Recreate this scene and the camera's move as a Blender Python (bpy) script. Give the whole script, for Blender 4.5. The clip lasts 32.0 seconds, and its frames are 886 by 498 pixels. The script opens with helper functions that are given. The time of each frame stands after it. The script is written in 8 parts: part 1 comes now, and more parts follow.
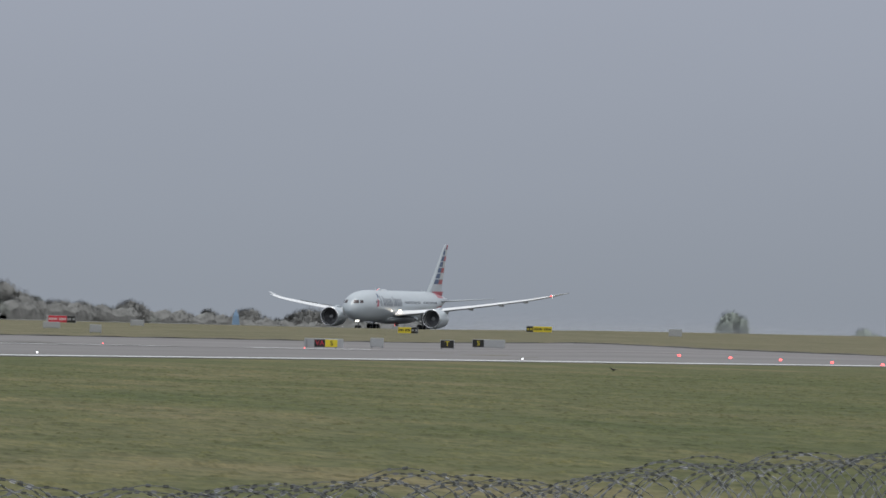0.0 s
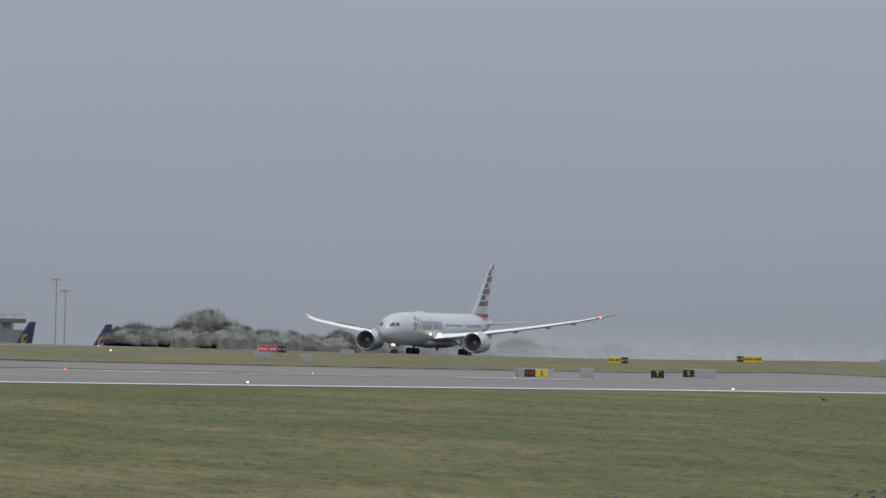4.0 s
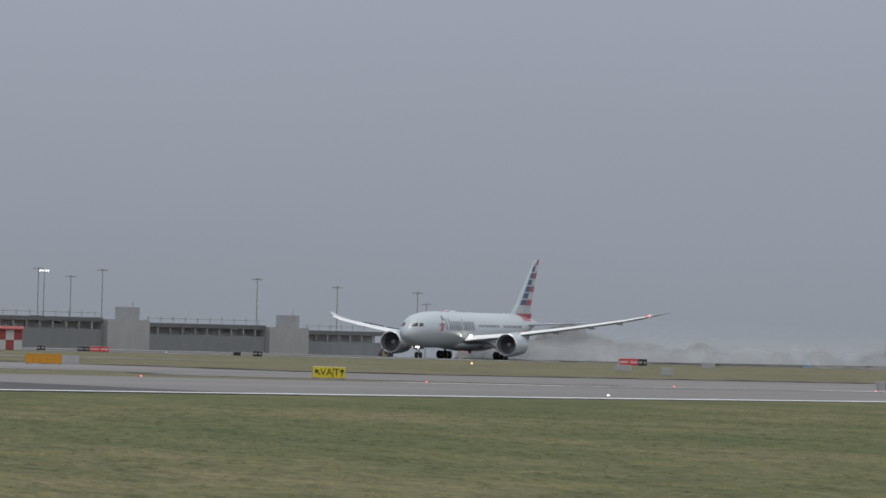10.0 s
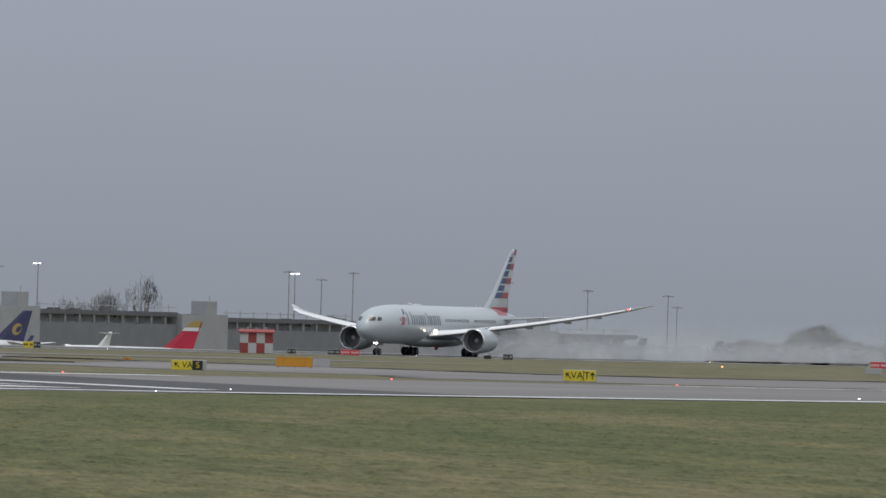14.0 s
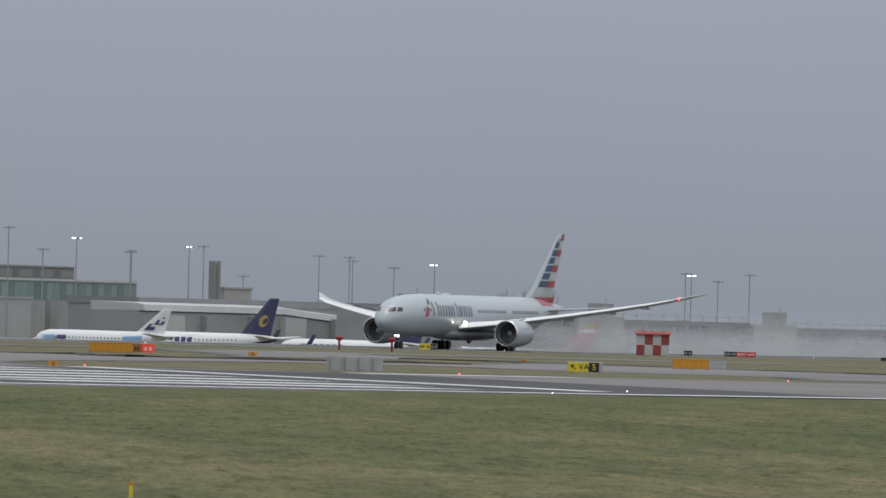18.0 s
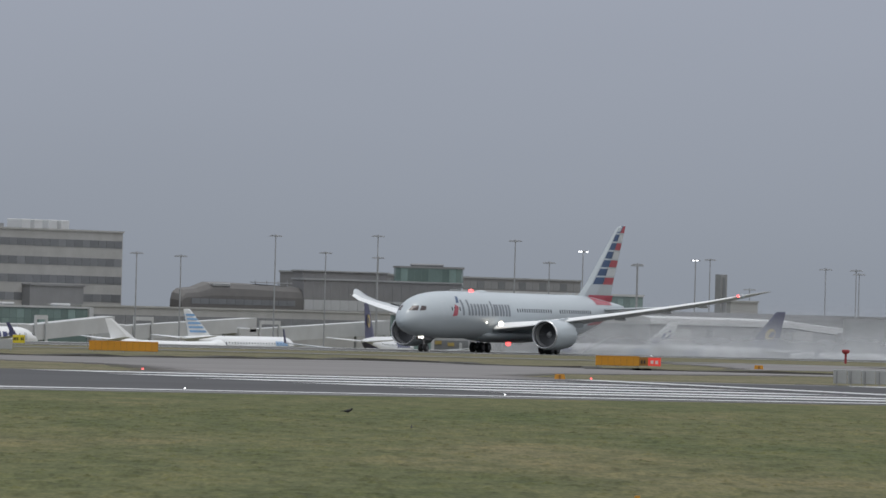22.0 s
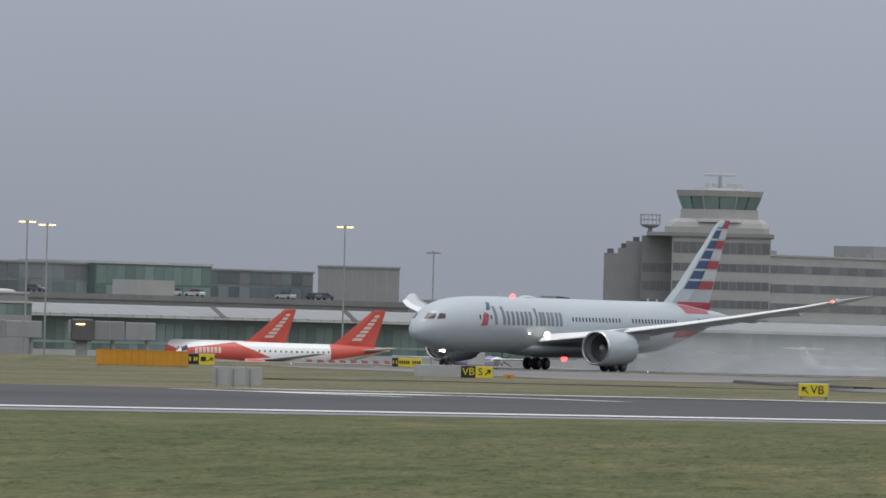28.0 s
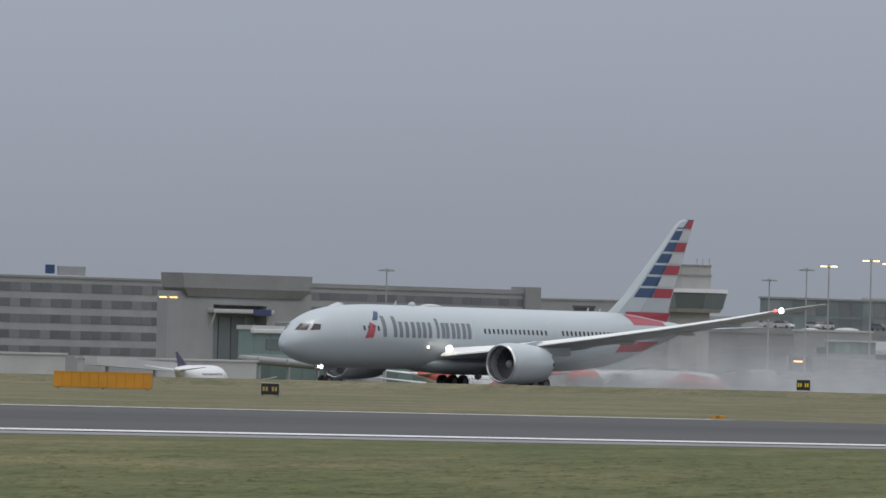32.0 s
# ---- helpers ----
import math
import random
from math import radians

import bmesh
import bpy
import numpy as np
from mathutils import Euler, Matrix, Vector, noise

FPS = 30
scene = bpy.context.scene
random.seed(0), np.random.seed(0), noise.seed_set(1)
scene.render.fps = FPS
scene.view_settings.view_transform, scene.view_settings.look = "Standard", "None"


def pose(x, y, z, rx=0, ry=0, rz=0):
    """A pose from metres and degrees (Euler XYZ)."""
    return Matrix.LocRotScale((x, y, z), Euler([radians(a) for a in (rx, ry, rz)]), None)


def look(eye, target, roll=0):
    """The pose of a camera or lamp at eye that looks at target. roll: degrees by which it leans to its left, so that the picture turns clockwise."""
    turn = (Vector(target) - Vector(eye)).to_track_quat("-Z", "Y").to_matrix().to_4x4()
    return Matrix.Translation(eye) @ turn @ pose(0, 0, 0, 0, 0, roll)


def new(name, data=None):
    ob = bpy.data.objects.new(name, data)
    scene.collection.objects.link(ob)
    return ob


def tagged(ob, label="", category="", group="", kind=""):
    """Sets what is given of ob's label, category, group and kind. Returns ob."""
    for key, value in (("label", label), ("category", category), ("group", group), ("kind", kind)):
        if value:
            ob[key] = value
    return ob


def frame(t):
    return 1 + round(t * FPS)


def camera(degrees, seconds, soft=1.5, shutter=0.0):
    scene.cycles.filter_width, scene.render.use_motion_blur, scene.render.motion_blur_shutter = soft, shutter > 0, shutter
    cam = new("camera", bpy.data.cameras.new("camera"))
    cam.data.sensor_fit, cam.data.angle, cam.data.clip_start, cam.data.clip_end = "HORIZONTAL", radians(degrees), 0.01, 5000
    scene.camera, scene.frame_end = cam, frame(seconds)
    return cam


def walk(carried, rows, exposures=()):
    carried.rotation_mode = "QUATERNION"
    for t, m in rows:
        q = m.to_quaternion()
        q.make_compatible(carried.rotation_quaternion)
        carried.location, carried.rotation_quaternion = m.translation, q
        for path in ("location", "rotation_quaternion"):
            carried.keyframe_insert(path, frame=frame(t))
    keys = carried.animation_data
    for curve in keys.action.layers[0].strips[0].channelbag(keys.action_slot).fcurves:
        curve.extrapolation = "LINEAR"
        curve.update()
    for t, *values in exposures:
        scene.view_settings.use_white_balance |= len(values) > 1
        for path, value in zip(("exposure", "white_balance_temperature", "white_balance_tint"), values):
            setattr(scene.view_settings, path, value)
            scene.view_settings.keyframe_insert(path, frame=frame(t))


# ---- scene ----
# A pan from a viewing mound: an airliner's take-off roll past an airfield, terminals and parked aircraft.
# x runs along the runways (positive up the roll's start), y away from the mound, z up.
EYE_Z = 4.5
LEAN = 1.48
PAN = [
    (0, -71.372, 0.304),
    (0.5, -71.186, 0.322),
    (1, -71.010, 0.350),
    (1.5, -70.838, 0.370),
    (2, -70.686, 0.399),
    (2.5, -70.549, 0.420),
    (4.5, -69.878, 0.460),
    (5, -69.711, 0.456),
    (5.5, -69.527, 0.451),
    (6, -69.333, 0.454),
    (6.5, -69.136, 0.457),
    (7, -68.941, 0.468),
    (7.5, -68.741, 0.483),
    (8, -68.543, 0.494),
    (8.5, -68.336, 0.494),
    (9, -68.140, 0.492),
    (9.5, -67.962, 0.485),
    (10, -67.788, 0.482),
    (10.5, -67.611, 0.480),
    (11, -67.427, 0.476),
    (11.5, -67.251, 0.472),
    (12, -67.062, 0.467),
    (12.5, -66.874, 0.468),
    (13, -66.680, 0.464),
    (13.5, -66.457, 0.462),
    (15.5, -65.397, 0.432),
    (16, -65.080, 0.407),
    (16.5, -64.764, 0.405),
    (17, -64.440, 0.407),
    (17.5, -64.095, 0.418),
    (18, -63.735, 0.411),
    (18.5, -63.364, 0.418),
    (19, -62.975, 0.424),
    (19.5, -62.593, 0.414),
    (20, -62.210, 0.416),
    (20.5, -61.829, 0.416),
    (21, -61.426, 0.423),
    (21.5, -61.004, 0.423),
    (22, -60.562, 0.414),
    (22.5, -60.083, 0.417),
    (23, -59.543, 0.425),
    (23.5, -58.718, 0.414),
    (24, -58.107, 0.403),
    (24.5, -57.612, 0.417),
    (26.5, -55.778, 0.490),
    (27, -55.276, 0.503),
    (27.5, -54.718, 0.508),
    (28, -54.135, 0.484),
    (28.5, -53.554, 0.482),
    (29, -52.973, 0.498),
    (29.5, -52.408, 0.501),
    (30, -51.816, 0.502),
    (30.5, -51.180, 0.512),
    (31, -50.447, 0.546),
    (31.5, -49.682, 0.572),
    (32, -48.846, 0.594),
]
cam = camera(5.548, 32.0, soft=1.6)
walk(cam, [(t, pose(0, 0, EYE_Z, 90 + pitch, 0, yaw) @ pose(0, 0, 0, 0, 0, LEAN)) for t, yaw, pitch in PAN],
     exposures=[(0.0, 0.0), (5.0, -0.04), (9.0, -0.08), (20.0, -0.06), (23.0, -0.06), (24.0, 0.07), (27.0, 0.1), (28.5, 0.03), (32.0, -0.02)])

# ---- sky, sun, exposure
def overcast():
    world = bpy.data.worlds.new("overcast_sky")
    scene.world = world
    world.use_nodes = True
    nt = world.node_tree
    nt.nodes.clear()
    out = nt.nodes.new("ShaderNodeOutputWorld")
    bg = nt.nodes.new("ShaderNodeBackground")
    bg2 = nt.nodes.new("ShaderNodeBackground")
    add = nt.nodes.new("ShaderNodeAddShader")
    sky = nt.nodes.new("ShaderNodeTexSky")
    sky.sky_type = "NISHITA"
    sky.sun_disc = False
    sky.sun_elevation = radians(38)
    sky.sun_rotation = radians(200)
    sky.dust_density = 6.0
    bg.inputs["Strength"].default_value = 0.012
    nt.links.new(sky.outputs[0], bg.inputs["Color"])
    # cloud deck: grey at the horizon, brighter overhead, with faint broad mottling
    tc = nt.nodes.new("ShaderNodeTexCoord")
    sep = nt.nodes.new("ShaderNodeSeparateXYZ")
    nt.links.new(tc.outputs["Generated"], sep.inputs[0])
    ramp = nt.nodes.new("ShaderNodeValToRGB")
    cr = ramp.color_ramp
    cr.elements[0].position, cr.elements[0].color = 0.0, (0.270, 0.300, 0.348, 1)
    cr.elements[1].position, cr.elements[1].color = 1.0, (1.0, 1.04, 1.08, 1)
    e = cr.elements.new(0.035)
    e.color = (0.338, 0.370, 0.442, 1)
    e = cr.elements.new(0.18)
    e.color = (0.48, 0.52, 0.58, 1)
    nt.links.new(sep.outputs["Z"], ramp.inputs[0])
    noise_tex = nt.nodes.new("ShaderNodeTexNoise")
    noise_tex.inputs["Scale"].default_value = 9.0
    noise_tex.inputs["Detail"].default_value = 3.0
    mp = nt.nodes.new("ShaderNodeMapping")
    mp.inputs["Scale"].default_value = (1, 1, 3.5)
    nt.links.new(tc.outputs["Generated"], mp.inputs[0])
    nt.links.new(mp.outputs[0], noise_tex.inputs["Vector"])
    mr = nt.nodes.new("ShaderNodeMapRange")
    mr.inputs["To Min"].default_value, mr.inputs["To Max"].default_value = 0.95, 1.05
    nt.links.new(noise_tex.outputs["Fac"], mr.inputs[0])
    mul = nt.nodes.new("ShaderNodeVectorMath")
    mul.operation = "SCALE"
    nt.links.new(ramp.outputs[0], mul.inputs[0])
    nt.links.new(mr.outputs[0], mul.inputs["Scale"])
    nt.links.new(mul.outputs[0], bg2.inputs["Color"])
    bg2.inputs["Strength"].default_value = 1.0
    nt.links.new(bg.outputs[0], add.inputs[0])
    nt.links.new(bg2.outputs[0], add.inputs[1])
    nt.links.new(add.outputs[0], out.inputs[0])


overcast()
lamp = bpy.data.lights.new("sun", "SUN")
lamp.energy, lamp.angle, lamp.color = 0.8, radians(25), (1.0, 0.97, 0.93)
sun = new("sun", lamp)
sun.matrix_basis = look((0, 0, 300), (-20, 35, 0))

# ---- materials
MATS = {}


def mat(name, color, rough=0.7, metal=0.0, var=0.12, scale=3.0, bump=0.0, spec=0.5, fine=None, emit=0.0, coat=0.0, dirt=None, stretch=None, isle=0.0, each=0.0):
    if name in MATS:
        return MATS[name]
    m = bpy.data.materials.new(name)
    m.use_nodes = True
    nt = m.node_tree
    b = nt.nodes["Principled BSDF"]
    b.inputs["Roughness"].default_value = rough
    b.inputs["Metallic"].default_value = metal
    b.inputs["Specular IOR Level"].default_value = spec
    b.inputs["Coat Weight"].default_value = coat
    col = (*color, 1)
    if var <= 0:
        b.inputs["Base Color"].default_value = col
    else:
        tc = nt.nodes.new("ShaderNodeTexCoord")
        src = tc.outputs["Object"]
        if stretch:
            mp = nt.nodes.new("ShaderNodeMapping")
            mp.inputs["Scale"].default_value = stretch
            nt.links.new(src, mp.inputs[0])
            src = mp.outputs[0]
        n1 = nt.nodes.new("ShaderNodeTexNoise")
        n1.inputs["Scale"].default_value = scale
        n1.inputs["Detail"].default_value = 5
        n2 = nt.nodes.new("ShaderNodeTexNoise")
        n2.inputs["Scale"].default_value = (fine or scale * 9)
        n2.inputs["Detail"].default_value = 3
        nt.links.new(src, n1.inputs["Vector"])
        nt.links.new(src, n2.inputs["Vector"])
        add = nt.nodes.new("ShaderNodeMath")
        add.operation = "MULTIPLY_ADD"
        add.inputs[1].default_value = 0.45
        nt.links.new(n2.outputs["Fac"], add.inputs[0])
        nt.links.new(n1.outputs["Fac"], add.inputs[2])
        mr = nt.nodes.new("ShaderNodeMapRange")
        mr.inputs["From Min"].default_value, mr.inputs["From Max"].default_value = 0.4, 1.05
        mr.inputs["To Min"].default_value, mr.inputs["To Max"].default_value = 1 - var, 1 + var
        nt.links.new(add.outputs[0], mr.inputs[0])
        val = mr.outputs[0]
        if each > 0:
            oi = nt.nodes.new("ShaderNodeObjectInfo")
            m3 = nt.nodes.new("ShaderNodeMapRange")
            m3.inputs["To Min"].default_value, m3.inputs["To Max"].default_value = 1 - each, 1 + each
            nt.links.new(oi.outputs["Random"], m3.inputs[0])
            mm = nt.nodes.new("ShaderNodeMath")
            mm.operation = "MULTIPLY"
            nt.links.new(val, mm.inputs[0])
            nt.links.new(m3.outputs[0], mm.inputs[1])
            val = mm.outputs[0]
        if isle > 0:
            ge = nt.nodes.new("ShaderNodeNewGeometry")
            m2 = nt.nodes.new("ShaderNodeMapRange")
            m2.inputs["To Min"].default_value, m2.inputs["To Max"].default_value = 1 - isle, 1 + isle
            nt.links.new(ge.outputs["Random Per Island"], m2.inputs[0])
            mm = nt.nodes.new("ShaderNodeMath")
            mm.operation = "MULTIPLY"
            nt.links.new(val, mm.inputs[0])
            nt.links.new(m2.outputs[0], mm.inputs[1])
            val = mm.outputs[0]
        sc = nt.nodes.new("ShaderNodeVectorMath")
        sc.operation = "SCALE"
        sc.inputs[0].default_value = color
        nt.links.new(val, sc.inputs["Scale"])
        out = sc.outputs[0]
        if dirt:
            mx = nt.nodes.new("ShaderNodeMix")
            mx.data_type = "RGBA"
            n3 = nt.nodes.new("ShaderNodeTexNoise")
            n3.inputs["Scale"].default_value = scale * 0.37
            n3.inputs["Detail"].default_value = 6
            nt.links.new(src, n3.inputs["Vector"])
            r3 = nt.nodes.new("ShaderNodeMapRange")
            r3.inputs["From Min"].default_value, r3.inputs["From Max"].default_value = 0.42, 0.68
            r3.inputs["To Max"].default_value = dirt[3]
            nt.links.new(n3.outputs["Fac"], r3.inputs[0])
            nt.links.new(r3.outputs[0], mx.inputs["Factor"])
            nt.links.new(out, mx.inputs["A"])
            mx.inputs["B"].default_value = (*dirt[:3], 1)
            out = mx.outputs["Result"]
        nt.links.new(out, b.inputs["Base Color"])
        if bump > 0:
            bp = nt.nodes.new("ShaderNodeBump")
            bp.inputs["Strength"].default_value = bump
            bp.inputs["Distance"].default_value = 0.05
            nt.links.new(n2.outputs["Fac"], bp.inputs["Height"])
            nt.links.new(bp.outputs[0], b.inputs["Normal"])
    if emit > 0:
        b.inputs["Emission Color"].default_value = col
        b.inputs["Emission Strength"].default_value = emit
    MATS[name] = m
    return m


def grass_material():
    m = bpy.data.materials.new("mown_winter_grass")
    m.use_nodes = True
    nt = m.node_tree
    b = nt.nodes["Principled BSDF"]
    b.inputs["Roughness"].default_value = 0.95
    b.inputs["Specular IOR Level"].default_value = 0.15
    tc = nt.nodes.new("ShaderNodeTexCoord")

    turned = nt.nodes.new("ShaderNodeMapping")
    turned.inputs["Rotation"].default_value = (0, 0, radians(-30))
    nt.links.new(tc.outputs["Object"], turned.inputs[0])

    def noise_at(scale, stretch, detail=5.0):
        mp = nt.nodes.new("ShaderNodeMapping")
        mp.inputs["Scale"].default_value = stretch
        n = nt.nodes.new("ShaderNodeTexNoise")
        n.inputs["Scale"].default_value, n.inputs["Detail"].default_value = scale, detail
        nt.links.new(turned.outputs[0], mp.inputs[0])
        nt.links.new(mp.outputs[0], n.inputs["Vector"])
        return n.outputs["Fac"]

    def ramp(src, stops):
        r = nt.nodes.new("ShaderNodeValToRGB")
        r.color_ramp.elements[0].position, r.color_ramp.elements[0].color = stops[0][0], (*stops[0][1], 1)
        r.color_ramp.elements[1].position, r.color_ramp.elements[1].color = stops[-1][0], (*stops[-1][1], 1)
        for p, c in stops[1:-1]:
            r.color_ramp.elements.new(p).color = (*c, 1)
        nt.links.new(src, r.inputs[0])
        return r.outputs[0]

    # broad worn and lush bands, tussocks, and blades
    base = ramp(noise_at(0.10, (0.22, 1.2, 1), 6), [(0.28, (0.078, 0.092, 0.037)), (0.52, (0.104, 0.107, 0.048)), (0.74, (0.158, 0.138, 0.076))])
    tuft = ramp(noise_at(3.2, (0.14, 1.0, 1), 5), [(0.3, (0.66, 0.69, 0.64)), (0.5, (1.0, 1.0, 1.0)), (0.72, (1.26, 1.21, 1.20))])
    patch = ramp(noise_at(0.6, (0.2, 1.0, 1), 5), [(0.34, (0.80, 0.85, 0.78)), (0.5, (1.0, 1.0, 1.0)), (0.68, (1.22, 1.14, 1.15))])
    blade = ramp(noise_at(14.0, (0.1, 1, 1), 3), [(0.28, (0.70, 0.72, 0.68)), (0.72, (1.27, 1.26, 1.24))])
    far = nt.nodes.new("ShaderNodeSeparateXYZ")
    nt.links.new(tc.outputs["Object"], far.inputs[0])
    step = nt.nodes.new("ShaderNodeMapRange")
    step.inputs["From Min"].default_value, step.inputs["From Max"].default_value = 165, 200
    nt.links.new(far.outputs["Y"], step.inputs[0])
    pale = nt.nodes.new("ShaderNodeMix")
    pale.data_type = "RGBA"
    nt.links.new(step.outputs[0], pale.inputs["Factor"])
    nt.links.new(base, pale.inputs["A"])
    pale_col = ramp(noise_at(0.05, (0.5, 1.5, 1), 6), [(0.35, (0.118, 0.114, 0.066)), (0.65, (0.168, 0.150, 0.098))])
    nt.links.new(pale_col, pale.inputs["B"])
    prev = pale.outputs["Result"]
    for c in (patch, tuft, blade):
        mx = nt.nodes.new("ShaderNodeMix")
        mx.data_type, mx.blend_type = "RGBA", "MULTIPLY"
        mx.inputs["Factor"].default_value = 1.0
        nt.links.new(prev, mx.inputs["A"])
        nt.links.new(c, mx.inputs["B"])
        prev = mx.outputs["Result"]
    nt.links.new(prev, b.inputs["Base Color"])
    return m


GRASS = grass_material()
ASPHALT = mat("grooved_asphalt", (0.092, 0.092, 0.098), 0.95, var=0.16, scale=0.05, fine=2.0, stretch=(0.25, 1.5, 1), spec=0.06, dirt=(0.125, 0.123, 0.126, 0.5))
CONCRETE = mat("weathered_concrete_paving", (0.225, 0.215, 0.215), 0.95, var=0.16, scale=0.05, fine=1.5, stretch=(0.25, 1.5, 1), spec=0.06, dirt=(0.17, 0.168, 0.165, 0.7))
SHOULDER = mat("pale_shoulder_paving", (0.24, 0.24, 0.245), 0.95, var=0.12, scale=0.1, fine=2.0, spec=0.06)
WET = mat("wet_dark_asphalt", (0.125, 0.125, 0.122), 0.85, var=0.14, scale=0.05, fine=2.0, stretch=(0.25, 1.5, 1), spec=0.12)
PAINT = mat("white_runway_paint", (0.70, 0.71, 0.72), 0.9, var=0.08, scale=0.6, spec=0.1, dirt=(0.5, 0.5, 0.5, 0.4))
SKIN = mat("pale_grey_aircraft_paint", (0.425, 0.472, 0.507), 0.32, var=0.035, scale=0.35, coat=0.4)
WHITE = mat("white_aircraft_paint", (0.78, 0.79, 0.80), 0.35, var=0.03, scale=0.4, coat=0.3)
WINGGREY = mat("grey_wing_paint", (0.48, 0.50, 0.52), 0.38, var=0.06, scale=0.5)
WINGWHITE = mat("white_wing_leading_edge", (0.80, 0.81, 0.82), 0.3, var=0.03, scale=0.5)
METAL = mat("bare_metal_lip", (0.62, 0.63, 0.65), 0.25, metal=0.9, var=0.05, scale=2)
DARKMETAL = mat("dark_engine_metal", (0.13, 0.13, 0.137), 0.45, metal=0.6, var=0.2, scale=4)
FANBLADE = mat("dark_fan_blade", (0.12, 0.122, 0.13), 0.4, metal=0.5, var=0.2, scale=4)
TYRE = mat("black_rubber_tyre", (0.025, 0.025, 0.027), 0.8, var=0.2, scale=6)
STRUT = mat("grey_gear_strut", (0.42, 0.43, 0.44), 0.4, metal=0.4, var=0.1, scale=5)
GLASS = mat("dark_cockpit_glass", (0.055, 0.038, 0.04), 0.18, var=0.0)
CABIN = mat("dark_cabin_window", (0.05, 0.055, 0.065), 0.15, var=0.0)
BLUE = mat("blue_livery_paint", (0.022, 0.058, 0.145), 0.4, var=0.05, scale=1, coat=0.3)
RED = mat("red_livery_paint", (0.36, 0.045, 0.07), 0.4, var=0.05, scale=1, coat=0.3)
SILVER = mat("silver_grey_livery_paint", (0.52, 0.54, 0.56), 0.35, var=0.04, scale=1, coat=0.3)
TITLE = mat("dark_grey_title_paint", (0.16, 0.178, 0.205), 0.4, var=0.04, scale=1)
LAMP = mat("lit_white_lamp", (1.0, 0.96, 0.86), 0.4, var=0, emit=3.5)
LAMPT = mat("lit_taxi_lamp", (1.0, 0.88, 0.70), 0.4, var=0, emit=3.4)
LAMPW = mat("lit_cool_lamp", (0.95, 0.97, 1.0), 0.4, var=0, emit=3.0)
LAMPR = mat("lit_red_lamp", (1.0, 0.10, 0.10), 0.4, var=0, emit=3.0)
LAMPO = mat("lit_orange_lamp", (1.0, 0.55, 0.18), 0.4, var=0, emit=2.5)
LAMPY = mat("lit_sodium_lamp", (1.0, 0.64, 0.28), 0.4, var=0, emit=3.0)

# ---- mesh helpers
def finish(name, bm, material, smooth=False):
    me = bpy.data.meshes.new(name)
    bm.normal_update()
    bm.to_mesh(me)
    bm.free()
    me.materials.append(material)
    if smooth:
        me.polygons.foreach_set("use_smooth", [True] * len(me.polygons))
    return me


def part(name, bm, material, parent, label="", smooth=False):
    ob = new(name, finish(name, bm, material, smooth))
    ob.parent = parent
    if label:
        ob["label"] = label
    return ob


def thing(name, label, category, group="", kind="", at=(0, 0, 0), rz=0):
    ob = new(name)
    ob.empty_display_size = 0.2
    ob.matrix_basis = pose(*at, 0, 0, rz)
    return tagged(ob, label, category, group, kind)


def solid(name, bm, material, label, category, group="", kind="", at=(0, 0, 0), rz=0, smooth=False):
    ob = new(name, finish(name, bm, material, smooth))
    ob.matrix_basis = pose(*at, 0, 0, rz)
    return tagged(ob, label, category, group, kind)


def again(name, source, parent, at=(0, 0, 0), rz=0, label=""):
    ob = new(name, source.data)
    ob.parent = parent
    ob.matrix_basis = pose(*at, 0, 0, rz)
    if label:
        ob["label"] = label
    return ob


def box(x0, x1, y0, y1, z0, z1, bm=None, bevel=0.0):
    bm = bm or bmesh.new()
    v = [bm.verts.new(p) for p in ((x0, y0, z0), (x1, y0, z0), (x1, y1, z0), (x0, y1, z0), (x0, y0, z1), (x1, y0, z1), (x1, y1, z1), (x0, y1, z1))]
    fs = [bm.faces.new([v[i] for i in f]) for f in ((3, 2, 1, 0), (4, 5, 6, 7), (0, 1, 5, 4), (1, 2, 6, 5), (2, 3, 7, 6), (3, 0, 4, 7))]
    if bevel > 0:
        es = list({e for f in fs for e in f.edges})
        bmesh.ops.bevel(bm, geom=es, offset=bevel, segments=1, affect="EDGES")
    return bm


def prism(poly, z0, z1, bm=None):
    """A flat polygon of (x, y) raised from z0 to z1."""
    bm = bm or bmesh.new()
    lo = [bm.verts.new((x, y, z0)) for x, y in poly]
    hi = [bm.verts.new((x, y, z1)) for x, y in poly]
    n = len(poly)
    bm.faces.new(lo[::-1])
    bm.faces.new(hi)
    for i in range(n):
        bm.faces.new((lo[i], lo[(i + 1) % n], hi[(i + 1) % n], hi[i]))
    return bm


def upright(poly, y0, y1, bm=None):
    """A polygon of (x, z) drawn out from y0 to y1."""
    bm = bm or bmesh.new()
    a = [bm.verts.new((x, y0, z)) for x, z in poly]
    c = [bm.verts.new((x, y1, z)) for x, z in poly]
    n = len(poly)
    bm.faces.new(a)
    bm.faces.new(c[::-1])
    for i in range(n):
        bm.faces.new((a[(i + 1) % n], a[i], c[i], c[(i + 1) % n]))
    bmesh.ops.recalc_face_normals(bm, faces=bm.faces)
    return bm


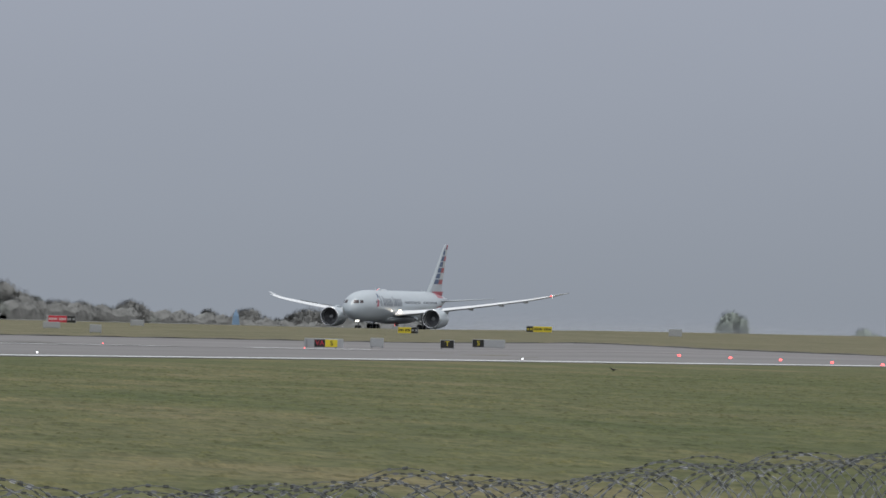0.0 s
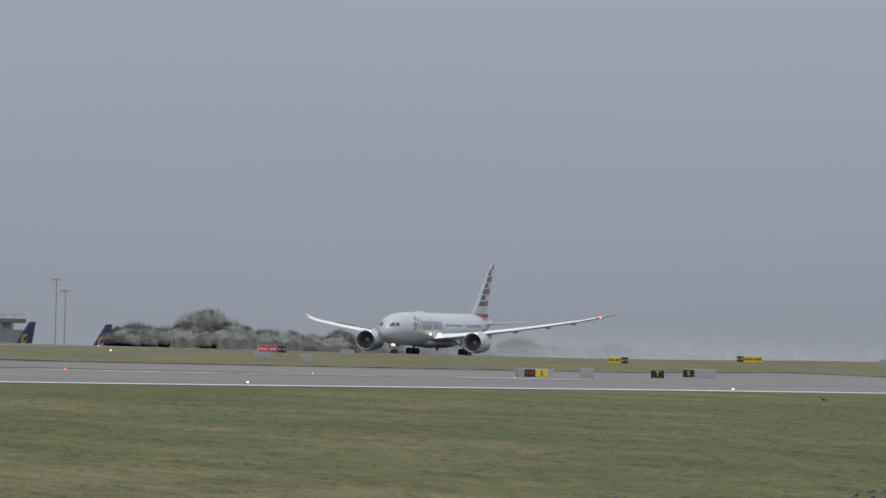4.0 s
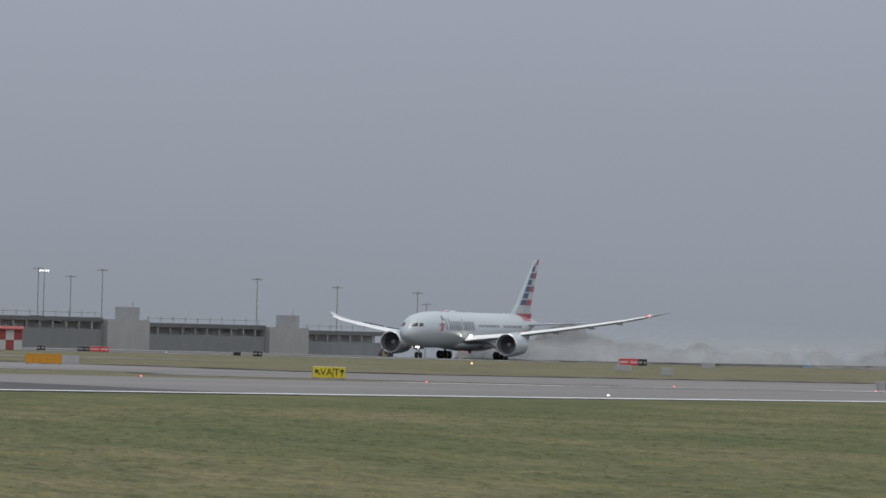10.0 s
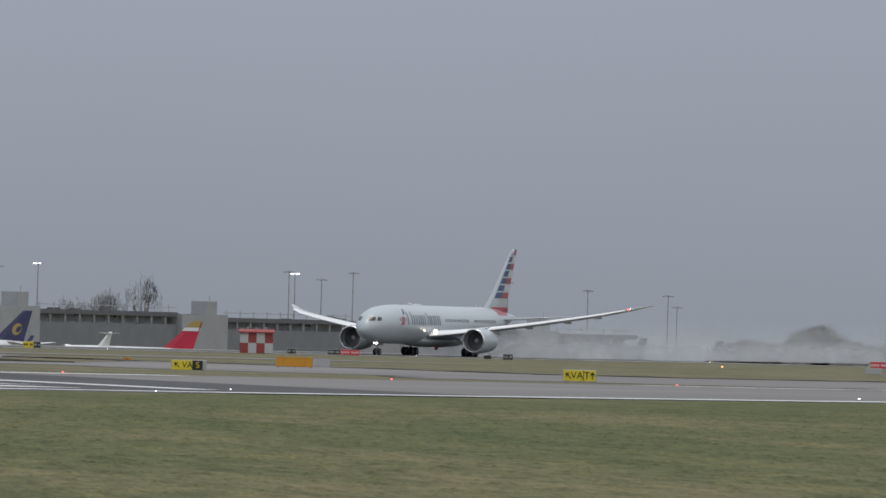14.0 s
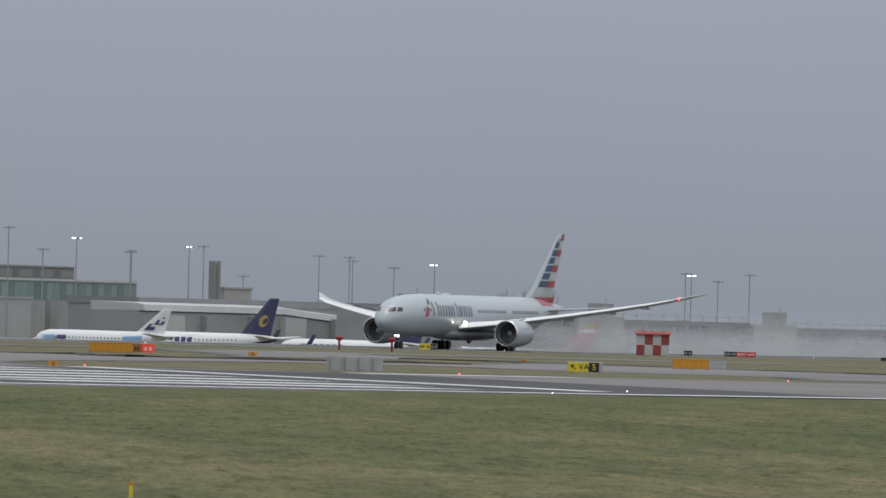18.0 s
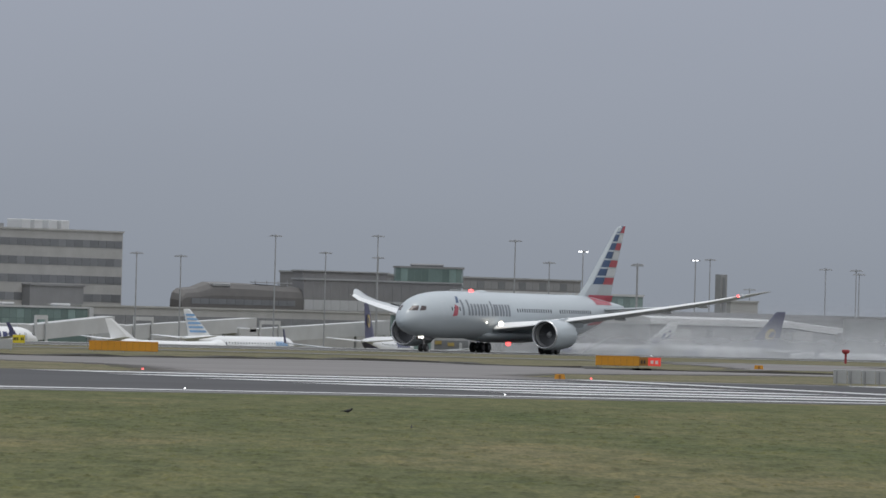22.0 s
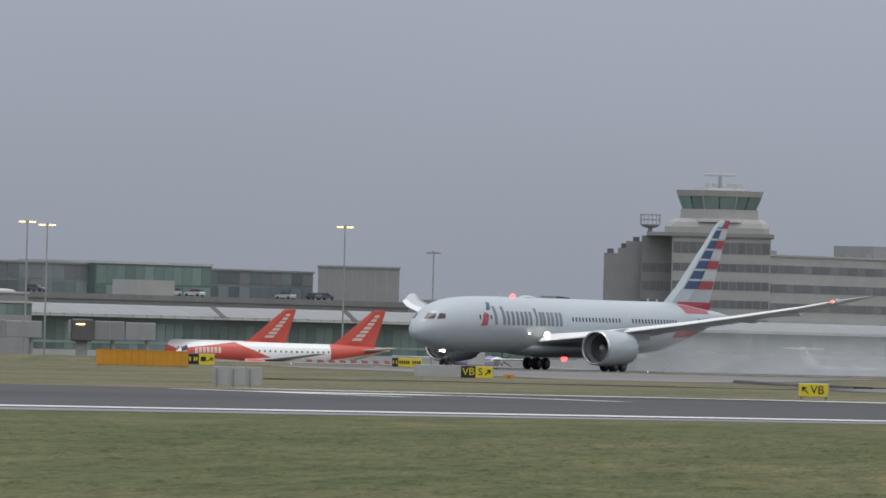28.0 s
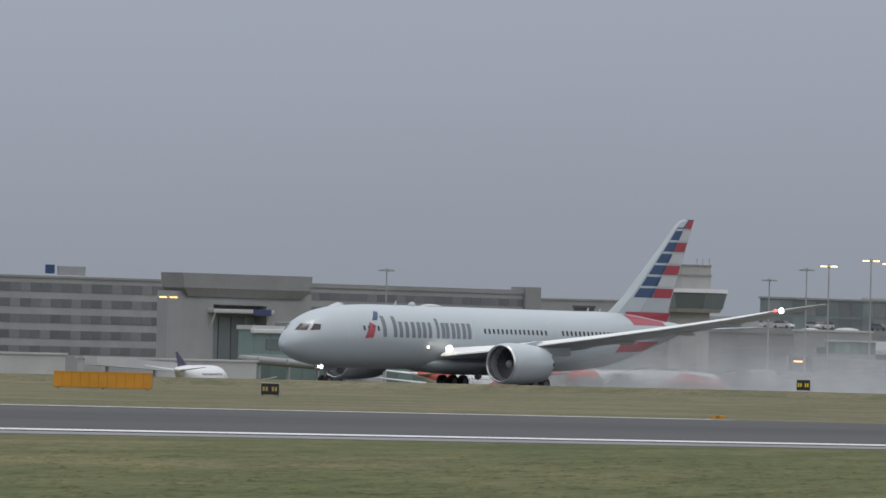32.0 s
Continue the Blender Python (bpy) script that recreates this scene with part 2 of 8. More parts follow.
def tube(p, q, r0, r1=None, seg=10, bm=None, caps=True):
    """A round bar from p to q."""
    bm = bm or bmesh.new()
    p, q = Vector(p), Vector(q)
    r1 = r0 if r1 is None else r1
    d = (q - p).normalized()
    u = d.orthogonal().normalized()
    w = d.cross(u)
    rings = []
    for c, r in ((p, r0), (q, r1)):
        rings.append([bm.verts.new(c + (u * math.cos(2 * math.pi * i / seg) + w * math.sin(2 * math.pi * i / seg)) * r) for i in range(seg)])
    for i in range(seg):
        bm.faces.new((rings[0][i], rings[0][(i + 1) % seg], rings[1][(i + 1) % seg], rings[1][i]))
    if caps:
        bm.faces.new(rings[0][::-1])
        bm.faces.new(rings[1])
    return bm


def loft(rings, bm=None, caps=True, closed=True):
    bm = bm or bmesh.new()
    vs = [[bm.verts.new(p) for p in r] for r in rings]
    n = len(vs[0])
    for a, c in zip(vs, vs[1:]):
        for i in range(n if closed else n - 1):
            bm.faces.new((a[i], a[(i + 1) % n], c[(i + 1) % n], c[i]))
    if caps:
        bm.faces.new(vs[0][::-1])
        bm.faces.new(vs[-1])
    bmesh.ops.recalc_face_normals(bm, faces=bm.faces)
    return bm


def ball(c, r, bm=None, seg=10, rings=7, squash=(1, 1, 1)):
    bm = bm or bmesh.new()
    m = Matrix.Translation(c) @ Matrix.Diagonal((r * squash[0], r * squash[1], r * squash[2], 1))
    bmesh.ops.create_uvsphere(bm, u_segments=seg, v_segments=rings, radius=1, matrix=m)
    return bm


def words(text, size, depth, material, parent, at, rot, name="lettering", spread=1.0):
    cu = bpy.data.curves.new(name, "FONT")
    cu.body, cu.size, cu.extrude, cu.align_x, cu.align_y = text, size, depth, "CENTER", "CENTER"
    cu.space_character = spread
    tmp = bpy.data.objects.new("tmp", cu)
    me = bpy.data.meshes.new_from_object(tmp)
    bpy.data.objects.remove(tmp)
    bpy.data.curves.remove(cu)
    me.name = name
    me.materials.clear()
    me.materials.append(material)
    ob = new(name, me)
    ob.parent = parent
    ob.matrix_basis = pose(*at, *rot)
    return ob


# ---- the lie of the land: gentle falls along and across the field
LIE = ((148.5, 2.688, -0.0032), (193.5, 2.88, -0.0032), (520, 1.3, -0.00125), (600, 1.17, -0.00117))


def apron(x):
    return float(np.interp(x, (1300, 1450, 1545, 1591, 1650, 2000), (-4.35, -5.05, -5.05, -7.0, -7.3, -10.3)))


def lie(x, y):
    if y <= LIE[0][0]:
        a, g = LIE[0][1:]
    elif y >= LIE[-1][0]:
        a, g = LIE[-1][1:]
    else:
        for (y0, a0, g0), (y1, a1, g1) in zip(LIE, LIE[1:]):
            if y0 <= y <= y1:
                w = (y - y0) / (y1 - y0)
                a, g = a0 + (a1 - a0) * w, g0 + (g1 - g0) * w
                break
    z = a + g * max(-300, min(x, 2200))
    if y < 24:
        z -= 1.25 * max(0, min(1, (24 - y) / 10))
    if y < 8:
        z += 1.45 * max(0, min(1, (8 - y) / 4))
    # the middle of the field dips away to the east
    z -= min(0.40, 0.001 * max(0, x - 1.9 * y)) * max(0, min(1, (y - 156) / 34, (3.15 - x / max(y, 1)) / 0.2))
    # so does the main runway, a little
    z -= 0.12 * max(0, min(1, (y - 512) / 20, (596 - y) / 20, (1300 - x) / 100))
    if y > 586:
        w = min(1, (y - 586) / 70)
        z = z * (1 - w) + apron(x) * w
    if 500 < y < 600 and x > 1330:
        z -= 0.9 * ((min(x, 1700) - 1330) / 280) ** 1.5 * min(1, (y - 500) / 40, (600 - y) / 12)
    # low grass bank before the main runway
    if 498 < y < 521.5 and 200 < x < 700:
        w = (y - 498) / 14 if y < 512 else (521.5 - y) / 9.5
        z += 0.6 * w * w * (3 - 2 * w) * min(1, (700 - x) / 55, (x - 200) / 100)
    fall = max(0, x - 1780) * 0.012 + max(0, y - 1260) * 0.012
    return z - min(fall, 34)




def sheet(xs, ys, lift=0.0):
    bm = bmesh.new()
    grid = [[bm.verts.new((x, y, lie(x, y) + lift)) for x in xs] for y in ys]
    for a, c in zip(grid, grid[1:]):
        for i in range(len(xs) - 1):
            bm.faces.new((a[i], a[i + 1], c[i + 1], c[i]))
    return bm


def span(a, b, step):
    n = max(1, round(abs(b - a) / step))
    return [a + (b - a) * i / n for i in range(n + 1)]


XS = span(-800, -300, 100) + span(-300, 2300, 25)[1:] + span(2300, 4700, 200)[1:]
YS = span(-900, 0, 100) + [4, 8, 10, 12, 14, 16, 18, 20, 22, 24] + span(24, 148.5, 12)[1:] + span(148.5, 193.5, 5)[1:] + span(193.5, 520, 10)[1:] + [524, 528, 531] + span(534, 660, 7) + span(660, 1260, 60)[1:] + span(1260, 4600, 240)[1:]
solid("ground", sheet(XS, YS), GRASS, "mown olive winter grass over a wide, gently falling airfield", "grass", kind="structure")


def skirt(bm, drop):
    """Turn the edges of a laid sheet down to the ground."""
    edges = [e for e in bm.edges if e.is_boundary]
    made = bmesh.ops.extrude_edge_only(bm, edges=edges)
    for v in made["geom"]:
        if isinstance(v, bmesh.types.BMVert):
            v.co.z -= drop
    return bm


def paving(name, poly_x, y0, y1, material, label, category, lift=0.03, step=25):
    return solid(name, skirt(sheet(span(poly_x[0], poly_x[1], step), span(y0, y1, 5)), lift + 0.02), material, label, category, kind="structure", at=(0, 0, lift))


def strip(name, a, b, w0, w1, material, label, category, lift, n=24):
    """A draped band along the line a-b, w0 wide at a and w1 wide at b."""
    bm = bmesh.new()
    ax, ay = a
    bx, by = b
    d = Vector((bx - ax, by - ay)).normalized()
    px, py = -d.y, d.x
    rows = []
    for i in range(n + 1):
        u = i / n
        w = (w0 + (w1 - w0) * u) / 2
        cx, cy = ax + (bx - ax) * u, ay + (by - ay) * u
        row = []
        for k in range(9):
            q = (k / 4 - 1) * w
            x, y = cx + px * q, cy + py * q
            row.append(bm.verts.new((x, y, lie(x, y))))
        rows.append(row)
    for r, s in zip(rows, rows[1:]):
        for k in range(8):
            bm.faces.new((r[k], r[k + 1], s[k + 1], s[k]))
    bmesh.ops.recalc_face_normals(bm, faces=bm.faces)
    ob = solid(name, bm, material, label, category, kind="structure", at=(0, 0, lift))
    return ob
# ---- paving and markings
def within(x, y, poly):
    hit = False
    for (x0, y0), (x1, y1) in zip(poly, poly[1:] + poly[:1]):
        if (y0 > y) != (y1 > y) and x < x0 + (y - y0) / (y1 - y0) * (x1 - x0):
            hit = not hit
    return hit


def draped(name, poly, material, label, category, lift, cell=2.5):
    """A paved polygon laid over the ground."""
    xs, ys = [p[0] for p in poly], [p[1] for p in poly]
    bm = bmesh.new()
    pts = {}

    def v(x, y):
        if (x, y) not in pts:
            pts[(x, y)] = bm.verts.new((x, y, lie(x, y)))
        return pts[(x, y)]
    nx, ny = int((max(xs) - min(xs)) / (cell * 2)) + 1, int((max(ys) - min(ys)) / cell) + 1
    for i in range(nx):
        for j in range(ny):
            x, y = min(xs) + i * cell * 2, min(ys) + j * cell
            if within(x + cell, y + cell / 2, poly):
                bm.faces.new((v(x, y), v(x + cell * 2, y), v(x + cell * 2, y + cell), v(x, y + cell)))
    return solid(name, skirt(bm, lift + 0.02), material, label, category, kind="structure", at=(0, 0, lift))


def ribbon(name, pts, w, material, label, category, lift, step=4.0, w1=None):
    """A flat band along a line of (x, y), w across (in y), draped over the ground."""
    bm = bmesh.new()
    row = []
    total = sum(math.dist(a, b) for a, b in zip(pts, pts[1:]))
    run = 0.0
    for (x0, y0), (x1, y1) in zip(pts, pts[1:]):
        d = math.dist((x0, y0), (x1, y1))
        n = max(1, round(d / step))
        for i in range(n + (1 if (x1, y1) == pts[-1] else 0)):
            u = i / n
            x, y = x0 + (x1 - x0) * u, y0 + (y1 - y0) * u
            ww = w + ((w1 if w1 is not None else w) - w) * (run + d * u) / total
            row.append((bm.verts.new((x, y - ww / 2, lie(x, y - ww / 2))), bm.verts.new((x, y + ww / 2, lie(x, y + ww / 2)))))
        run += d
    for a, b in zip(row, row[1:]):
        bm.faces.new((a[0], b[0], b[1], a[1]))
    bmesh.ops.recalc_face_normals(bm, faces=bm.faces)
    ob = solid(name, bm, material, label, category, kind="structure", at=(0, 0, lift * 0.6))
    return ob


NEAR_LINE = [(-300, 150), (187, 149.6), (230, 150), (258, 146), (300, 141), (330, 141.3), (364, 142.6), (442, 148.8), (535, 151.8), (640, 153), (760, 154.2)]
near_at = lambda x: float(np.interp(x, [p[0] for p in NEAR_LINE], [p[1] for p in NEAR_LINE]))


def band_sheet(name, xs, lo, hi, material, label, category, lift):
    """Paving between two lines y = lo(x) and y = hi(x)."""
    bm = bmesh.new()
    rows = []
    for x in xs:
        a, b = lo(x), hi(x)
        rows.append([bm.verts.new((x, a + (b - a) * k / 10, lie(x, a + (b - a) * k / 10))) for k in range(11)])
    for r, q in zip(rows, rows[1:]):
        for k in range(10):
            bm.faces.new((r[k], q[k], q[k + 1], r[k + 1]))
    return solid(name, skirt(bm, lift * 0.6 + 0.02), material, label, category, kind="structure", at=(0, 0, lift * 0.6))


far_at = lambda x: float(np.interp(x, (-300, 250, 262, 300, 312, 345, 520, 640), (202.5, 204.0, 195.0, 198.0, 196.0, 197.0, 196.5, 196.5)))
band_sheet("runway_near_overrun", span(300, 760, 4), lambda x: near_at(x) - 1.5, far_at, CONCRETE, "pale worn concrete end of a runway", "runway", 0.035)
# the dark asphalt ends on a slant short of the concrete
band_sheet("runway_near", span(-300, 388, 4), lambda x: max(near_at(x) - 1.5, 147 + (x - 330) * 1.0 - 6 if x > 330 else 0), lambda x: max(min(far_at(x), 192.5 if x > 330 else 300), 147 + (x - 330) * 1.0 - 5.5 if x > 330 else 0), ASPHALT, "dark damp asphalt runway with white markings", "runway", 0.05)
band_sheet("runway_shoulder", span(-300, 300, 6), lambda x: near_at(x) - float(np.interp(x, (180, 240, 300), (6.5, 4.5, 1.4))), lambda x: near_at(x) - 1.45, SHOULDER, "pale grey paved runway shoulder", "runway", 0.04)
ribbon("runway_edge_line_near", NEAR_LINE, 2.1, PAINT, "white painted runway edge line", "marking", 0.075)
ribbon("runway_edge_line_far", [(-300, 199), (206, 198.4), (227, 200.5), (245, 201.3)], 3.4, PAINT, "white painted runway edge line", "marking", 0.085, w1=2.6)
ribbon("runway_edge_line_far", [(264, 199.2), (275, 196.6), (285, 196.2), (299, 192.4)], 4.2, PAINT, "white painted runway edge line", "marking", 0.085, w1=4.2)
ribbon("runway_edge_line_far", [(376, 189.9), (404, 192.2)], 1.8, PAINT, "faint white runway edge line", "marking", 0.08)
# the bar and stripes at the threshold
bar = bmesh.new()
rows = [[bar.verts.new((x + dx, y, lie(x + dx, y))) for dx in (-1.5, 1.5)] for x, y in [(313.5 + (355.8 - 313.5) * k / 16, 147.9 + (193.4 - 147.9) * k / 16) for k in range(17)]]
for a, b in zip(rows, rows[1:]):
    bar.faces.new((a[0], a[1], b[1], b[0]))
solid("threshold_bar", bar, PAINT, "white painted bar across the runway at its threshold", "marking", kind="structure", at=(0, 0, 0.051))
for x0, y0, x1, y1 in ((306.5, 190.2, 339.5, 186.3), (299.5, 182.2, 334.5, 179.2), (292.8, 174.2, 326.8, 171.2), (287.8, 167.0, 318.6, 163.0), (282.5, 159.7, 311.3, 155.3), (278, 153.8, 303, 149.2)):
    k = ribbon("threshold_stripe", [(x0, y0), (x1, y1)], 3.3, PAINT, "white painted threshold stripe on the runway", "marking", 0.08)
    k["group"] = "threshold stripes"
# strokes of the painted runway numerals
ribbon("numeral_stroke", [(250.6, 188.3), (261.5, 188.6)], 2.6, PAINT, "white painted stroke of a runway numeral", "marking", 0.08)
for x, y0, y1, w in ((249.7, 182.0, 191.6, 0.75), (261.2, 181.0, 188.2, 0.8)):
    bm = bmesh.new()
    rr = [[bm.verts.new((x + dx, y0 + (y1 - y0) * k / 4, lie(x + dx, y0 + (y1 - y0) * k / 4))) for dx in (-w, w)] for k in range(5)]
    for a, b in zip(rr, rr[1:]):
        bm.faces.new((a[0], a[1], b[1], b[0]))
    solid("numeral_stroke", bm, PAINT, "white painted stroke of a runway numeral", "marking", kind="structure", at=(0, 0, 0.051))


EARTH = mat("dark_earth_edge", (0.045, 0.042, 0.036), 0.95, var=0.3, scale=0.4)
# the parallel taxiway: its far edge, and the strip of worn grass left between it and the runway
EDGE_WEST = [(573, 386), (545, 364), (521, 341), (534, 341), (548, 339), (577, 348), (612, 359), (635, 366), (627, 353), (606, 339), (597, 324), (581, 315), (577, 309), (592, 307), (606, 305), (624, 306)]
EDGE_EAST = [(731, 364), (733, 356), (725, 348), (718, 338), (708, 327), (693, 308), (676, 296), (667, 285), (682, 279), (716, 282), (760, 286), (812, 291), (880, 298), (940, 301), (880, 273), (815, 248), (768, 225), (742, 211)]
STRIP_TOP = [(372, 205), (400, 222), (455, 250), (500, 266), (558, 287), (565, 277), (537, 259), (532, 246), (537, 239), (511, 227), (490, 217), (520, 206)]
draped("taxiway_parallel", EDGE_WEST[2:] + EDGE_EAST[2:] + [(725, 196), (520, 196)] + STRIP_TOP[::-1] + [(362, 196), (325, 196), (368, 222), (409, 249), (433, 267), (446, 284), (453, 296), (490, 323)], CONCRETE, "pale worn concrete taxiway beside the runway", "taxiway", 0.035)
draped("taxiway_link", [(655, 494), (668, 500), (708, 502), (727, 489), (729, 477), (700, 462), (640, 425), (576, 388), (556, 380), (545, 383), (565, 400), (572, 407), (600, 436), (620, 455)], CONCRETE, "pale worn concrete taxiway link to the main runway", "taxiway", 0.03)
draped("taxiway_link", [(797, 425), (850, 432), (800, 398), (735, 362), (690, 356), (678, 351), (674, 353), (705, 368), (740, 388)], CONCRETE, "pale worn concrete taxiway link to the main runway", "taxiway", 0.03)
ribbon("service_road", [(727, 480), (755, 467), (790, 451), (830, 434), (880, 428), (946, 420)], 16.0, SHOULDER, "narrow pale service road across the far grass", "road", 0.08)


def lip(pts, high, w, label):
    """A worn turf edge standing a little proud of the paving, along a line of (x, y)."""
    bm = bmesh.new()
    rows = []
    for (x0, y0), (x1, y1) in zip(pts, pts[1:]):
        n = max(1, round(math.dist((x0, y0), (x1, y1)) / 5))
        for i in range(n + (1 if (x1, y1) == pts[-1] else 0)):
            x, y = x0 + (x1 - x0) * i / n, y0 + (y1 - y0) * i / n
            z = lie(x, y)
            h = high * (0.8 + 0.25 * math.sin(x * 0.31) + 0.15 * math.sin(x * 0.83 + y))
            rows.append([bm.verts.new(q) for q in ((x, y - w / 2, z - 0.03), (x, y - w / 2 + 0.1, z + h), (x, y + w / 2, z + h), (x, y + w / 2 + 0.2, z - 0.03))])
    for a, b in zip(rows, rows[1:]):
        for k in range(3):
            bm.faces.new((a[k], b[k], b[k + 1], a[k + 1]))
    bmesh.ops.recalc_face_normals(bm, faces=bm.faces)
    return solid("taxiway_edge", bm, EARTH, label, "verge", kind="structure")


for edge in (EDGE_WEST, EDGE_EAST, [(405, 304), (437, 317), (446, 310), (468, 311)]):
    lip(edge, 0.07 if len(edge) == 4 else 0.13 if edge is EDGE_EAST else 0.2, 1.6, "dark worn earth along the taxiway edge")
ribbon("runway_edge_line_far", [(466, 193.2), (488, 192.8), (530, 196.5)], 1.5, PAINT, "faint white runway edge line", "marking", 0.08)
ribbon("runway_edge_line_far", [(553, 199.6), (566, 201.2), (590, 204.0)], 1.8, PAINT, "faint white runway edge line", "marking", 0.08)
for x, y in ((536, 207.5), (783, 250)):
    ribbon("grass_tuft", [(x - 3, y), (x + 5, y + 1)], 2.6, GRASS, "tuft of rough grass growing through the paving", "grass", 0.1, step=2.0, w1=1.2)
paving("runway_main", (-400, 3000), 522, 588, WET, "wet grey asphalt main runway", "runway", 0.04)
paving("main_edge_line_near", (-400, 3000), 524.5, 525.4, PAINT, "white painted main runway edge line", "marking", 0.07)
paving("main_edge_line_far", (-400, 3000), 583.6, 584.5, PAINT, "white painted main runway edge line", "marking", 0.07)

# ---- the airliners
def circle(x, cz, rh, rw, n=36, cy=0.0):
    return [(x, cy + rw * math.sin(2 * math.pi * i / n), cz + rh * math.cos(2 * math.pi * i / n)) for i in range(n)]


def smooth_rows(rows, n=4):
    """Fill in rows of numbers with a smooth curve through them."""
    out = []
    for i in range(len(rows) - 1):
        p0, p1, p2, p3 = rows[max(0, i - 1)], rows[i], rows[i + 1], rows[min(len(rows) - 1, i + 2)]
        for k in range(n):
            u = k / n
            row = []
            for j in range(len(p1)):
                d1 = 0.5 * (p2[j] - p0[j]) * (1 if i else 2) if True else 0
                d2 = 0.5 * (p3[j] - p1[j]) * (1 if i < len(rows) - 2 else 2)
                if j == 0:
                    row.append(p1[j] + (p2[j] - p1[j]) * u)
                else:
                    h = p2[0] - p1[0]
                    m1 = 0 if p0 is p1 else (p2[j] - p0[j]) / (p2[0] - p0[0]) * h
                    m2 = 0 if p3 is p2 else (p3[j] - p1[j]) / (p3[0] - p1[0]) * h
                    if p0 is p1:
                        m1 = (p2[j] - p1[j]) * 1.6
                    u2, u3 = u * u, u * u * u
                    row.append((2 * u3 - 3 * u2 + 1) * p1[j] + (u3 - 2 * u2 + u) * m1 + (-2 * u3 + 3 * u2) * p2[j] + (u3 - u2) * m2)
            out.append(row)
    out.append(list(rows[-1]))
    return out


def wing_mesh(stations, side, thick=0.12):
    """Stations (y, leading edge x, trailing edge x, z); side -1 port, 1 starboard."""
    prof = [(0, 0), (0.03, 0.32), (0.12, 0.48), (0.3, 0.52), (0.6, 0.34), (1, 0.02), (0.6, -0.2), (0.3, -0.36), (0.12, -0.36), (0.03, -0.24)]
    rings = []
    for y, le, te, z in stations:
        c = te - le
        t = thick * c
        rings.append([(le + c * u, side * y, z + t * v) for u, v in prof])
    return loft(rings)


def surface_patch(profile, x0, x1, a0, a1, off, nx=4, na=6):
    """A patch lying just off a fuselage; angles in degrees from the crown, negative towards port."""
    bm = bmesh.new()
    grid = []
    for i in range(nx + 1):
        x = x0 + (x1 - x0) * i / nx
        cz, rh, rw = profile(x)
        row = []
        for k in range(na + 1):
            a = radians(a0 + (a1 - a0) * k / na)
            row.append(bm.verts.new((x, (rw + off) * math.sin(a), cz + (rh + off) * math.cos(a))))
        grid.append(row)
    for r, s in zip(grid, grid[1:]):
        for k in range(na):
            bm.faces.new((r[k], r[k + 1], s[k + 1], s[k]))
    bmesh.ops.recalc_face_normals(bm, faces=bm.faces)
    return bm


def slanted_patch(profile, corners, off, n=5, side=-1):
    """A four-cornered patch on a fuselage: corners of (x, height z) on the port side."""
    bm = bmesh.new()
    (x0, z0), (x1, z1), (x2, z2), (x3, z3) = corners
    grid = []
    for i in range(n + 1):
        u = i / n
        row = []
        for k in range(n + 1):
            w = k / n
            x = (x0 * (1 - u) + x1 * u) * (1 - w) + (x3 * (1 - u) + x2 * u) * w
            z = (z0 * (1 - u) + z1 * u) * (1 - w) + (z3 * (1 - u) + z2 * u) * w
            cz, rh, rw = profile(x)
            c = max(-1, min(1, (z - cz) / rh))
            s = math.sqrt(1 - c * c)
            row.append(bm.verts.new((x, side * (rw * s + off * s), z + off * c)))
        grid.append(row)
    for r, s in zip(grid, grid[1:]):
        for k in range(n):
            bm.faces.new((r[k], r[k + 1], s[k + 1], s[k]))
    return bm


def make_profile(rows):
    fine = smooth_rows(rows)

    def at_x(x):
        for a, c in zip(fine, fine[1:]):
            if a[0] <= x <= c[0]:
                w = (x - a[0]) / (c[0] - a[0])
                return tuple(a[j] + (c[j] - a[j]) * w for j in (1, 2, 3))
        return tuple(fine[-1][1:4])
    return fine, at_x


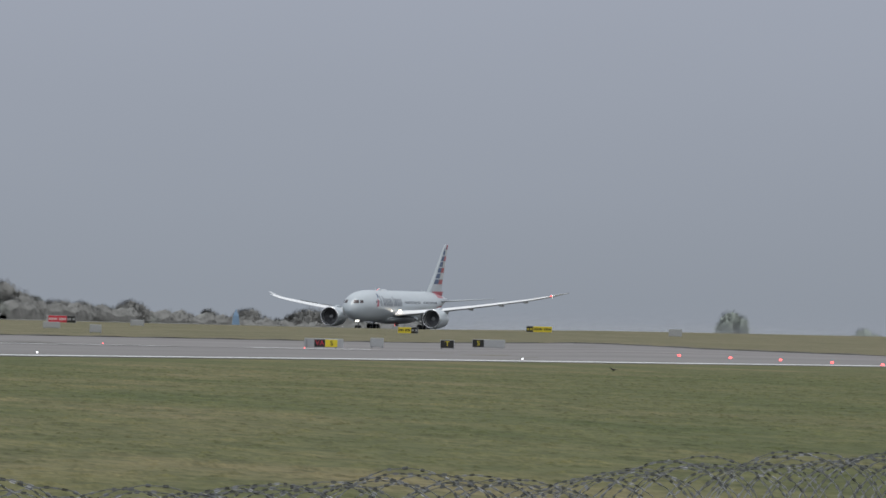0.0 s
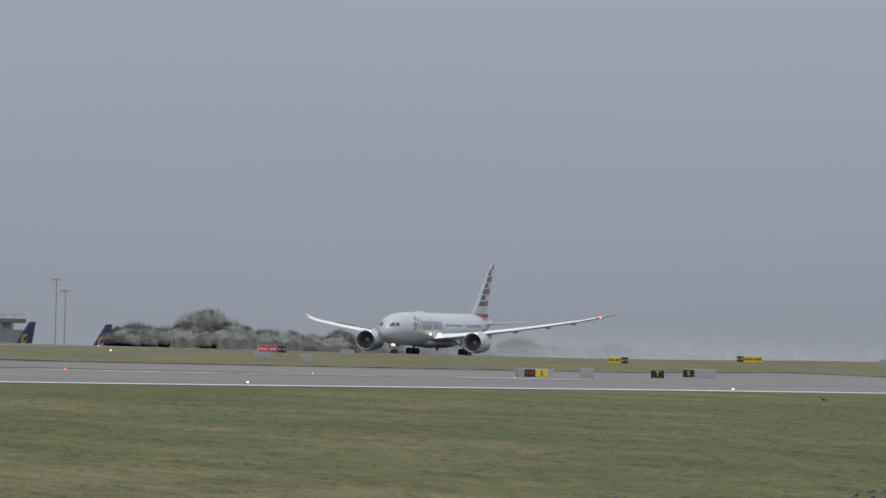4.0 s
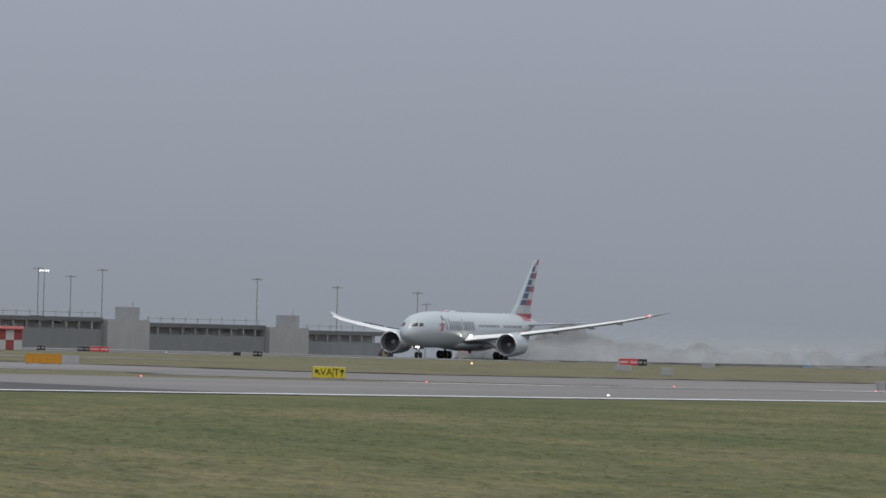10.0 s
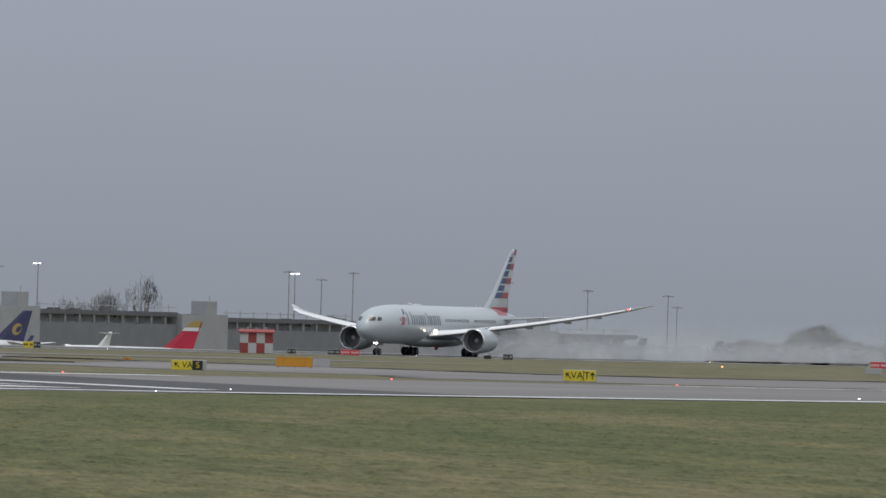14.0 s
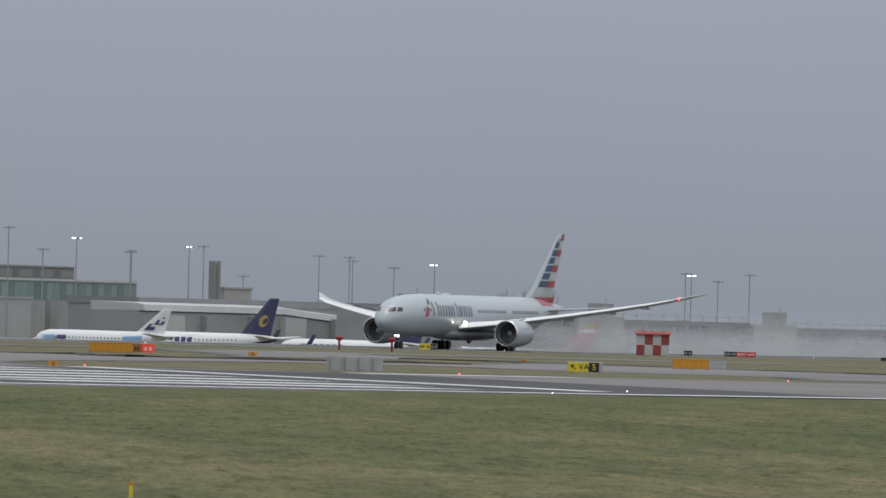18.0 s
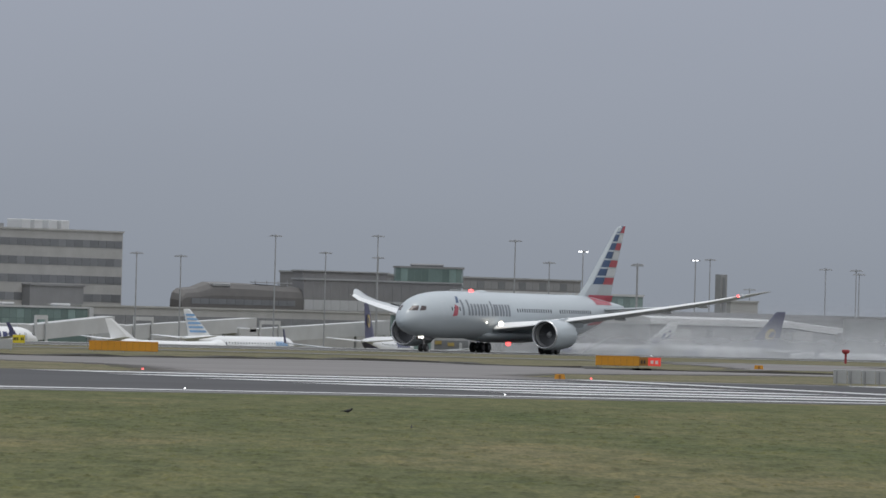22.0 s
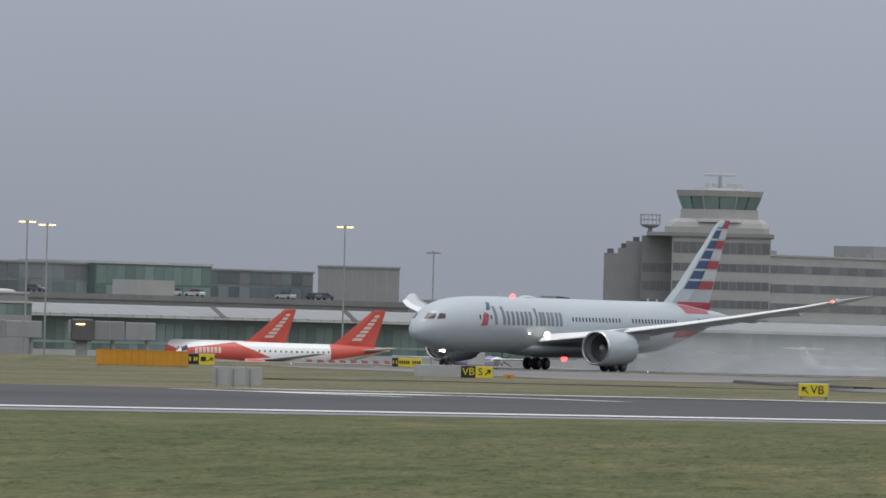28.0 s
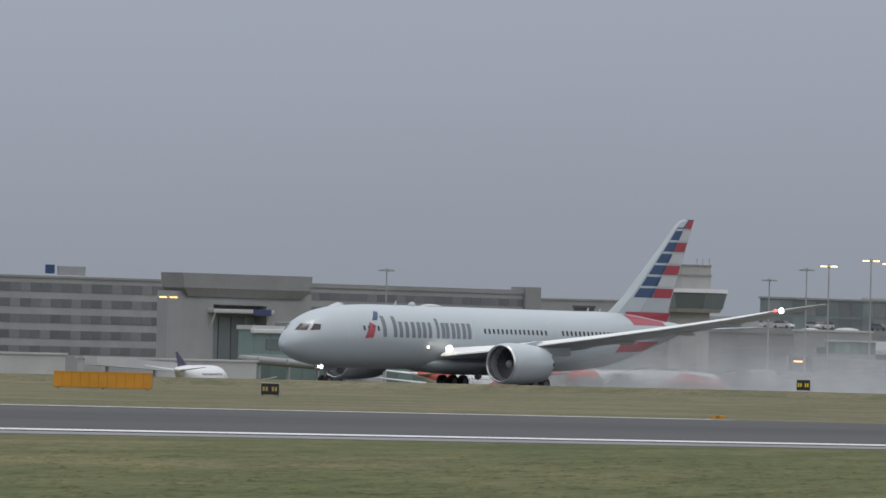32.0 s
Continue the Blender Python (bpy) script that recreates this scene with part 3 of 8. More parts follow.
def nacelle(parent, y, z, mouth, r, length, blades=18, core=True, paint=None, teeth=0.0):
    """An engine on a wing, its intake lip at x = mouth; outer radius r; teeth: depth of a saw-tooth rear edge."""
    paint = paint or SKIN
    eng = new("engine")
    eng.parent = parent
    eng.matrix_basis = pose(mouth, y, z)
    outer = [(0.0, 0.90), (0.12, 0.955), (0.5, 0.985), (length * 0.25, 1.0), (length * 0.5, 0.995), (length * 0.8, 0.93 if teeth else 0.86), (length, 0.85 if teeth else 0.76)]
    rings = [circle(x, 0, r * k, r * k, 32) for x, k in outer]
    rings[-1] = [(x + (teeth if i % 2 else 0), yy, zz) for i, (x, yy, zz) in enumerate(rings[-1])]
    bm = loft(rings, caps=False)
    part("cowling", bm, paint, eng, smooth=True)
    bm = loft([circle(x, 0, r * k, r * k, 32) for x, k in ((0.5, 0.80), (0.2, 0.825), (0.05, 0.85), (-0.03, 0.88), (0.0, 0.90), (0.06, 0.94), (0.14, 0.957))], caps=False)
    part("intake_lip", bm, METAL, eng, "polished metal intake lip", smooth=True)
    bm = loft([circle(x, 0, r * k, r * k, 32) for x, k in ((0.5, 0.80), (1.35, 0.79))], caps=False)
    part("intake_duct", bm, STRUT, eng, smooth=True)
    bm = loft([circle(1.45, 0, r * 0.79, r * 0.79, 32), circle(1.5, 0, r * 0.79, r * 0.79, 32)])
    part("fan_disc", bm, DARKMETAL, eng)
    bm = bmesh.new()
    bm.faces.new([bm.verts.new(p) for p in ((1.2, -0.05, r * 0.2), (1.4, 0.12, r * 0.2), (1.42, 0.2, r * 0.77), (1.22, -0.14, r * 0.77))])
    blade = part("fan_blade", bm, FANBLADE, eng)
    for i in range(1, blades):
        other = again("fan_blade", blade, eng)
        other.matrix_basis = pose(0, 0, 0, 360 * i / blades)
    bm = loft([circle(x, 0, r * k, r * k, 20) for x, k in ((0.85, 0.01), (0.95, 0.08), (1.15, 0.16), (1.4, 0.21))], caps=False)
    part("spinner", bm, STRUT, eng, smooth=True)
    if core:
        bm = loft([circle(x, 0, r * k, r * k, 24) for x, k in ((length * 0.8, 0.62), (length * 1.08, 0.50), (length * 1.2, 0.40))], caps=True)
        part("core_nozzle", bm, DARKMETAL, eng, smooth=True)
        bm = loft([circle(x, 0, r * k, r * k, 20) for x, k in ((length * 1.18, 0.3), (length * 1.42, 0.03))])
        part("exhaust_cone", bm, DARKMETAL, eng, smooth=True)
    return eng


def wheel(parent, x, y, r, w):
    ob = new("wheel")
    ob.parent = parent
    ob.matrix_basis = pose(x, y, r)
    bm = loft([[(rr * math.cos(2 * math.pi * i / 20), yy, rr * math.sin(2 * math.pi * i / 20)) for i in range(20)] for yy, rr in ((-w / 2, r * 0.6), (-w / 2, r * 0.88), (-w * 0.3, r), (w * 0.3, r), (w / 2, r * 0.88), (w / 2, r * 0.6))])
    part("tyre", bm, TYRE, ob, smooth=False)
    bm = tube((0, -w / 2 - 0.02, 0), (0, w / 2 + 0.02, 0), r * 0.5, seg=14)
    part("rim", bm, GEARDARK, ob)
    return ob


TURNING = []
WINGS = []
# gear metal darkened in its colour for the murk of the spray
GEARDARK = mat("dark_gear_metal", (0.16, 0.16, 0.165), 0.5, metal=0.3, var=0.2, scale=5)


def big_twin():
    """The departing wide-body twin: nose at the origin, tail along +x, wheels on z = 0."""
    jet = thing("airliner", "silver-white twin-engined wide-body airliner with flag-striped fin, on its take-off roll", "airplane")
    rows = [(-1.17, 3.58, 0.03, 0.03), (-0.8, 3.74, 0.72, 0.70), (-0.05, 3.92, 1.27, 1.25), (1.27, 4.18, 1.96, 1.92), (3.72, 4.42, 2.55, 2.5), (6.82, 4.55, 2.81, 2.8), (9.95, 4.61, 2.89, 2.885), (12, 4.62, 2.90, 2.885), (24, 4.62, 2.88, 2.885), (36, 4.62, 2.85, 2.885),
            (40, 4.70, 2.77, 2.78), (44, 4.93, 2.55, 2.45), (48, 5.32, 1.99, 1.90), (52, 5.68, 1.20, 1.15), (55.2, 5.98, 0.56, 0.54), (57.0, 6.08, 0.2, 0.2)]
    fine, prof = make_profile(rows)
    body = part("fuselage", loft([circle(x, cz, rh, rw, 48) for x, cz, rh, rw in fine]), SKIN, jet, smooth=True)
    # wing box fairing under the belly
    bm = loft([[(x, w * math.sin(a), 2.35 - h * max(0, -math.cos(a)) + 0.5 * max(0, math.cos(a))) for a in [2 * math.pi * i / 24 for i in range(24)]] for x, w, h in ((15.5, 0.5, 0.3), (18, 2.4, 0.85), (22, 3.1, 1.05), (29, 3.1, 1.05), (33, 2.4, 0.8), (36.5, 0.5, 0.2))])
    part("belly_fairing", bm, SKIN, jet, smooth=True)
    st = [(0.0, 16.8, 30.6, 3.05), (2.9, 18.2, 30.6, 3.2), (6.0, 20.4, 30.8, 3.55), (9.9, 22.8, 31.3, 4.1), (15, 26.2, 33.3, 4.92), (20, 29.6, 35.4, 5.82), (24.6, 32.8, 37.3, 6.72), (26.9, 35.1, 38.6, 7.34), (28.4, 37.8, 40.0, 7.85), (29.35, 39.8, 40.8, 8.15)]
    for side in (-1, 1):
        w = part("wing", wing_mesh(st, side, 0.082), WINGGREY, jet, "grey swept wing flexed upwards, white leading edge", smooth=True)
        # bright slat along the leading edge
        rings = []
        for y, le, te, z in st[1:-2]:
            c = min(te - le, 7.5)
            rings.append([(le + c * u, side * y, z + 0.082 * (te - le) * v) for u, v in ((-0.10, -0.22), (-0.095, -0.08), (0.0, 0.24), (0.13, 0.57), (0.13, 0.42), (0.0, 0.0), (-0.08, -0.26))])
        part("slat", loft(rings), WINGWHITE, w, "white leading-edge slat")
        # flaps lowered behind the wing
        for y0, y1, x0, x1, z0, z1 in ((3.2, 9.2, 30.2, 30.6, 3.36, 4.02), (10.6, 17.0, 31.1, 33.6, 4.32, 5.36), (17.6, 21.8, 33.9, 35.7, 5.5, 6.24)):
            bm = loft([[(x - 0.3, side * y, z + 0.12), (x + 0.3, side * y, z + 0.05), (x + 1.0, side * y, z - 0.06), (x + 0.2, side * y, z - 0.09)] for y, x, z in ((y0, x0, z0), (y1, x1, z1))])
            part("flap", bm, WINGGREY, w)
        for y, x, z in ((6.8, 29.5, 3.5), (13.2, 31.0, 4.62), (18.4, 33.2, 5.52), (22.6, 35.0, 6.3)):
            bm = loft([[(x + dx, side * y + rr * 0.55 * math.cos(a), z - dz + rr * math.sin(a)) for a in [2 * math.pi * i / 10 for i in range(10)]] for dx, rr, dz in ((-1.9, 0.05, 0.0), (-1.0, 0.22, 0.08), (0.6, 0.25, 0.12), (1.4, 0.16, 0.16), (2.0, 0.03, 0.2))])
            part("flap_fairing", bm, WINGGREY, w, smooth=True)
        nacelle(jet, side * 9.93, 2.46, 17.5, 1.87, 5.5, teeth=0.3)
        bm = upright([(19.6, 4.1), (22.5, 4.55), (27.0, 4.3), (27.2, 3.4), (23.2, 3.2), (20.6, 3.9)], side * 9.93 - 0.25, side * 9.93 + 0.25)
        part("pylon", bm, SKIN, jet)
        st2 = [(0.3, 47.6, 53.0, 5.6), (4.0, 50.4, 54.0, 5.9), (9.6, 54.3, 56.0, 6.35), (9.9, 54.9, 56.2, 6.4)]
        part("tailplane", wing_mesh(st2, side, 0.085), SKIN, jet, smooth=True)
        # landing light in the wing root and navigation light near the tip
        part("landing_light", ball((17.5, side * 3.85, 3.66), 0.33), LAMPT, jet, "lit landing light")
        part("turnoff_light", ball((15.75, side * 2.84, 3.76), 0.11), LAMP, jet, "lit runway turn-off light")
        part("navigation_light", ball((35.4, side * 27.4, 7.52), 0.15 if side < 0 else 0.02), LAMPR if side < 0 else LAMPW, w, "lit wing-tip light")
        WINGS.append((w, side))
        gear = new("main_gear")
        gear.parent = jet
        gear.matrix_basis = pose(28.35, side * 4.88, 0)
        part("strut", tube((0, 0, 0.65), (0, side * -0.3, 3.2), 0.19), STRUT, gear)
        part("bogie_beam", box(-0.85, 0.85, -0.14, 0.14, 0.5, 0.78, bevel=0.03), GEARDARK, gear)
        part("side_brace", tube((0, 0, 1.3), (-0.2, side * -2.0, 2.6), 0.09), STRUT, gear)
        part("gear_door", box(-0.9, 1.0, side * 0.35 - 0.04, side * 0.35 + 0.04, 1.6, 3.0), GEARDARK, gear)
        for x in (-0.74, 0.74):
            for y in (-0.62, 0.62):
                wheel(gear, x, y, 0.64, 0.5)
    fin = part("fin", loft([[(le, 0, z), (le + 0.12 * (te - le), -t, z), (le + 0.45 * (te - le), -t * 1.25, z), (te, -0.03, z), (te, 0.03, z), (le + 0.45 * (te - le), t * 1.25, z), (le + 0.12 * (te - le), t, z)]
                      for le, te, z, t in ((40.5, 53.2, 6.5, 0.20), (44.6, 53.5, 7.35, 0.34), (46.9, 54.1, 9.0, 0.34), (52.2, 56.1, 13.8, 0.22), (54.25, 56.9, 15.75, 0.14), (54.9, 57.1, 16.2, 0.10), (55.9, 57.2, 16.45, 0.05))]), SKIN, jet, "silver fin with blue and red horizontal stripes", smooth=False)

    def le_at(z):
        return np.interp(z, (6.5, 7.35, 9.0, 13.8, 15.75, 16.2, 16.45), (40.5, 44.6, 46.9, 52.2, 54.25, 54.9, 55.9))

    def te_at(z):
        return np.interp(z, (6.5, 7.35, 9.0, 13.8, 15.75, 16.2, 16.45), (53.2, 53.5, 54.1, 56.1, 56.9, 57.1, 57.2))

    def half(z):
        return np.interp(z, (6.5, 7.35, 9.0, 13.8, 15.75, 16.2, 16.45), (0.20, 0.34, 0.34, 0.22, 0.14, 0.10, 0.05)) * 1.25 + 0.03
    # the flag: seven bands from the top down, blue ahead, red behind on every other band
    for k in range(7):
        z1 = 16.42 - k * 1.10
        z0 = z1 - 0.89
        for side in (-1, 1):
            def quad(f0, f1, mt, nm):
                bm = bmesh.new()
                cols = []
                for fr in (f0, *[f for f in (0.12, 0.3, 0.45, 0.72) if f0 < f < f1], f1):
                    col = []
                    for z in (z0, z1):
                        le, te = le_at(z), te_at(z)
                        t = (half(z) - 0.03) / 1.25
                        col.append(bm.verts.new((le + fr * (te - le), side * (np.interp(fr, (0, 0.12, 0.45, 1), (0, t, 1.25 * t, 0.03)) + 0.012), z)))
                    cols.append(col)
                for a, b in zip(cols, cols[1:]):
                    bm.faces.new((a[0], b[0], b[1], a[1]))
                part(nm, bm, mt, fin, "painted livery stripe")
            split = 0.54
            quad(0.17, split, BLUE, "blue_stripe")
            quad(split + 0.005, 0.985, RED if k % 2 == 0 else SILVER, "red_stripe" if k % 2 == 0 else "silver_stripe")
    for side in (-1, 1):
        bm = bmesh.new()
        bm.faces.new([bm.verts.new(p) for p in ((46.3, side * 0.50, 6.6), (53.1, side * 0.30, 6.6), (53.4, side * 0.47, 7.55), (46.8, side * 0.50, 7.55))])
        part("red_stripe", bm, RED, fin, "painted livery stripe")
        part("red_flash", slanted_patch(prof, ((46.4, 6.32), (52.2, 6.3), (51.9, 6.66), (45.9, 7.28)), 0.02, 8, side), RED, body, "red livery flash below the fin")
        part("red_flash", slanted_patch(prof, ((43.2, 3.70), (48.4, 3.86), (51.2, 4.85), (44.0, 4.72)), 0.02, 8, side), RED, body, "red livery flash on the tail cone")
    # cockpit panes
    for side in (-1, 1):
        for corners in (((-0.12, 5.0), (0.66, 5.02), (1.2, 5.62), (0.60, 5.60)), ((0.86, 5.02), (1.82, 5.08), (2.12, 5.58), (1.50, 5.63))):
            part("cockpit_pane", slanted_patch(prof, corners, 0.02, side=side), GLASS, body, "dark cockpit window")
    # cabin windows and doors on the port and starboard sides
    pane = None
    for side in (-1, 1):
        for i in range(62):
            x = 7.0 + i * 0.62
            if any(abs(x - d) < 0.9 for d in (5.9, 22.6, 33.8, 45.0)) or 9.2 < x < 21.9:
                continue
            cz, rh, rw = prof(x)
            y = side * (rw * math.sin(math.acos(max(-1, min(1, (5.35 - cz) / rh)))) + 0.012)
            if pane is None:
                bm = bmesh.new()
                bm.faces.new([bm.verts.new(p) for p in ((-0.14, 0, -0.23), (0.14, 0, -0.23), (0.14, 0, 0.23), (-0.14, 0, 0.23))])
                pane = part("cabin_window", bm, CABIN, body)
                pane.matrix_basis = pose(x, y, 5.35, 14 if side > 0 else -14)
            else:
                w = again("cabin_window", pane, body)
                w.matrix_basis = pose(x, y, 5.35, 14 if side > 0 else -14)
        for d in (5.6, 22.6, 33.8, 45.0):
            cz, rh, rw = prof(d)
            a = 66 * side
            bm = bmesh.new()
            for x0, x1, b0, b1 in ((d - 0.6, d - 0.56, 52, 100), (d + 0.56, d + 0.6, 52, 100), (d - 0.6, d + 0.6, 51, 52), (d - 0.6, d + 0.6, 99, 100)):
                tmp = surface_patch(prof, x0, x1, b0 * side, b1 * side, 0.012, 1, 8)
                for f in tmp.faces:
                    bm.faces.new([bm.verts.new(v.co) for v in f.verts])
                tmp.free()
            part("door", bm, SILVER, body, "cabin door outline")
    # name on the side as plain grey blocks, and the plain blue and red crest shapes
    x = 9.4
    for wd, ht, bars in ((1.95, 1.9, 2), (2.2, 1.42, 3), (1.25, 1.42, 2), (0.8, 1.42, 1), (0.4, 1.8, 1), (1.1, 1.42, 2), (1.2, 1.42, 2), (1.25, 1.42, 2)):
        bw = 0.50 if bars > 1 else min(0.45, wd)
        for k in range(bars):
            a = x + (wd - bw) * k / max(1, bars - 1)
            lean = 0.22 * ht
            part("title_bar", slanted_patch(prof, ((a, 4.58), (a + bw, 4.58), (a + bw + lean * 0.25, 4.58 + ht), (a + lean * 0.25, 4.58 + ht)), 0.015), TITLE, body, "plain grey bar in place of a name")
        x += wd + 0.31
    part("crest_blue", slanted_patch(prof, ((8.28, 6.06), (8.96, 6.07), (9.7, 6.84), (9.15, 6.88)), 0.016), BLUE, body, "plain blue crest shape")
    part("crest_red", slanted_patch(prof, ((6.95, 4.43), (8.05, 4.5), (8.6, 5.6), (7.85, 5.9)), 0.016), RED, body, "plain red crest shape")
    # crown fairing, aerials and beacons
    part("dome", ball((19.2, 0, 7.42), 1.0, squash=(1.5, 0.6, 0.3), seg=14), SKIN, body, smooth=True)
    for x, h in ((14.0, 0.45), (41.5, 0.35), (43.2, 0.3)):
        part("aerial", upright([(x, 7.3), (x + 0.4, 7.3), (x + 0.45, 7.45 + h), (x + 0.3, 7.45 + h)], -0.03, 0.03), SKIN, body)
    # hoods added to cover and bare each lens for its flashes
    for nm, x, y, z, r, paint in (("beacon_top", 16.6, 0, 7.5, 0.34, LAMPR), ("beacon_belly", 25.5, -0.6, 1.25, 0.34, LAMPR), ("strobe_tip", 35.8, -27.7, 7.5, 0.27, LAMP)):
        lamp_ob = new(nm)
        lamp_ob.parent = jet
        lamp_ob.matrix_basis = pose(x, y, z)
        bm = ball((0, -r * 0.25, 0), r, seg=12)
        for v in bm.verts:
            v.co.y = min(v.co.y, -r * 0.15)
        part("lens", bm, paint, lamp_ob, "lit turning lens")
        bm = ball((0, r * 0.3, 0), r * 1.05, seg=12)
        for v in bm.verts:
            v.co.y = max(v.co.y, -r * 0.1)
        part("hood", bm, SKIN, lamp_ob)
        TURNING.append((lamp_ob, x, y, z))
    gear = new("nose_gear")
    gear.parent = jet
    gear.matrix_basis = pose(4.85, 0, 0)
    part("strut", tube((0, 0, 0.5), (0.15, 0, 2.2), 0.13), GEARDARK, gear)
    part("axle", tube((0, -0.4, 0.5), (0, 0.4, 0.5), 0.07), STRUT, gear)
    for side in (-1, 1):
        wheel(gear, 0, side * 0.36, 0.5, 0.32)
        part("gear_door", box(-0.9, 0.9, side * 0.55 - 0.03, side * 0.55 + 0.03, 1.45, 2.3), GEARDARK, gear)
    part("taxi_light", ball((-0.75, -0.2, 1.78), 0.19), LAMP, gear, "lit taxi light")
    part("taxi_light", ball((-0.75, 0.2, 1.78), 0.11), LAMP, gear, "lit taxi light")
    return jet


JET = big_twin()


# ---- parked aircraft
# navy and orange are dulled in the paint colour for haze
NAVY = mat("navy_livery_paint", (0.055, 0.056, 0.130), 0.4, var=0.05, scale=1)
GOLD = mat("gold_livery_paint", (0.44, 0.33, 0.11), 0.4, var=0.05, scale=1)
ORANGE = mat("orange_livery_paint", (0.57, 0.088, 0.065), 0.4, var=0.05, scale=1)
CRIMSON = mat("crimson_livery_paint", (0.55, 0.03, 0.07), 0.4, var=0.05, scale=1)
SKYBLUE = mat("sky_blue_livery_paint", (0.22, 0.40, 0.66), 0.4, var=0.05, scale=1)
DARKBLUE = mat("dark_blue_title_paint", (0.05, 0.06, 0.16), 0.4, var=0.05, scale=1)
PALETITLE = mat("pale_title_paint", (0.75, 0.55, 0.50), 0.4, var=0.05, scale=1)


def parked_jet(label, at, rz, length=37.6, r=1.98, fin_top=11.7, span_half=17.0, fin_paint=WHITE, nose_paint=None, tail_paint=None, title=None, title_x=(9.0, 17.0), crest=None, crest_up=0.0, winglet=None, stripes=None, fin_title=None, tee=False, props=False, engines=True, paint=None, tip=None, marks=None):
    """A smaller airliner standing on the apron: nose at the origin, tail along +x, wheels on z = 0."""
    jet = thing("parked_airliner", label, "airplane", "parked aircraft", at=at, rz=rz)
    cz = r + 1.35
    k = length / 37.6
    rows = [(0, cz - 0.55, 0.03, 0.03), (0.4, cz - 0.5, 0.45, 0.45), (1.4, cz - 0.33, 1.05, 1.0), (3.0, cz - 0.15, 1.6, 1.55), (5.2, cz, r, r * 0.97), (24.5 * k, cz, r, r * 0.97), (29.5 * k, cz + 0.35, r * 0.8, r * 0.75), (34 * k, cz + 0.85, r * 0.42, r * 0.38), (length, cz + 1.15, 0.14, 0.14)]
    fine, prof = make_profile(rows)
    body = part("fuselage", loft([circle(x, c, h, w, 28) for x, c, h, w in fine]), paint or WHITE, jet, smooth=True)
    top = fin_top
    zb = cz + r * 0.86
    f0, f1, f2, f3 = length - 9.6 * k, length - 2.6 * k, length - 3.3 * k, length - 0.9 * k
    fin = part("fin", loft([[(le, 0, z), (le + 0.3 * (te - le), -t, z), (te, -0.02, z), (te, 0.02, z), (le + 0.3 * (te - le), t, z)] for le, te, z, t in ((f0 - 2.2, f1, zb - 0.5, 0.16), (f0, f1, zb + 0.4, 0.2), (f2, f3, top - 0.25, 0.1), (f2 + 0.4, f3, top, 0.04))]), fin_paint, jet)

    def on_fin(u0, u1, v0, v1, paint, name, lean=0.0):
        for s in (-1, 1):
            bm = bmesh.new()
            vs = []
            for v in (v0, v1):
                z = zb + 0.4 + (top - 0.6 - zb) * v
                le, te = f0 + (f2 - f0) * v, f1 + (f3 - f1) * v
                for u in (u0, u1):
                    vs.append(bm.verts.new((le + (te - le) * u, s * 0.24, z)))
            bm.faces.new((vs[0], vs[1], vs[3], vs[2]))
            part(name, bm, paint, fin)
    if crest:
        # a rounded gold crest with a dark curved cut, and a dark sweep under the tail
        for s in (-1, 1):
            zc = zb + 0.4 + (top - 0.6 - zb) * 0.36 + crest_up
            xc = f0 + (f2 - f0) * 0.36 + 0.56 * (f1 - f0) * 0.8
            for name, paint_, dx, rr, off in (("crest", crest, 0.0, 1.15, 0.235), ("crest_cut", fin_paint, 0.42, 0.62, 0.25)):
                bm = bmesh.new()
                bm.faces.new([bm.verts.new((xc + dx + rr * 1.05 * math.cos(a) + 0.35 * math.sin(a), s * off, zc + rr * math.sin(a))) for a in [2 * math.pi * i / 14 for i in range(14)]])
                part(name, bm, paint_, fin)
            part("tail_sweep", surface_patch(prof, length - 11.0 * k, length - 1.0, s * 108, s * 180, 0.025, 8, 6), fin_paint, body, "dark painted underside of the tail")
    if tip:
        on_fin(0.0, 1.0, 0.80, 1.06, tip, "fin_tip")
        on_fin(0.0, 1.0, 0.66, 0.80, WHITE, "fin_band")
    if stripes:
        for i in range(5):
            on_fin(0.12, 0.95, 0.08 + i * 0.17, 0.17 + i * 0.17, stripes, "fin_stripe")
    if marks:
        for u0, u1, v0, v1 in ((0.22, 0.60, 0.04, 0.20), (0.22, 0.36, 0.20, 0.34), (0.46, 0.86, 0.30, 0.36), (0.46, 0.60, 0.36, 0.52), (0.76, 0.90, 0.36, 0.46), (0.66, 0.80, 0.58, 0.66)):
            on_fin(u0, u1, v0, v1, marks, "fin_mark")
        for x0, x1, paint_ in ((5.2, 8.2, SKYBLUE), (8.6, 11.2, marks), (length - 12.0, length - 7.4, SKYBLUE)):
            for s in (-1, 1):
                part("title_block", surface_patch(prof, x0, x1, s * 62, s * (88 if x0 < 20 else 108), 0.045, 4, 4), paint_, body)
    if fin_title:
        for i in range(7):
            on_fin(0.34 + 0.02 * i, 0.60 + 0.02 * i, 0.10 + i * 0.118, 0.185 + i * 0.118, fin_title, "fin_title_block")
    for s in (-1, 1):
        if props:
            st = [(0, 14.5, 18.2, cz + r * 0.8), (5, 14.6, 18.1, cz + r * 0.82), (span_half, 15.6, 17.2, cz + r * 1.0)]
        else:
            st = [(0, 12.2 * k, 19.2 * k, cz - 1.2), (r, 12.9 * k, 19.2 * k, cz - 1.1), (5.8, 15.4 * k, 19.4 * k, cz - 0.75), (span_half, 20.9 * k, 22.6 * k, cz + 0.35)]
        wg = part("wing", wing_mesh(st, s), WINGGREY, jet, smooth=True)
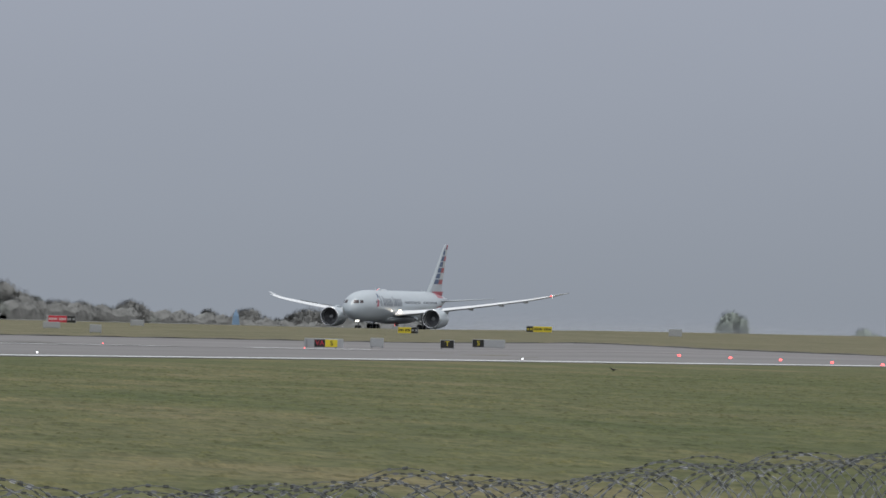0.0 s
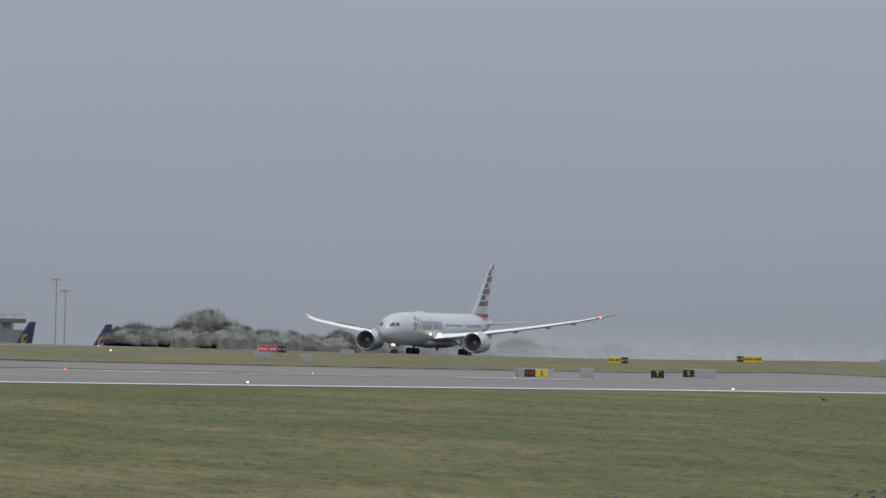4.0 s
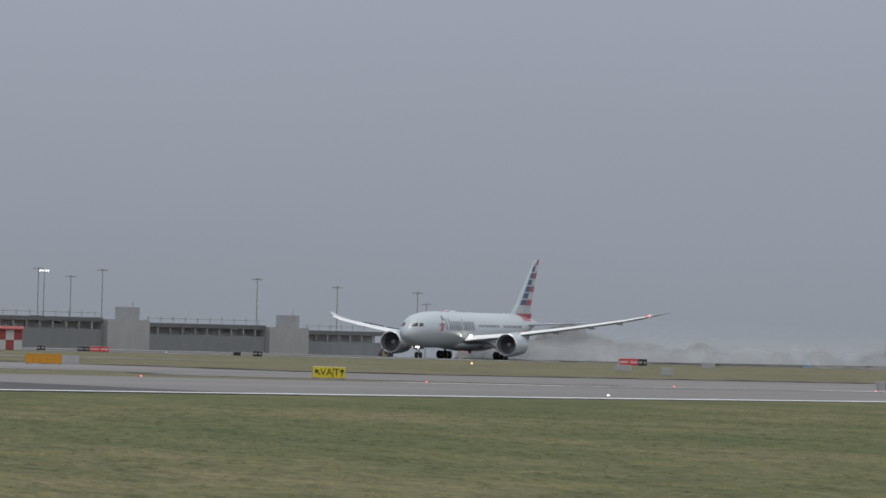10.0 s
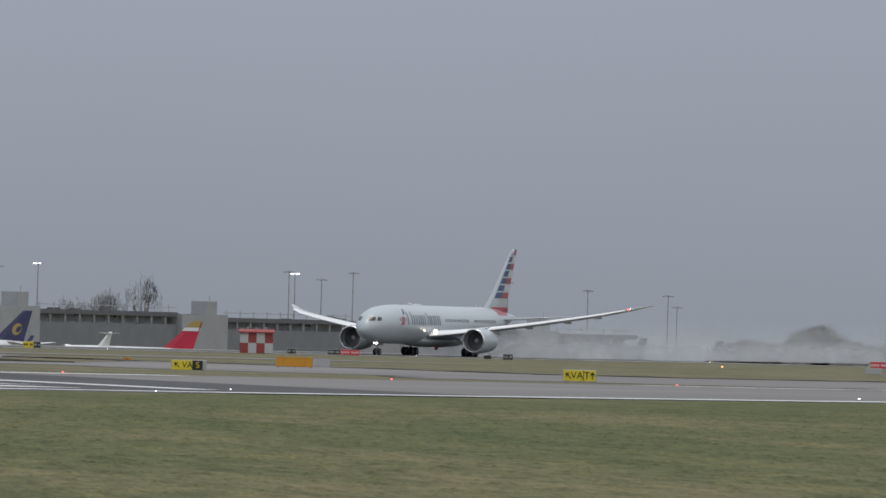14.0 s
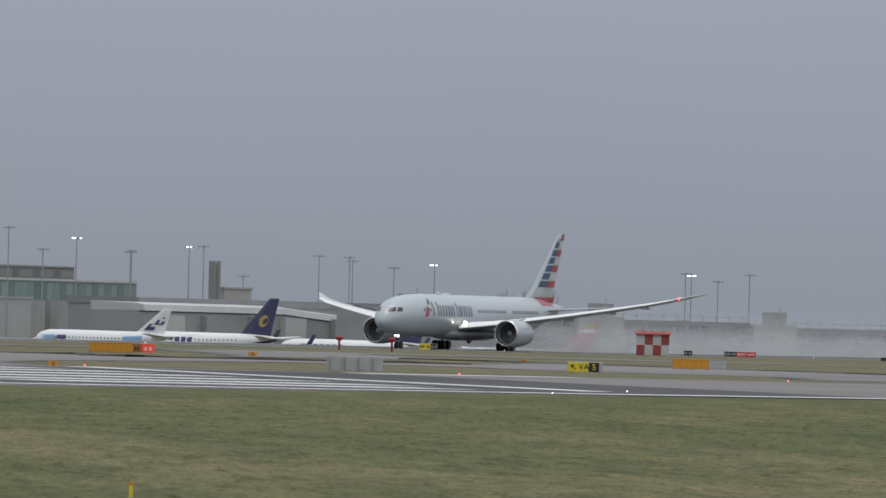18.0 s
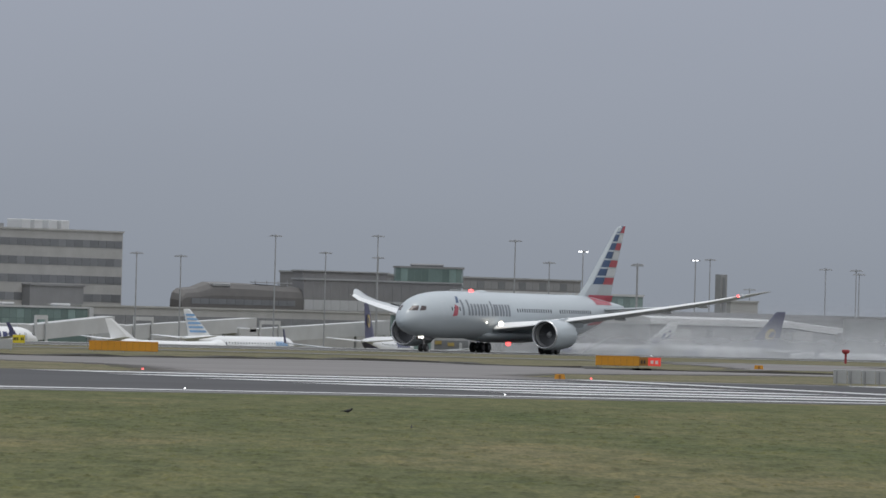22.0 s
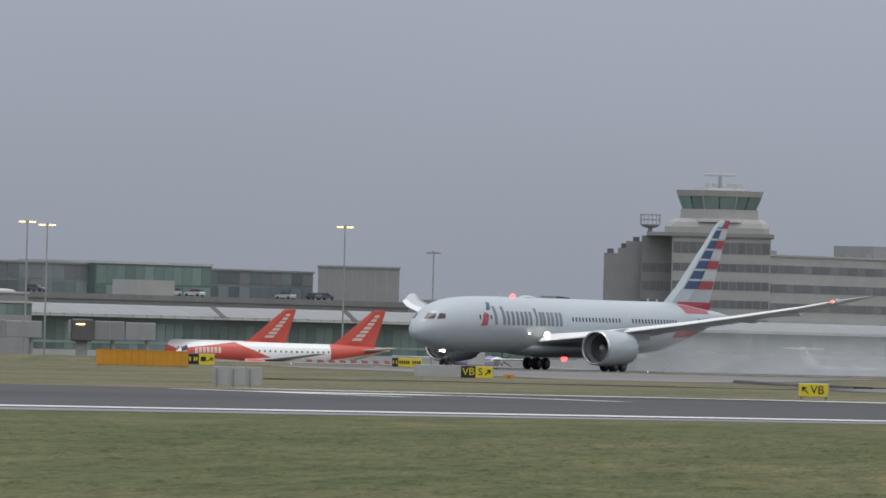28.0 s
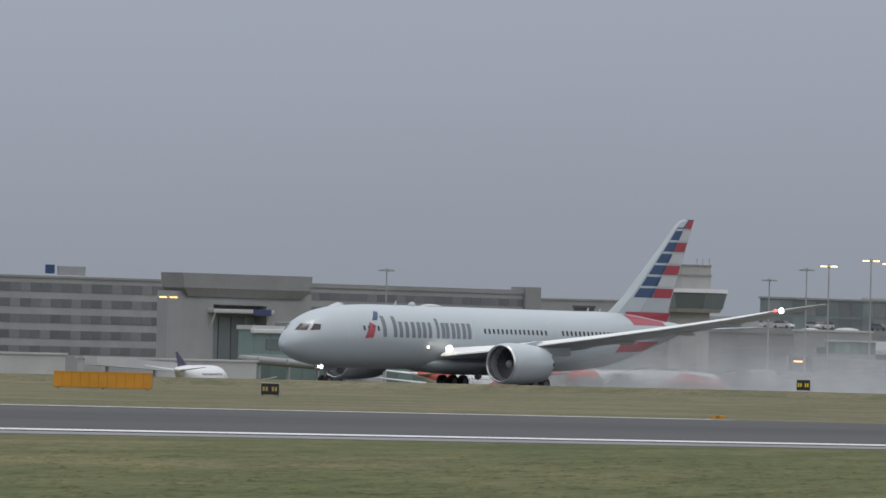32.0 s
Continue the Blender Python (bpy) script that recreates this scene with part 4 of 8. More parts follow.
        if winglet:
            x0 = st[-1][1]
            bm = upright([(x0 + 0.1, st[-1][3]), (x0 + 1.6, st[-1][3]), (x0 + 3.0, st[-1][3] + 2.4), (x0 + 2.2, st[-1][3] + 2.4)], s * span_half - 0.06, s * span_half + 0.06)
            part("winglet", bm, winglet, wg)
        zt = top - 0.35 if tee else cz + 0.95
        x0 = f2 - 0.3 if tee else length - 5.4 * k
        st = [(0.0, x0, x0 + (3.2 if tee else 4.2) * k, zt), (6.1 * k if not tee else 4.0, x0 + (1.0 if tee else 3.6) * k, x0 + (3.0 if tee else 5.3) * k, zt + (0.1 if tee else 0.6))]
        part("tailplane", wing_mesh(st, s, 0.1), WHITE, jet, smooth=True)
        if props:
            bm = loft([circle(x, cz + r * 0.62, h, h * 0.8, 16, cy=s * 4.3) for x, h in ((11.3, 0.35), (12.2, 0.62), (15.5, 0.7), (18.2, 0.3))])
            part("engine", bm, WHITE, jet, smooth=True)
            for q in range(6):
                a = 2 * math.pi * q / 6
                part("propeller_blade", tube((11.15, s * 4.3, cz + r * 0.62), (11.15, s * 4.3 + 2.0 * math.sin(a), cz + r * 0.62 + 2.0 * math.cos(a)), 0.12, 0.05, 6), TYRE, jet)
        elif engines:
            nacelle(jet, s * 5.6, cz - 1.75, 11.3 * k, 1.05, 3.4, blades=10, core=False, paint=WHITE if not tail_paint else tail_paint)
        gear = new("main_gear")
        gear.parent = jet
        gear.matrix_basis = pose(18.6 * k, s * 3.4, 0)
        part("strut", tube((0, 0, 0.5), (0, 0, cz - r * 0.7), 0.12), STRUT, gear)
        for y in (-0.4, 0.4):
            part("tyre", tube((0, y - 0.17, 0.52), (0, y + 0.17, 0.52), 0.52, seg=14), TYRE, gear)
    gear = new("nose_gear")
    gear.parent = jet
    gear.matrix_basis = pose(4.6, 0, 0)
    part("strut", tube((0, 0, 0.4), (0, 0, cz - r * 0.8), 0.09), STRUT, gear)
    for y in (-0.25, 0.25):
        part("tyre", tube((0, y - 0.1, 0.4), (0, y + 0.1, 0.4), 0.4, seg=12), TYRE, gear)
    if nose_paint:
        for s in (-1, 1):
            part("nose_panel", slanted_patch(prof, ((1.6, cz - 0.7), (10.5, cz - 1.0), (10.5, cz + r * 0.97), (2.6, cz + 0.85)), 0.03, 10, s), nose_paint, body)
            part("nose_panel", slanted_patch(prof, ((10.5, cz - 1.0), (20.0, cz - 1.8), (18.6, cz - 1.3), (10.5, cz + r * 0.97)), 0.03, 10, s), nose_paint, body)
    if tail_paint:
        for s in (-1, 1):
            part("tail_panel", surface_patch(prof, f0 - 1.0, length - 1.5, s * 2, s * 115, 0.03, 8, 8), tail_paint, body)
    if title:
        x0, x1 = title_x
        n = 7
        for s in (-1, 1):
            for i in range(n):
                a = x0 + (x1 - x0) * i / n
                part("title_block", surface_patch(prof, a, a + (x1 - x0) / n * 0.72, s * 60, s * 88, 0.04, 2, 4), title, body)
    for s in (-1, 1):
        part("cockpit_pane", surface_patch(prof, 1.5, 2.5, s * 3, s * 62, 0.03, 3, 6), GLASS, body)
        first = None
        for i in range(24):
            x = 6.2 + i * (length - 15.5) / 24
            bm = surface_patch(prof, x, x + 0.28, s * 69, s * 78, 0.02, 1, 1)
            part("cabin_window", bm, CABIN, body)
        part("door", surface_patch(prof, 4.4, 5.1, s * 60, s * 105, 0.015, 1, 4), SILVER, body)
    return jet


def from_mound(bearing, dist):
    x, y = dist * math.sin(radians(bearing)), dist * math.cos(radians(bearing))
    return (x, y, lie(x, y))


def parked(bearing, dist, nose_side, turn, **kw):
    """Stand a jet with its fin at this bearing and distance; turn: degrees of its axis off the line across the view."""
    length = kw.get("length", 37.6)
    rz = -bearing + turn if nose_side < 0 else -bearing + 180 + turn
    fx, fy, z = from_mound(bearing, dist)
    c, s = math.cos(radians(rz)), math.sin(radians(rz))
    off = length - 1.6
    label = kw.pop("label")
    gx, gy = fx - off * 0.5 * c, fy - off * 0.5 * s
    return parked_jet(label, (fx - off * c, fy - off * s, lie(gx, gy) + 0.02), rz, **kw)


ORANGE_LABEL = "white narrow-body airliner with orange nose panel and orange fin, parked"
ORANGE_JET = dict(fin_paint=ORANGE, nose_paint=ORANGE, tail_paint=ORANGE, title=PALETITLE, title_x=(3.6, 8.2), fin_title=PALETITLE, fin_top=11.7)
NAVY_JET = dict(fin_paint=NAVY, crest=GOLD, winglet=NAVY, length=39.5, fin_top=12.5, r=1.9, title=DARKBLUE, title_x=(8.0, 19.0))
PLAIN_JET = dict(length=38.6, r=1.6, fin_top=10.5, span_half=14.4, title=SKYBLUE, title_x=(5.0, 9.0))
VIOLET = mat("violet_livery_paint", (0.24, 0.20, 0.40), 0.4, var=0.1, scale=0.5)
parked(53.76, 1540, -1, 14, label=ORANGE_LABEL, **dict(ORANGE_JET, fin_top=11.2))
parked(53.20, 1650, -1, 14, label=ORANGE_LABEL, **dict(ORANGE_JET, fin_top=11.2))
parked(49.52, 1430, 1, 36, label=ORANGE_LABEL, **dict(ORANGE_JET, fin_top=11.2))
parked(49.44, 1475, 1, 36, label=ORANGE_LABEL, **dict(ORANGE_JET, fin_top=11.2))
parked(48.70, 1425, 1, 60, label=ORANGE_LABEL, **dict(ORANGE_JET, fin_top=9.05, r=1.62))
parked(57.10, 1640, 1, 44, label="white narrow-body airliner with navy fin and gold crest, parked", **dict(NAVY_JET, fin_top=11.1))
parked(62.70, 1740, -1, -40, label="white narrow-body airliner with navy fin and gold crest, parked", **dict(NAVY_JET, fin_top=12.0))
parked(63.64, 1745, -1, -40, label="white narrow-body airliner with navy fin and gold crest, parked", **dict(NAVY_JET, fin_top=10.8))
parked(67.50, 2050, -1, -50, label="white narrow-body airliner with navy fin and gold crest, parked", **dict(NAVY_JET, fin_top=13.1, crest_up=1.25))
parked(67.98, 2050, -1, -50, label="white narrow-body airliner with navy fin and gold crest, parked", **dict(NAVY_JET, fin_top=13.1, crest_up=1.25))
parked(60.08, 1560, 1, 78, label="white narrow-body airliner with navy fin, seen from behind", **NAVY_JET)
parked(62.03, 1640, -1, -48, label="white regional jet with dark lettering on its fin, parked", marks=DARKBLUE, **dict(PLAIN_JET, fin_top=9.35, r=1.85, title=None))
parked(58.96, 1560, 1, 59, label="white regional jet with pale blue fin stripes, parked", stripes=SKYBLUE, **dict(PLAIN_JET, fin_top=9.0))
parked(58.48, 1500, 1, 48, label="plain white regional jet, parked", **dict(PLAIN_JET, title=None, fin_top=6.9, r=1.05, length=32.0))
parked(64.70, 1760, -1, -35, label="white narrow-body airliner with crimson and gold fin, parked", fin_paint=CRIMSON, tip=GOLD, fin_top=10.5)
parked(56.40, 1590, 1, 60, label="violet propeller airliner with a high white T tail, parked", length=32.8, r=1.03, fin_top=7.0, span_half=14.2, tee=True, props=True, engines=False, paint=VIOLET)
parked(54.19, 1590, 1, 75, label="violet propeller airliner with a high white T tail, seen from ahead", length=32.8, r=1.03, fin_top=6.75, span_half=14.2, tee=True, props=True, engines=False, paint=VIOLET)
parked(47.20, 1300, 1, 75, label="white narrow-body aircraft with small navy fin, nose towards the grass", length=27.0, r=1.75, fin_top=6.75, span_half=12.0, fin_paint=NAVY)
parked(64.12, 1700, -1, 24, label="small white aircraft with a T tail, mostly behind the rise", length=12.5, r=1.0, fin_top=6.3, span_half=8.0, tee=True, engines=False)

# ---- buildings
# the darker far walls and panes carry haze in their paled base colours
STONE = mat("pale_precast_concrete", (0.40, 0.40, 0.395), 0.85, var=0.12, scale=0.25, dirt=(0.32, 0.318, 0.31, 0.5))
DARKSTONE = mat("grey_precast_concrete", (0.275, 0.28, 0.287), 0.85, var=0.12, scale=0.25, dirt=(0.21, 0.21, 0.212, 0.5))
BROWN = mat("brown_grey_cladding", (0.25, 0.254, 0.264), 0.7, var=0.12, scale=0.3)
BAND = mat("dark_window_band", (0.163, 0.17, 0.182), 0.3, var=0.12, scale=0.4, each=0.10)
CURTAIN = mat("grey_window_pane", (0.19, 0.197, 0.21), 0.3, var=0.1, scale=0.5, each=0.16)
GREENGLASS = mat("green_tinted_glazing", (0.176, 0.246, 0.235), 0.25, var=0.14, scale=0.3, each=0.3)
BLUEGLASS = mat("dark_blue_glazing", (0.183, 0.215, 0.23), 0.25, var=0.12, scale=0.3, each=0.3)
WHITECLAD = mat("white_metal_cladding", (0.50, 0.51, 0.52), 0.5, var=0.08, scale=0.3, dirt=(0.38, 0.38, 0.38, 0.4))
GREYCLAD = mat("light_grey_metal_cladding", (0.305, 0.312, 0.322), 0.5, var=0.1, scale=0.3)
CARDECK = mat("car_park_concrete", (0.215, 0.215, 0.218), 0.85, var=0.15, scale=0.2)
# DARKVOID: shade of interiors and open storeys put into a dark colour
DARKVOID = mat("shaded_interior", (0.21, 0.217, 0.23), 0.9, var=0.25, scale=0.15)
POLE = mat("galvanised_steel", (0.33, 0.34, 0.355), 0.6, metal=0.1, var=0.1, scale=2)
CANOPY = mat("weathered_white_roofing", (0.265, 0.275, 0.285), 0.6, var=0.1, scale=0.2, stretch=(3.0, 0.5, 1), dirt=(0.235, 0.245, 0.25, 0.5))
RENDERED = mat("weathered_grey_render", (0.325, 0.335, 0.347), 0.85, var=0.12, scale=0.25, dirt=(0.275, 0.283, 0.294, 0.5))
B0 = -12.0


def panes(parent, x0, x1, z0, z1, y, n, material, name="window_pane", gap=0.12, material2=None, every=3):
    """A row of n window panes in a wall facing -y, each an object, standing 6 cm proud."""
    w = (x1 - x0) / n
    bm = box(gap / 2, w - gap / 2, -0.06, 0.03, 0, z1 - z0)
    src = part(name, bm, material, parent)
    src.matrix_basis = pose(x0, y, z0)
    alt = None
    for i in range(1, n):
        if material2 and (i * 7 + int(z0)) % every == 0:
            if alt is None:
                alt = part(name, box(gap / 2, w - gap / 2, -0.06, 0.03, 0, z1 - z0), material2, parent)
                alt.matrix_basis = pose(x0 + i * w, y, z0)
            else:
                again(name, alt, parent, (x0 + i * w, y, z0))
        else:
            again(name, src, parent, (x0 + i * w, y, z0))


def building(name, label, at, rz, w, d, top, wall, rows=(), cat="building", parapet=0.4, roof=None):
    """A block at its front left corner; rows of (z0, z1, n, pane, alternate pane) across the front."""
    b = thing(name, label, cat, at=(at[0], at[1], 0), rz=rz)
    part("wall", box(0, w, 0, d, B0, top), wall, b)
    part("roof", box(-0.25, w + 0.25, -0.25, d + 0.25, top, top + parapet), roof or wall, b)
    for z0, z1, n, m1, m2 in rows:
        panes(b, 0.3, w - 0.3, z0, z1, 0, n, m1, material2=m2)
    return b


# control tower on its office block
def octagon(r, turn=22.5, squash=1.0):
    return [(r * math.cos(radians(turn + 45 * i)), r * squash * math.sin(radians(turn + 45 * i))) for i in range(8)]


def ring(r0, r1, z0, z1, squash=1.0):
    return loft([[(x, y, z0) for x, y in octagon(r0, squash=squash)], [(x, y, z1) for x, y in octagon(r1, squash=squash)]])


HALLDECK = mat("dark_roof_units", (0.13, 0.13, 0.135), 0.8, var=0.12, scale=0.5)


def control_tower():
    cx, cy, _ = from_mound(55.86, 1858)
    t = thing("control_tower", "pale concrete control tower with green glazed cab above banded office floors", "control tower", at=(cx, cy, 0), rz=-55.8)
    part("shaft", box(-9.4, 10.6, -8, 14, B0, 24.0), STONE, t)
    part("slab", box(-14.6, 11.2, -8.6, 15, 24.0, 24.75), DARKSTONE, t)
    part("upper_wall", loft([[(x * k + dx, y * k, z) for x, y in ((-11.0, -6.6), (-9.6, -8.0), (9.0, -8.0), (10.2, -6.6), (10.2, 12), (-11.0, 12))] for z, k, dx in ((24.75, 1.0, 0), (25.9, 1.0, 0), (26.9, 0.95, 0.1), (27.6, 0.86, 0.3))]), STONE, t)
    part("ledge", ring(9.9, 9.4, 27.0, 27.7, 0.9), STONE, t)
    part("cab_base", ring(8.6, 8.5, 27.7, 29.6, 0.9), STONE, t)
    part("cab_core", ring(7.4, 8.6, 29.6, 32.2, 0.9), DARKVOID, t)
    for i in range(8):
        a0, a1 = radians(22.5 + 45 * i), radians(67.5 + 45 * i)
        for k in range(2):
            def at_u(u, r):
                p = Vector((math.cos(a0), 0.9 * math.sin(a0), 0)) * (1 - u) + Vector((math.cos(a1), 0.9 * math.sin(a1), 0)) * u
                return p * r
            u0, u1 = k / 2 + 0.02, k / 2 + 0.48
            bm = bmesh.new()
            vs = [bm.verts.new(at_u(u, r) + Vector((0, 0, z))) for u, r, z in ((u0, 7.95, 29.65), (u1, 7.95, 29.65), (u1, 9.05, 32.15), (u0, 9.05, 32.15))]
            bm.faces.new(vs)
            part("cab_pane", bm, GREENGLASS, t)
        part("mullion", tube((7.98 * math.cos(a0), 7.98 * 0.9 * math.sin(a0), 29.6), (9.1 * math.cos(a0), 9.1 * 0.9 * math.sin(a0), 32.2), 0.13, seg=6), STONE, t)
    part("cab_roof", ring(9.2, 9.6, 32.2, 33.4, 0.9), STONE, t)
    part("roof_cap", ring(6.0, 5.4, 33.4, 34.0, 0.9), GREYCLAD, t)
    part("radar_post", tube((0, 0, 33.9), (0, 0, 36.4), 0.5, 0.3), POLE, t)
    part("radar_bar", box(-3.4, 3.0, -0.3, 0.3, 36.4, 36.9, bevel=0.08), WHITECLAD, t)
    for x in (-2.6, -1.2, 1.8, 2.9, 4.1):
        part("aerial_box", box(x - 0.45, x + 0.45, -0.6, 0.6, 33.9, 35.0, bevel=0.05), WHITECLAD, t)
    for z0, z1 in ((20.6, 22.9), (17.0, 18.6), (13.3, 15.0), (9.6, 11.2), (6.2, 7.4)):
        panes(t, -9.2, 10.4, z0, z1, -8, 12, BAND, gap=0.08, material2=CURTAIN if z0 > 20 else None)
    wing = new("annexe")
    wing.parent = t
    for x0, x1, z in ((-23.2, -20.4, 20.3), (-20.4, -18.8, 21.4), (-18.8, -15.6, 22.8), (-15.6, -9.4, 24.0)):
        part("wall", box(x0, x1, -2 if x1 > -10 else 0, 16, B0, z), DARKSTONE, wing)
    for z0, z1 in ((16.6, 18.4), (12.9, 14.8), (9.2, 11.0)):
        panes(wing, -15.4, -9.5, z0, z1, -2.0, 4, BAND, gap=0.08)
    # dish frame on the annexe roof
    part("radar_post", tube((-14.0, 2, 24), (-14.0, 2, 25.8), 0.45), POLE, wing)
    part("radar_dish", loft([[(-14.0 + r * math.cos(a), 2 + r * math.sin(a), z) for a in [2 * math.pi * i / 14 for i in range(14)]] for r, z in ((0.4, 25.5), (1.5, 25.8), (2.0, 26.3))]), POLE, wing)
    for k in range(14):
        a = 2 * math.pi * k / 14
        part("lattice", tube((-14.0 + 2.0 * math.cos(a), 2 + 2.0 * math.sin(a), 26.2), (-14.0 + 2.0 * math.cos(a), 2 + 2.0 * math.sin(a), 28.2), 0.07, seg=5), POLE, wing)
    for z in (27.2, 28.2):
        part("lattice", loft([[(-14.0 + (2.0 + dr) * math.cos(a), 2 + (2.0 + dr) * math.sin(a), z + dz) for a in [2 * math.pi * i / 14 for i in range(14)]] for dr, dz in ((-0.08, 0), (0.08, 0), (0.08, 0.16), (-0.08, 0.16))], caps=False), POLE, wing)
    for x, z in ((-22.6, 20.3), (-19.8, 21.4), (-17.4, 22.8)):
        part("roof_box", box(x, x + 1.3, 2, 4, z, z + 0.9), HALLDECK, wing)
    return t


control_tower()
office = building("office_block", "long grey concrete office block with dark ribbon windows", (1549, 1045), 0, 160, 22, 20.6, STONE,
                  [(17.2, 18.8, 48, BAND, CURTAIN), (13.2, 14.9, 48, BAND, CURTAIN), (9.3, 11.0, 48, BAND, CURTAIN), (5.4, 7.1, 40, BAND, CURTAIN)])
part("penthouse", box(62, 108, 8, 18, 20.9, 23.6), DARKSTONE, office)
part("roof_sign", box(84, 90, 9, 9.6, 24.4, 26.5, bevel=0.1), GREYCLAD, office)
part("sign_post", tube((87, 9.3, 23.5), (87, 9.3, 24.5), 0.2), POLE, office)
for x in (128, 133, 139, 144):
    part("plant_unit", box(x, x + 3.4, 6, 10, 20.9, 23.0, bevel=0.15), WHITECLAD, office)
for x in (20, 48, 56, 118):
    part("roof_vent", box(x, x + 2.5, 6, 8, 20.9, 21.9), DARKSTONE, office)
HALLBOX = mat("charcoal_plant_cladding", (0.11, 0.11, 0.115), 0.7, var=0.12, scale=0.4)
low = building("low_hall", "low dark roofed building between the pier and the offices", (1462, 1051), 0, 41.5, 14, 8.7, BROWN, [(7.0, 8.2, 14, BAND, CURTAIN)], roof=DARKSTONE, parapet=0.7)
part("ramp_hood", loft([[(u, 0, 8.6), (u, 0, 9.4 + h), (u, 4, 9.4 + h), (u, 4, 8.6)] for u, h in ((30.0, 0.9), (31.2, 1.7), (35.0, 1.5), (38.5, 0.3), (41.3, 0.1))]), HALLBOX, low)
building("office_stair", "dark recessed stair block at the end of the offices", (1668, 1043), 0, 22, 3, 8.6, BROWN)

PALEGREEN = mat("pale_green_frames", (0.27, 0.36, 0.34), 0.5, var=0.08, scale=0.5)
# terminal pier with a white canopy and green glazing, from the hotel side to the offices
pier = building("terminal_pier", "long terminal pier with white canopy above green glazing", (1256, 1002), 0, 293, 3, 4.6, GREENGLASS, [(-1.2, 3.6, 110, GREENGLASS, None)], roof=WHITECLAD)
part("canopy", loft([[(x, -3.2, 4.7), (x, -3.2, 5.1), (x, -1.5, 5.75), (x, 1.2, 6.6), (x, 3.2, 6.9), (x, 3.2, 4.7)] for x in (-1, 60, 120, 180, 240, 294)]), CANOPY, pier, "white ribbed canopy roof")
part("fascia", box(-1, 294, -3.28, -3.21, 4.62, 5.0), WHITECLAD, pier)
for i in range(74):
    part("canopy_rib", box(i * 4 - 0.15, i * 4 + 0.15, -3.3, -2.9, 4.6, 5.2), GREYCLAD, pier)
part("plinth", box(-0.5, 292.5, -0.6, 0, B0, -1.3), WHITECLAD, pier)
part("sill_band", box(0, 292, -0.16, -0.07, -0.1, 0.35), PALEGREEN, pier, "pale green band along the glazing")
for i in range(14):
    part("mullion", box(146 + i * 3.1, 146.7 + i * 3.1, -0.2, -0.07, 0.35, 4.4), PALEGREEN, pier)
for x in (58, 98, 196):
    part("roof_stair", upright([(x, 4.9), (x + 1.6, 4.9), (x - 2.2, 6.9), (x - 3.8, 6.9)], -3.4, -3.25), DARKSTONE, pier, "dark sloping roof stair")
low = building("link_building", "low plain white service building in front of the pier", (1424.5, 985), 0, 49, 2.5, -0.9, WHITECLAD, parapet=0.3)
part("roof_box", box(1.2, 6.2, 0.4, 2.2, -0.6, 0.05, bevel=0.08), WHITECLAD, low)
part("roof_box", box(36.0, 40.4, 0.4, 2.2, -0.6, 0.3, bevel=0.08), WHITECLAD, low)
for x in (7.5, 15, 22.5, 30, 43):
    part("panel_joint", box(x - 0.06, x + 0.06, -0.04, 0, B0, -0.9), GREYCLAD, low)
glass2 = building("gate_lounge", "low gate building with green glazing and flat white roof", (1565.3, 1000), 0, 58, 3, 3.9, GREENGLASS, [(-0.4, 1.6, 20, GREENGLASS, None), (1.75, 3.6, 20, GREENGLASS, None)], roof=WHITECLAD)
part("end_frame", box(56.8, 58.4, -0.5, 0, B0, 4.2), WHITECLAD, glass2)
for x in (8, 24, 46):
    part("plant_unit", box(x, x + 5, 0.5, 2.6, 4.3, 4.9, bevel=0.2), WHITECLAD, glass2)
core = building("service_core", "plain pale grey block between the pier and the gate lounge", (1549.5, 1000.5), 0, 15.6, 2.5, 4.3, GREYCLAD)
part("panel_joint", box(7.6, 7.75, -0.04, 0, B0, 4.3), STONE, core)
# buildings behind: glazed car-rental hall, dark halls and a grey store
building("glazed_hall", "green glazed hall rising behind the pier", (1470, 1150), 0, 39, 20, 15.6, GREENGLASS, [(8.0, 11.2, 12, GREENGLASS, None), (11.6, 15.2, 12, GREENGLASS, None)], roof=WHITECLAD, parapet=0.5)
building("dark_hall", "dark blue glazed hall with flat roof", (1417, 1152), 0, 53, 2, 15.2, BLUEGLASS, [(8.2, 11.6, 14, BLUEGLASS, None), (12.2, 14.9, 14, BLUEGLASS, CURTAIN)], roof=DARKSTONE)
building("dark_hall", "dark blue glazed hall with flat roof", (1510, 1152), 0, 37, 20, 14.9, BLUEGLASS, [(8.2, 11.6, 10, BLUEGLASS, None), (12.2, 14.6, 10, BLUEGLASS, CURTAIN)], roof=DARKSTONE)
grey = building("grey_store", "plain light grey clad store building", (1532.6, 1140), -53.3, 17.0, 12, 16.2, GREYCLAD)
for x in range(1, 7):
    part("cladding_joint", box(x * 2.4 - 0.05, x * 2.4 + 0.05, -0.05, 0, 6, 16.2), STONE, grey)
# dark panes here stand in for the shade of open decks
deck = building("car_park", "low concrete car park with parked cars on its deck", (1290, 1085), 0, 235, 12, 8.0, CARDECK, [(6.2, 7.5, 60, DARKVOID, None), (3.4, 5.0, 60, DARKVOID, BAND), (0.6, 2.2, 60, DARKVOID, BAND)], parapet=1.1)
part("stair_core", box(110, 122, 0, 6, 8, 12.0), STONE, deck)
part("stair_core", box(34, 42, 0, 6, 8, 11.0), STONE, deck)
part("roof_plant", box(205, 214, 2, 6, 9.0, 9.9, bevel=0.1), DARKSTONE, deck)


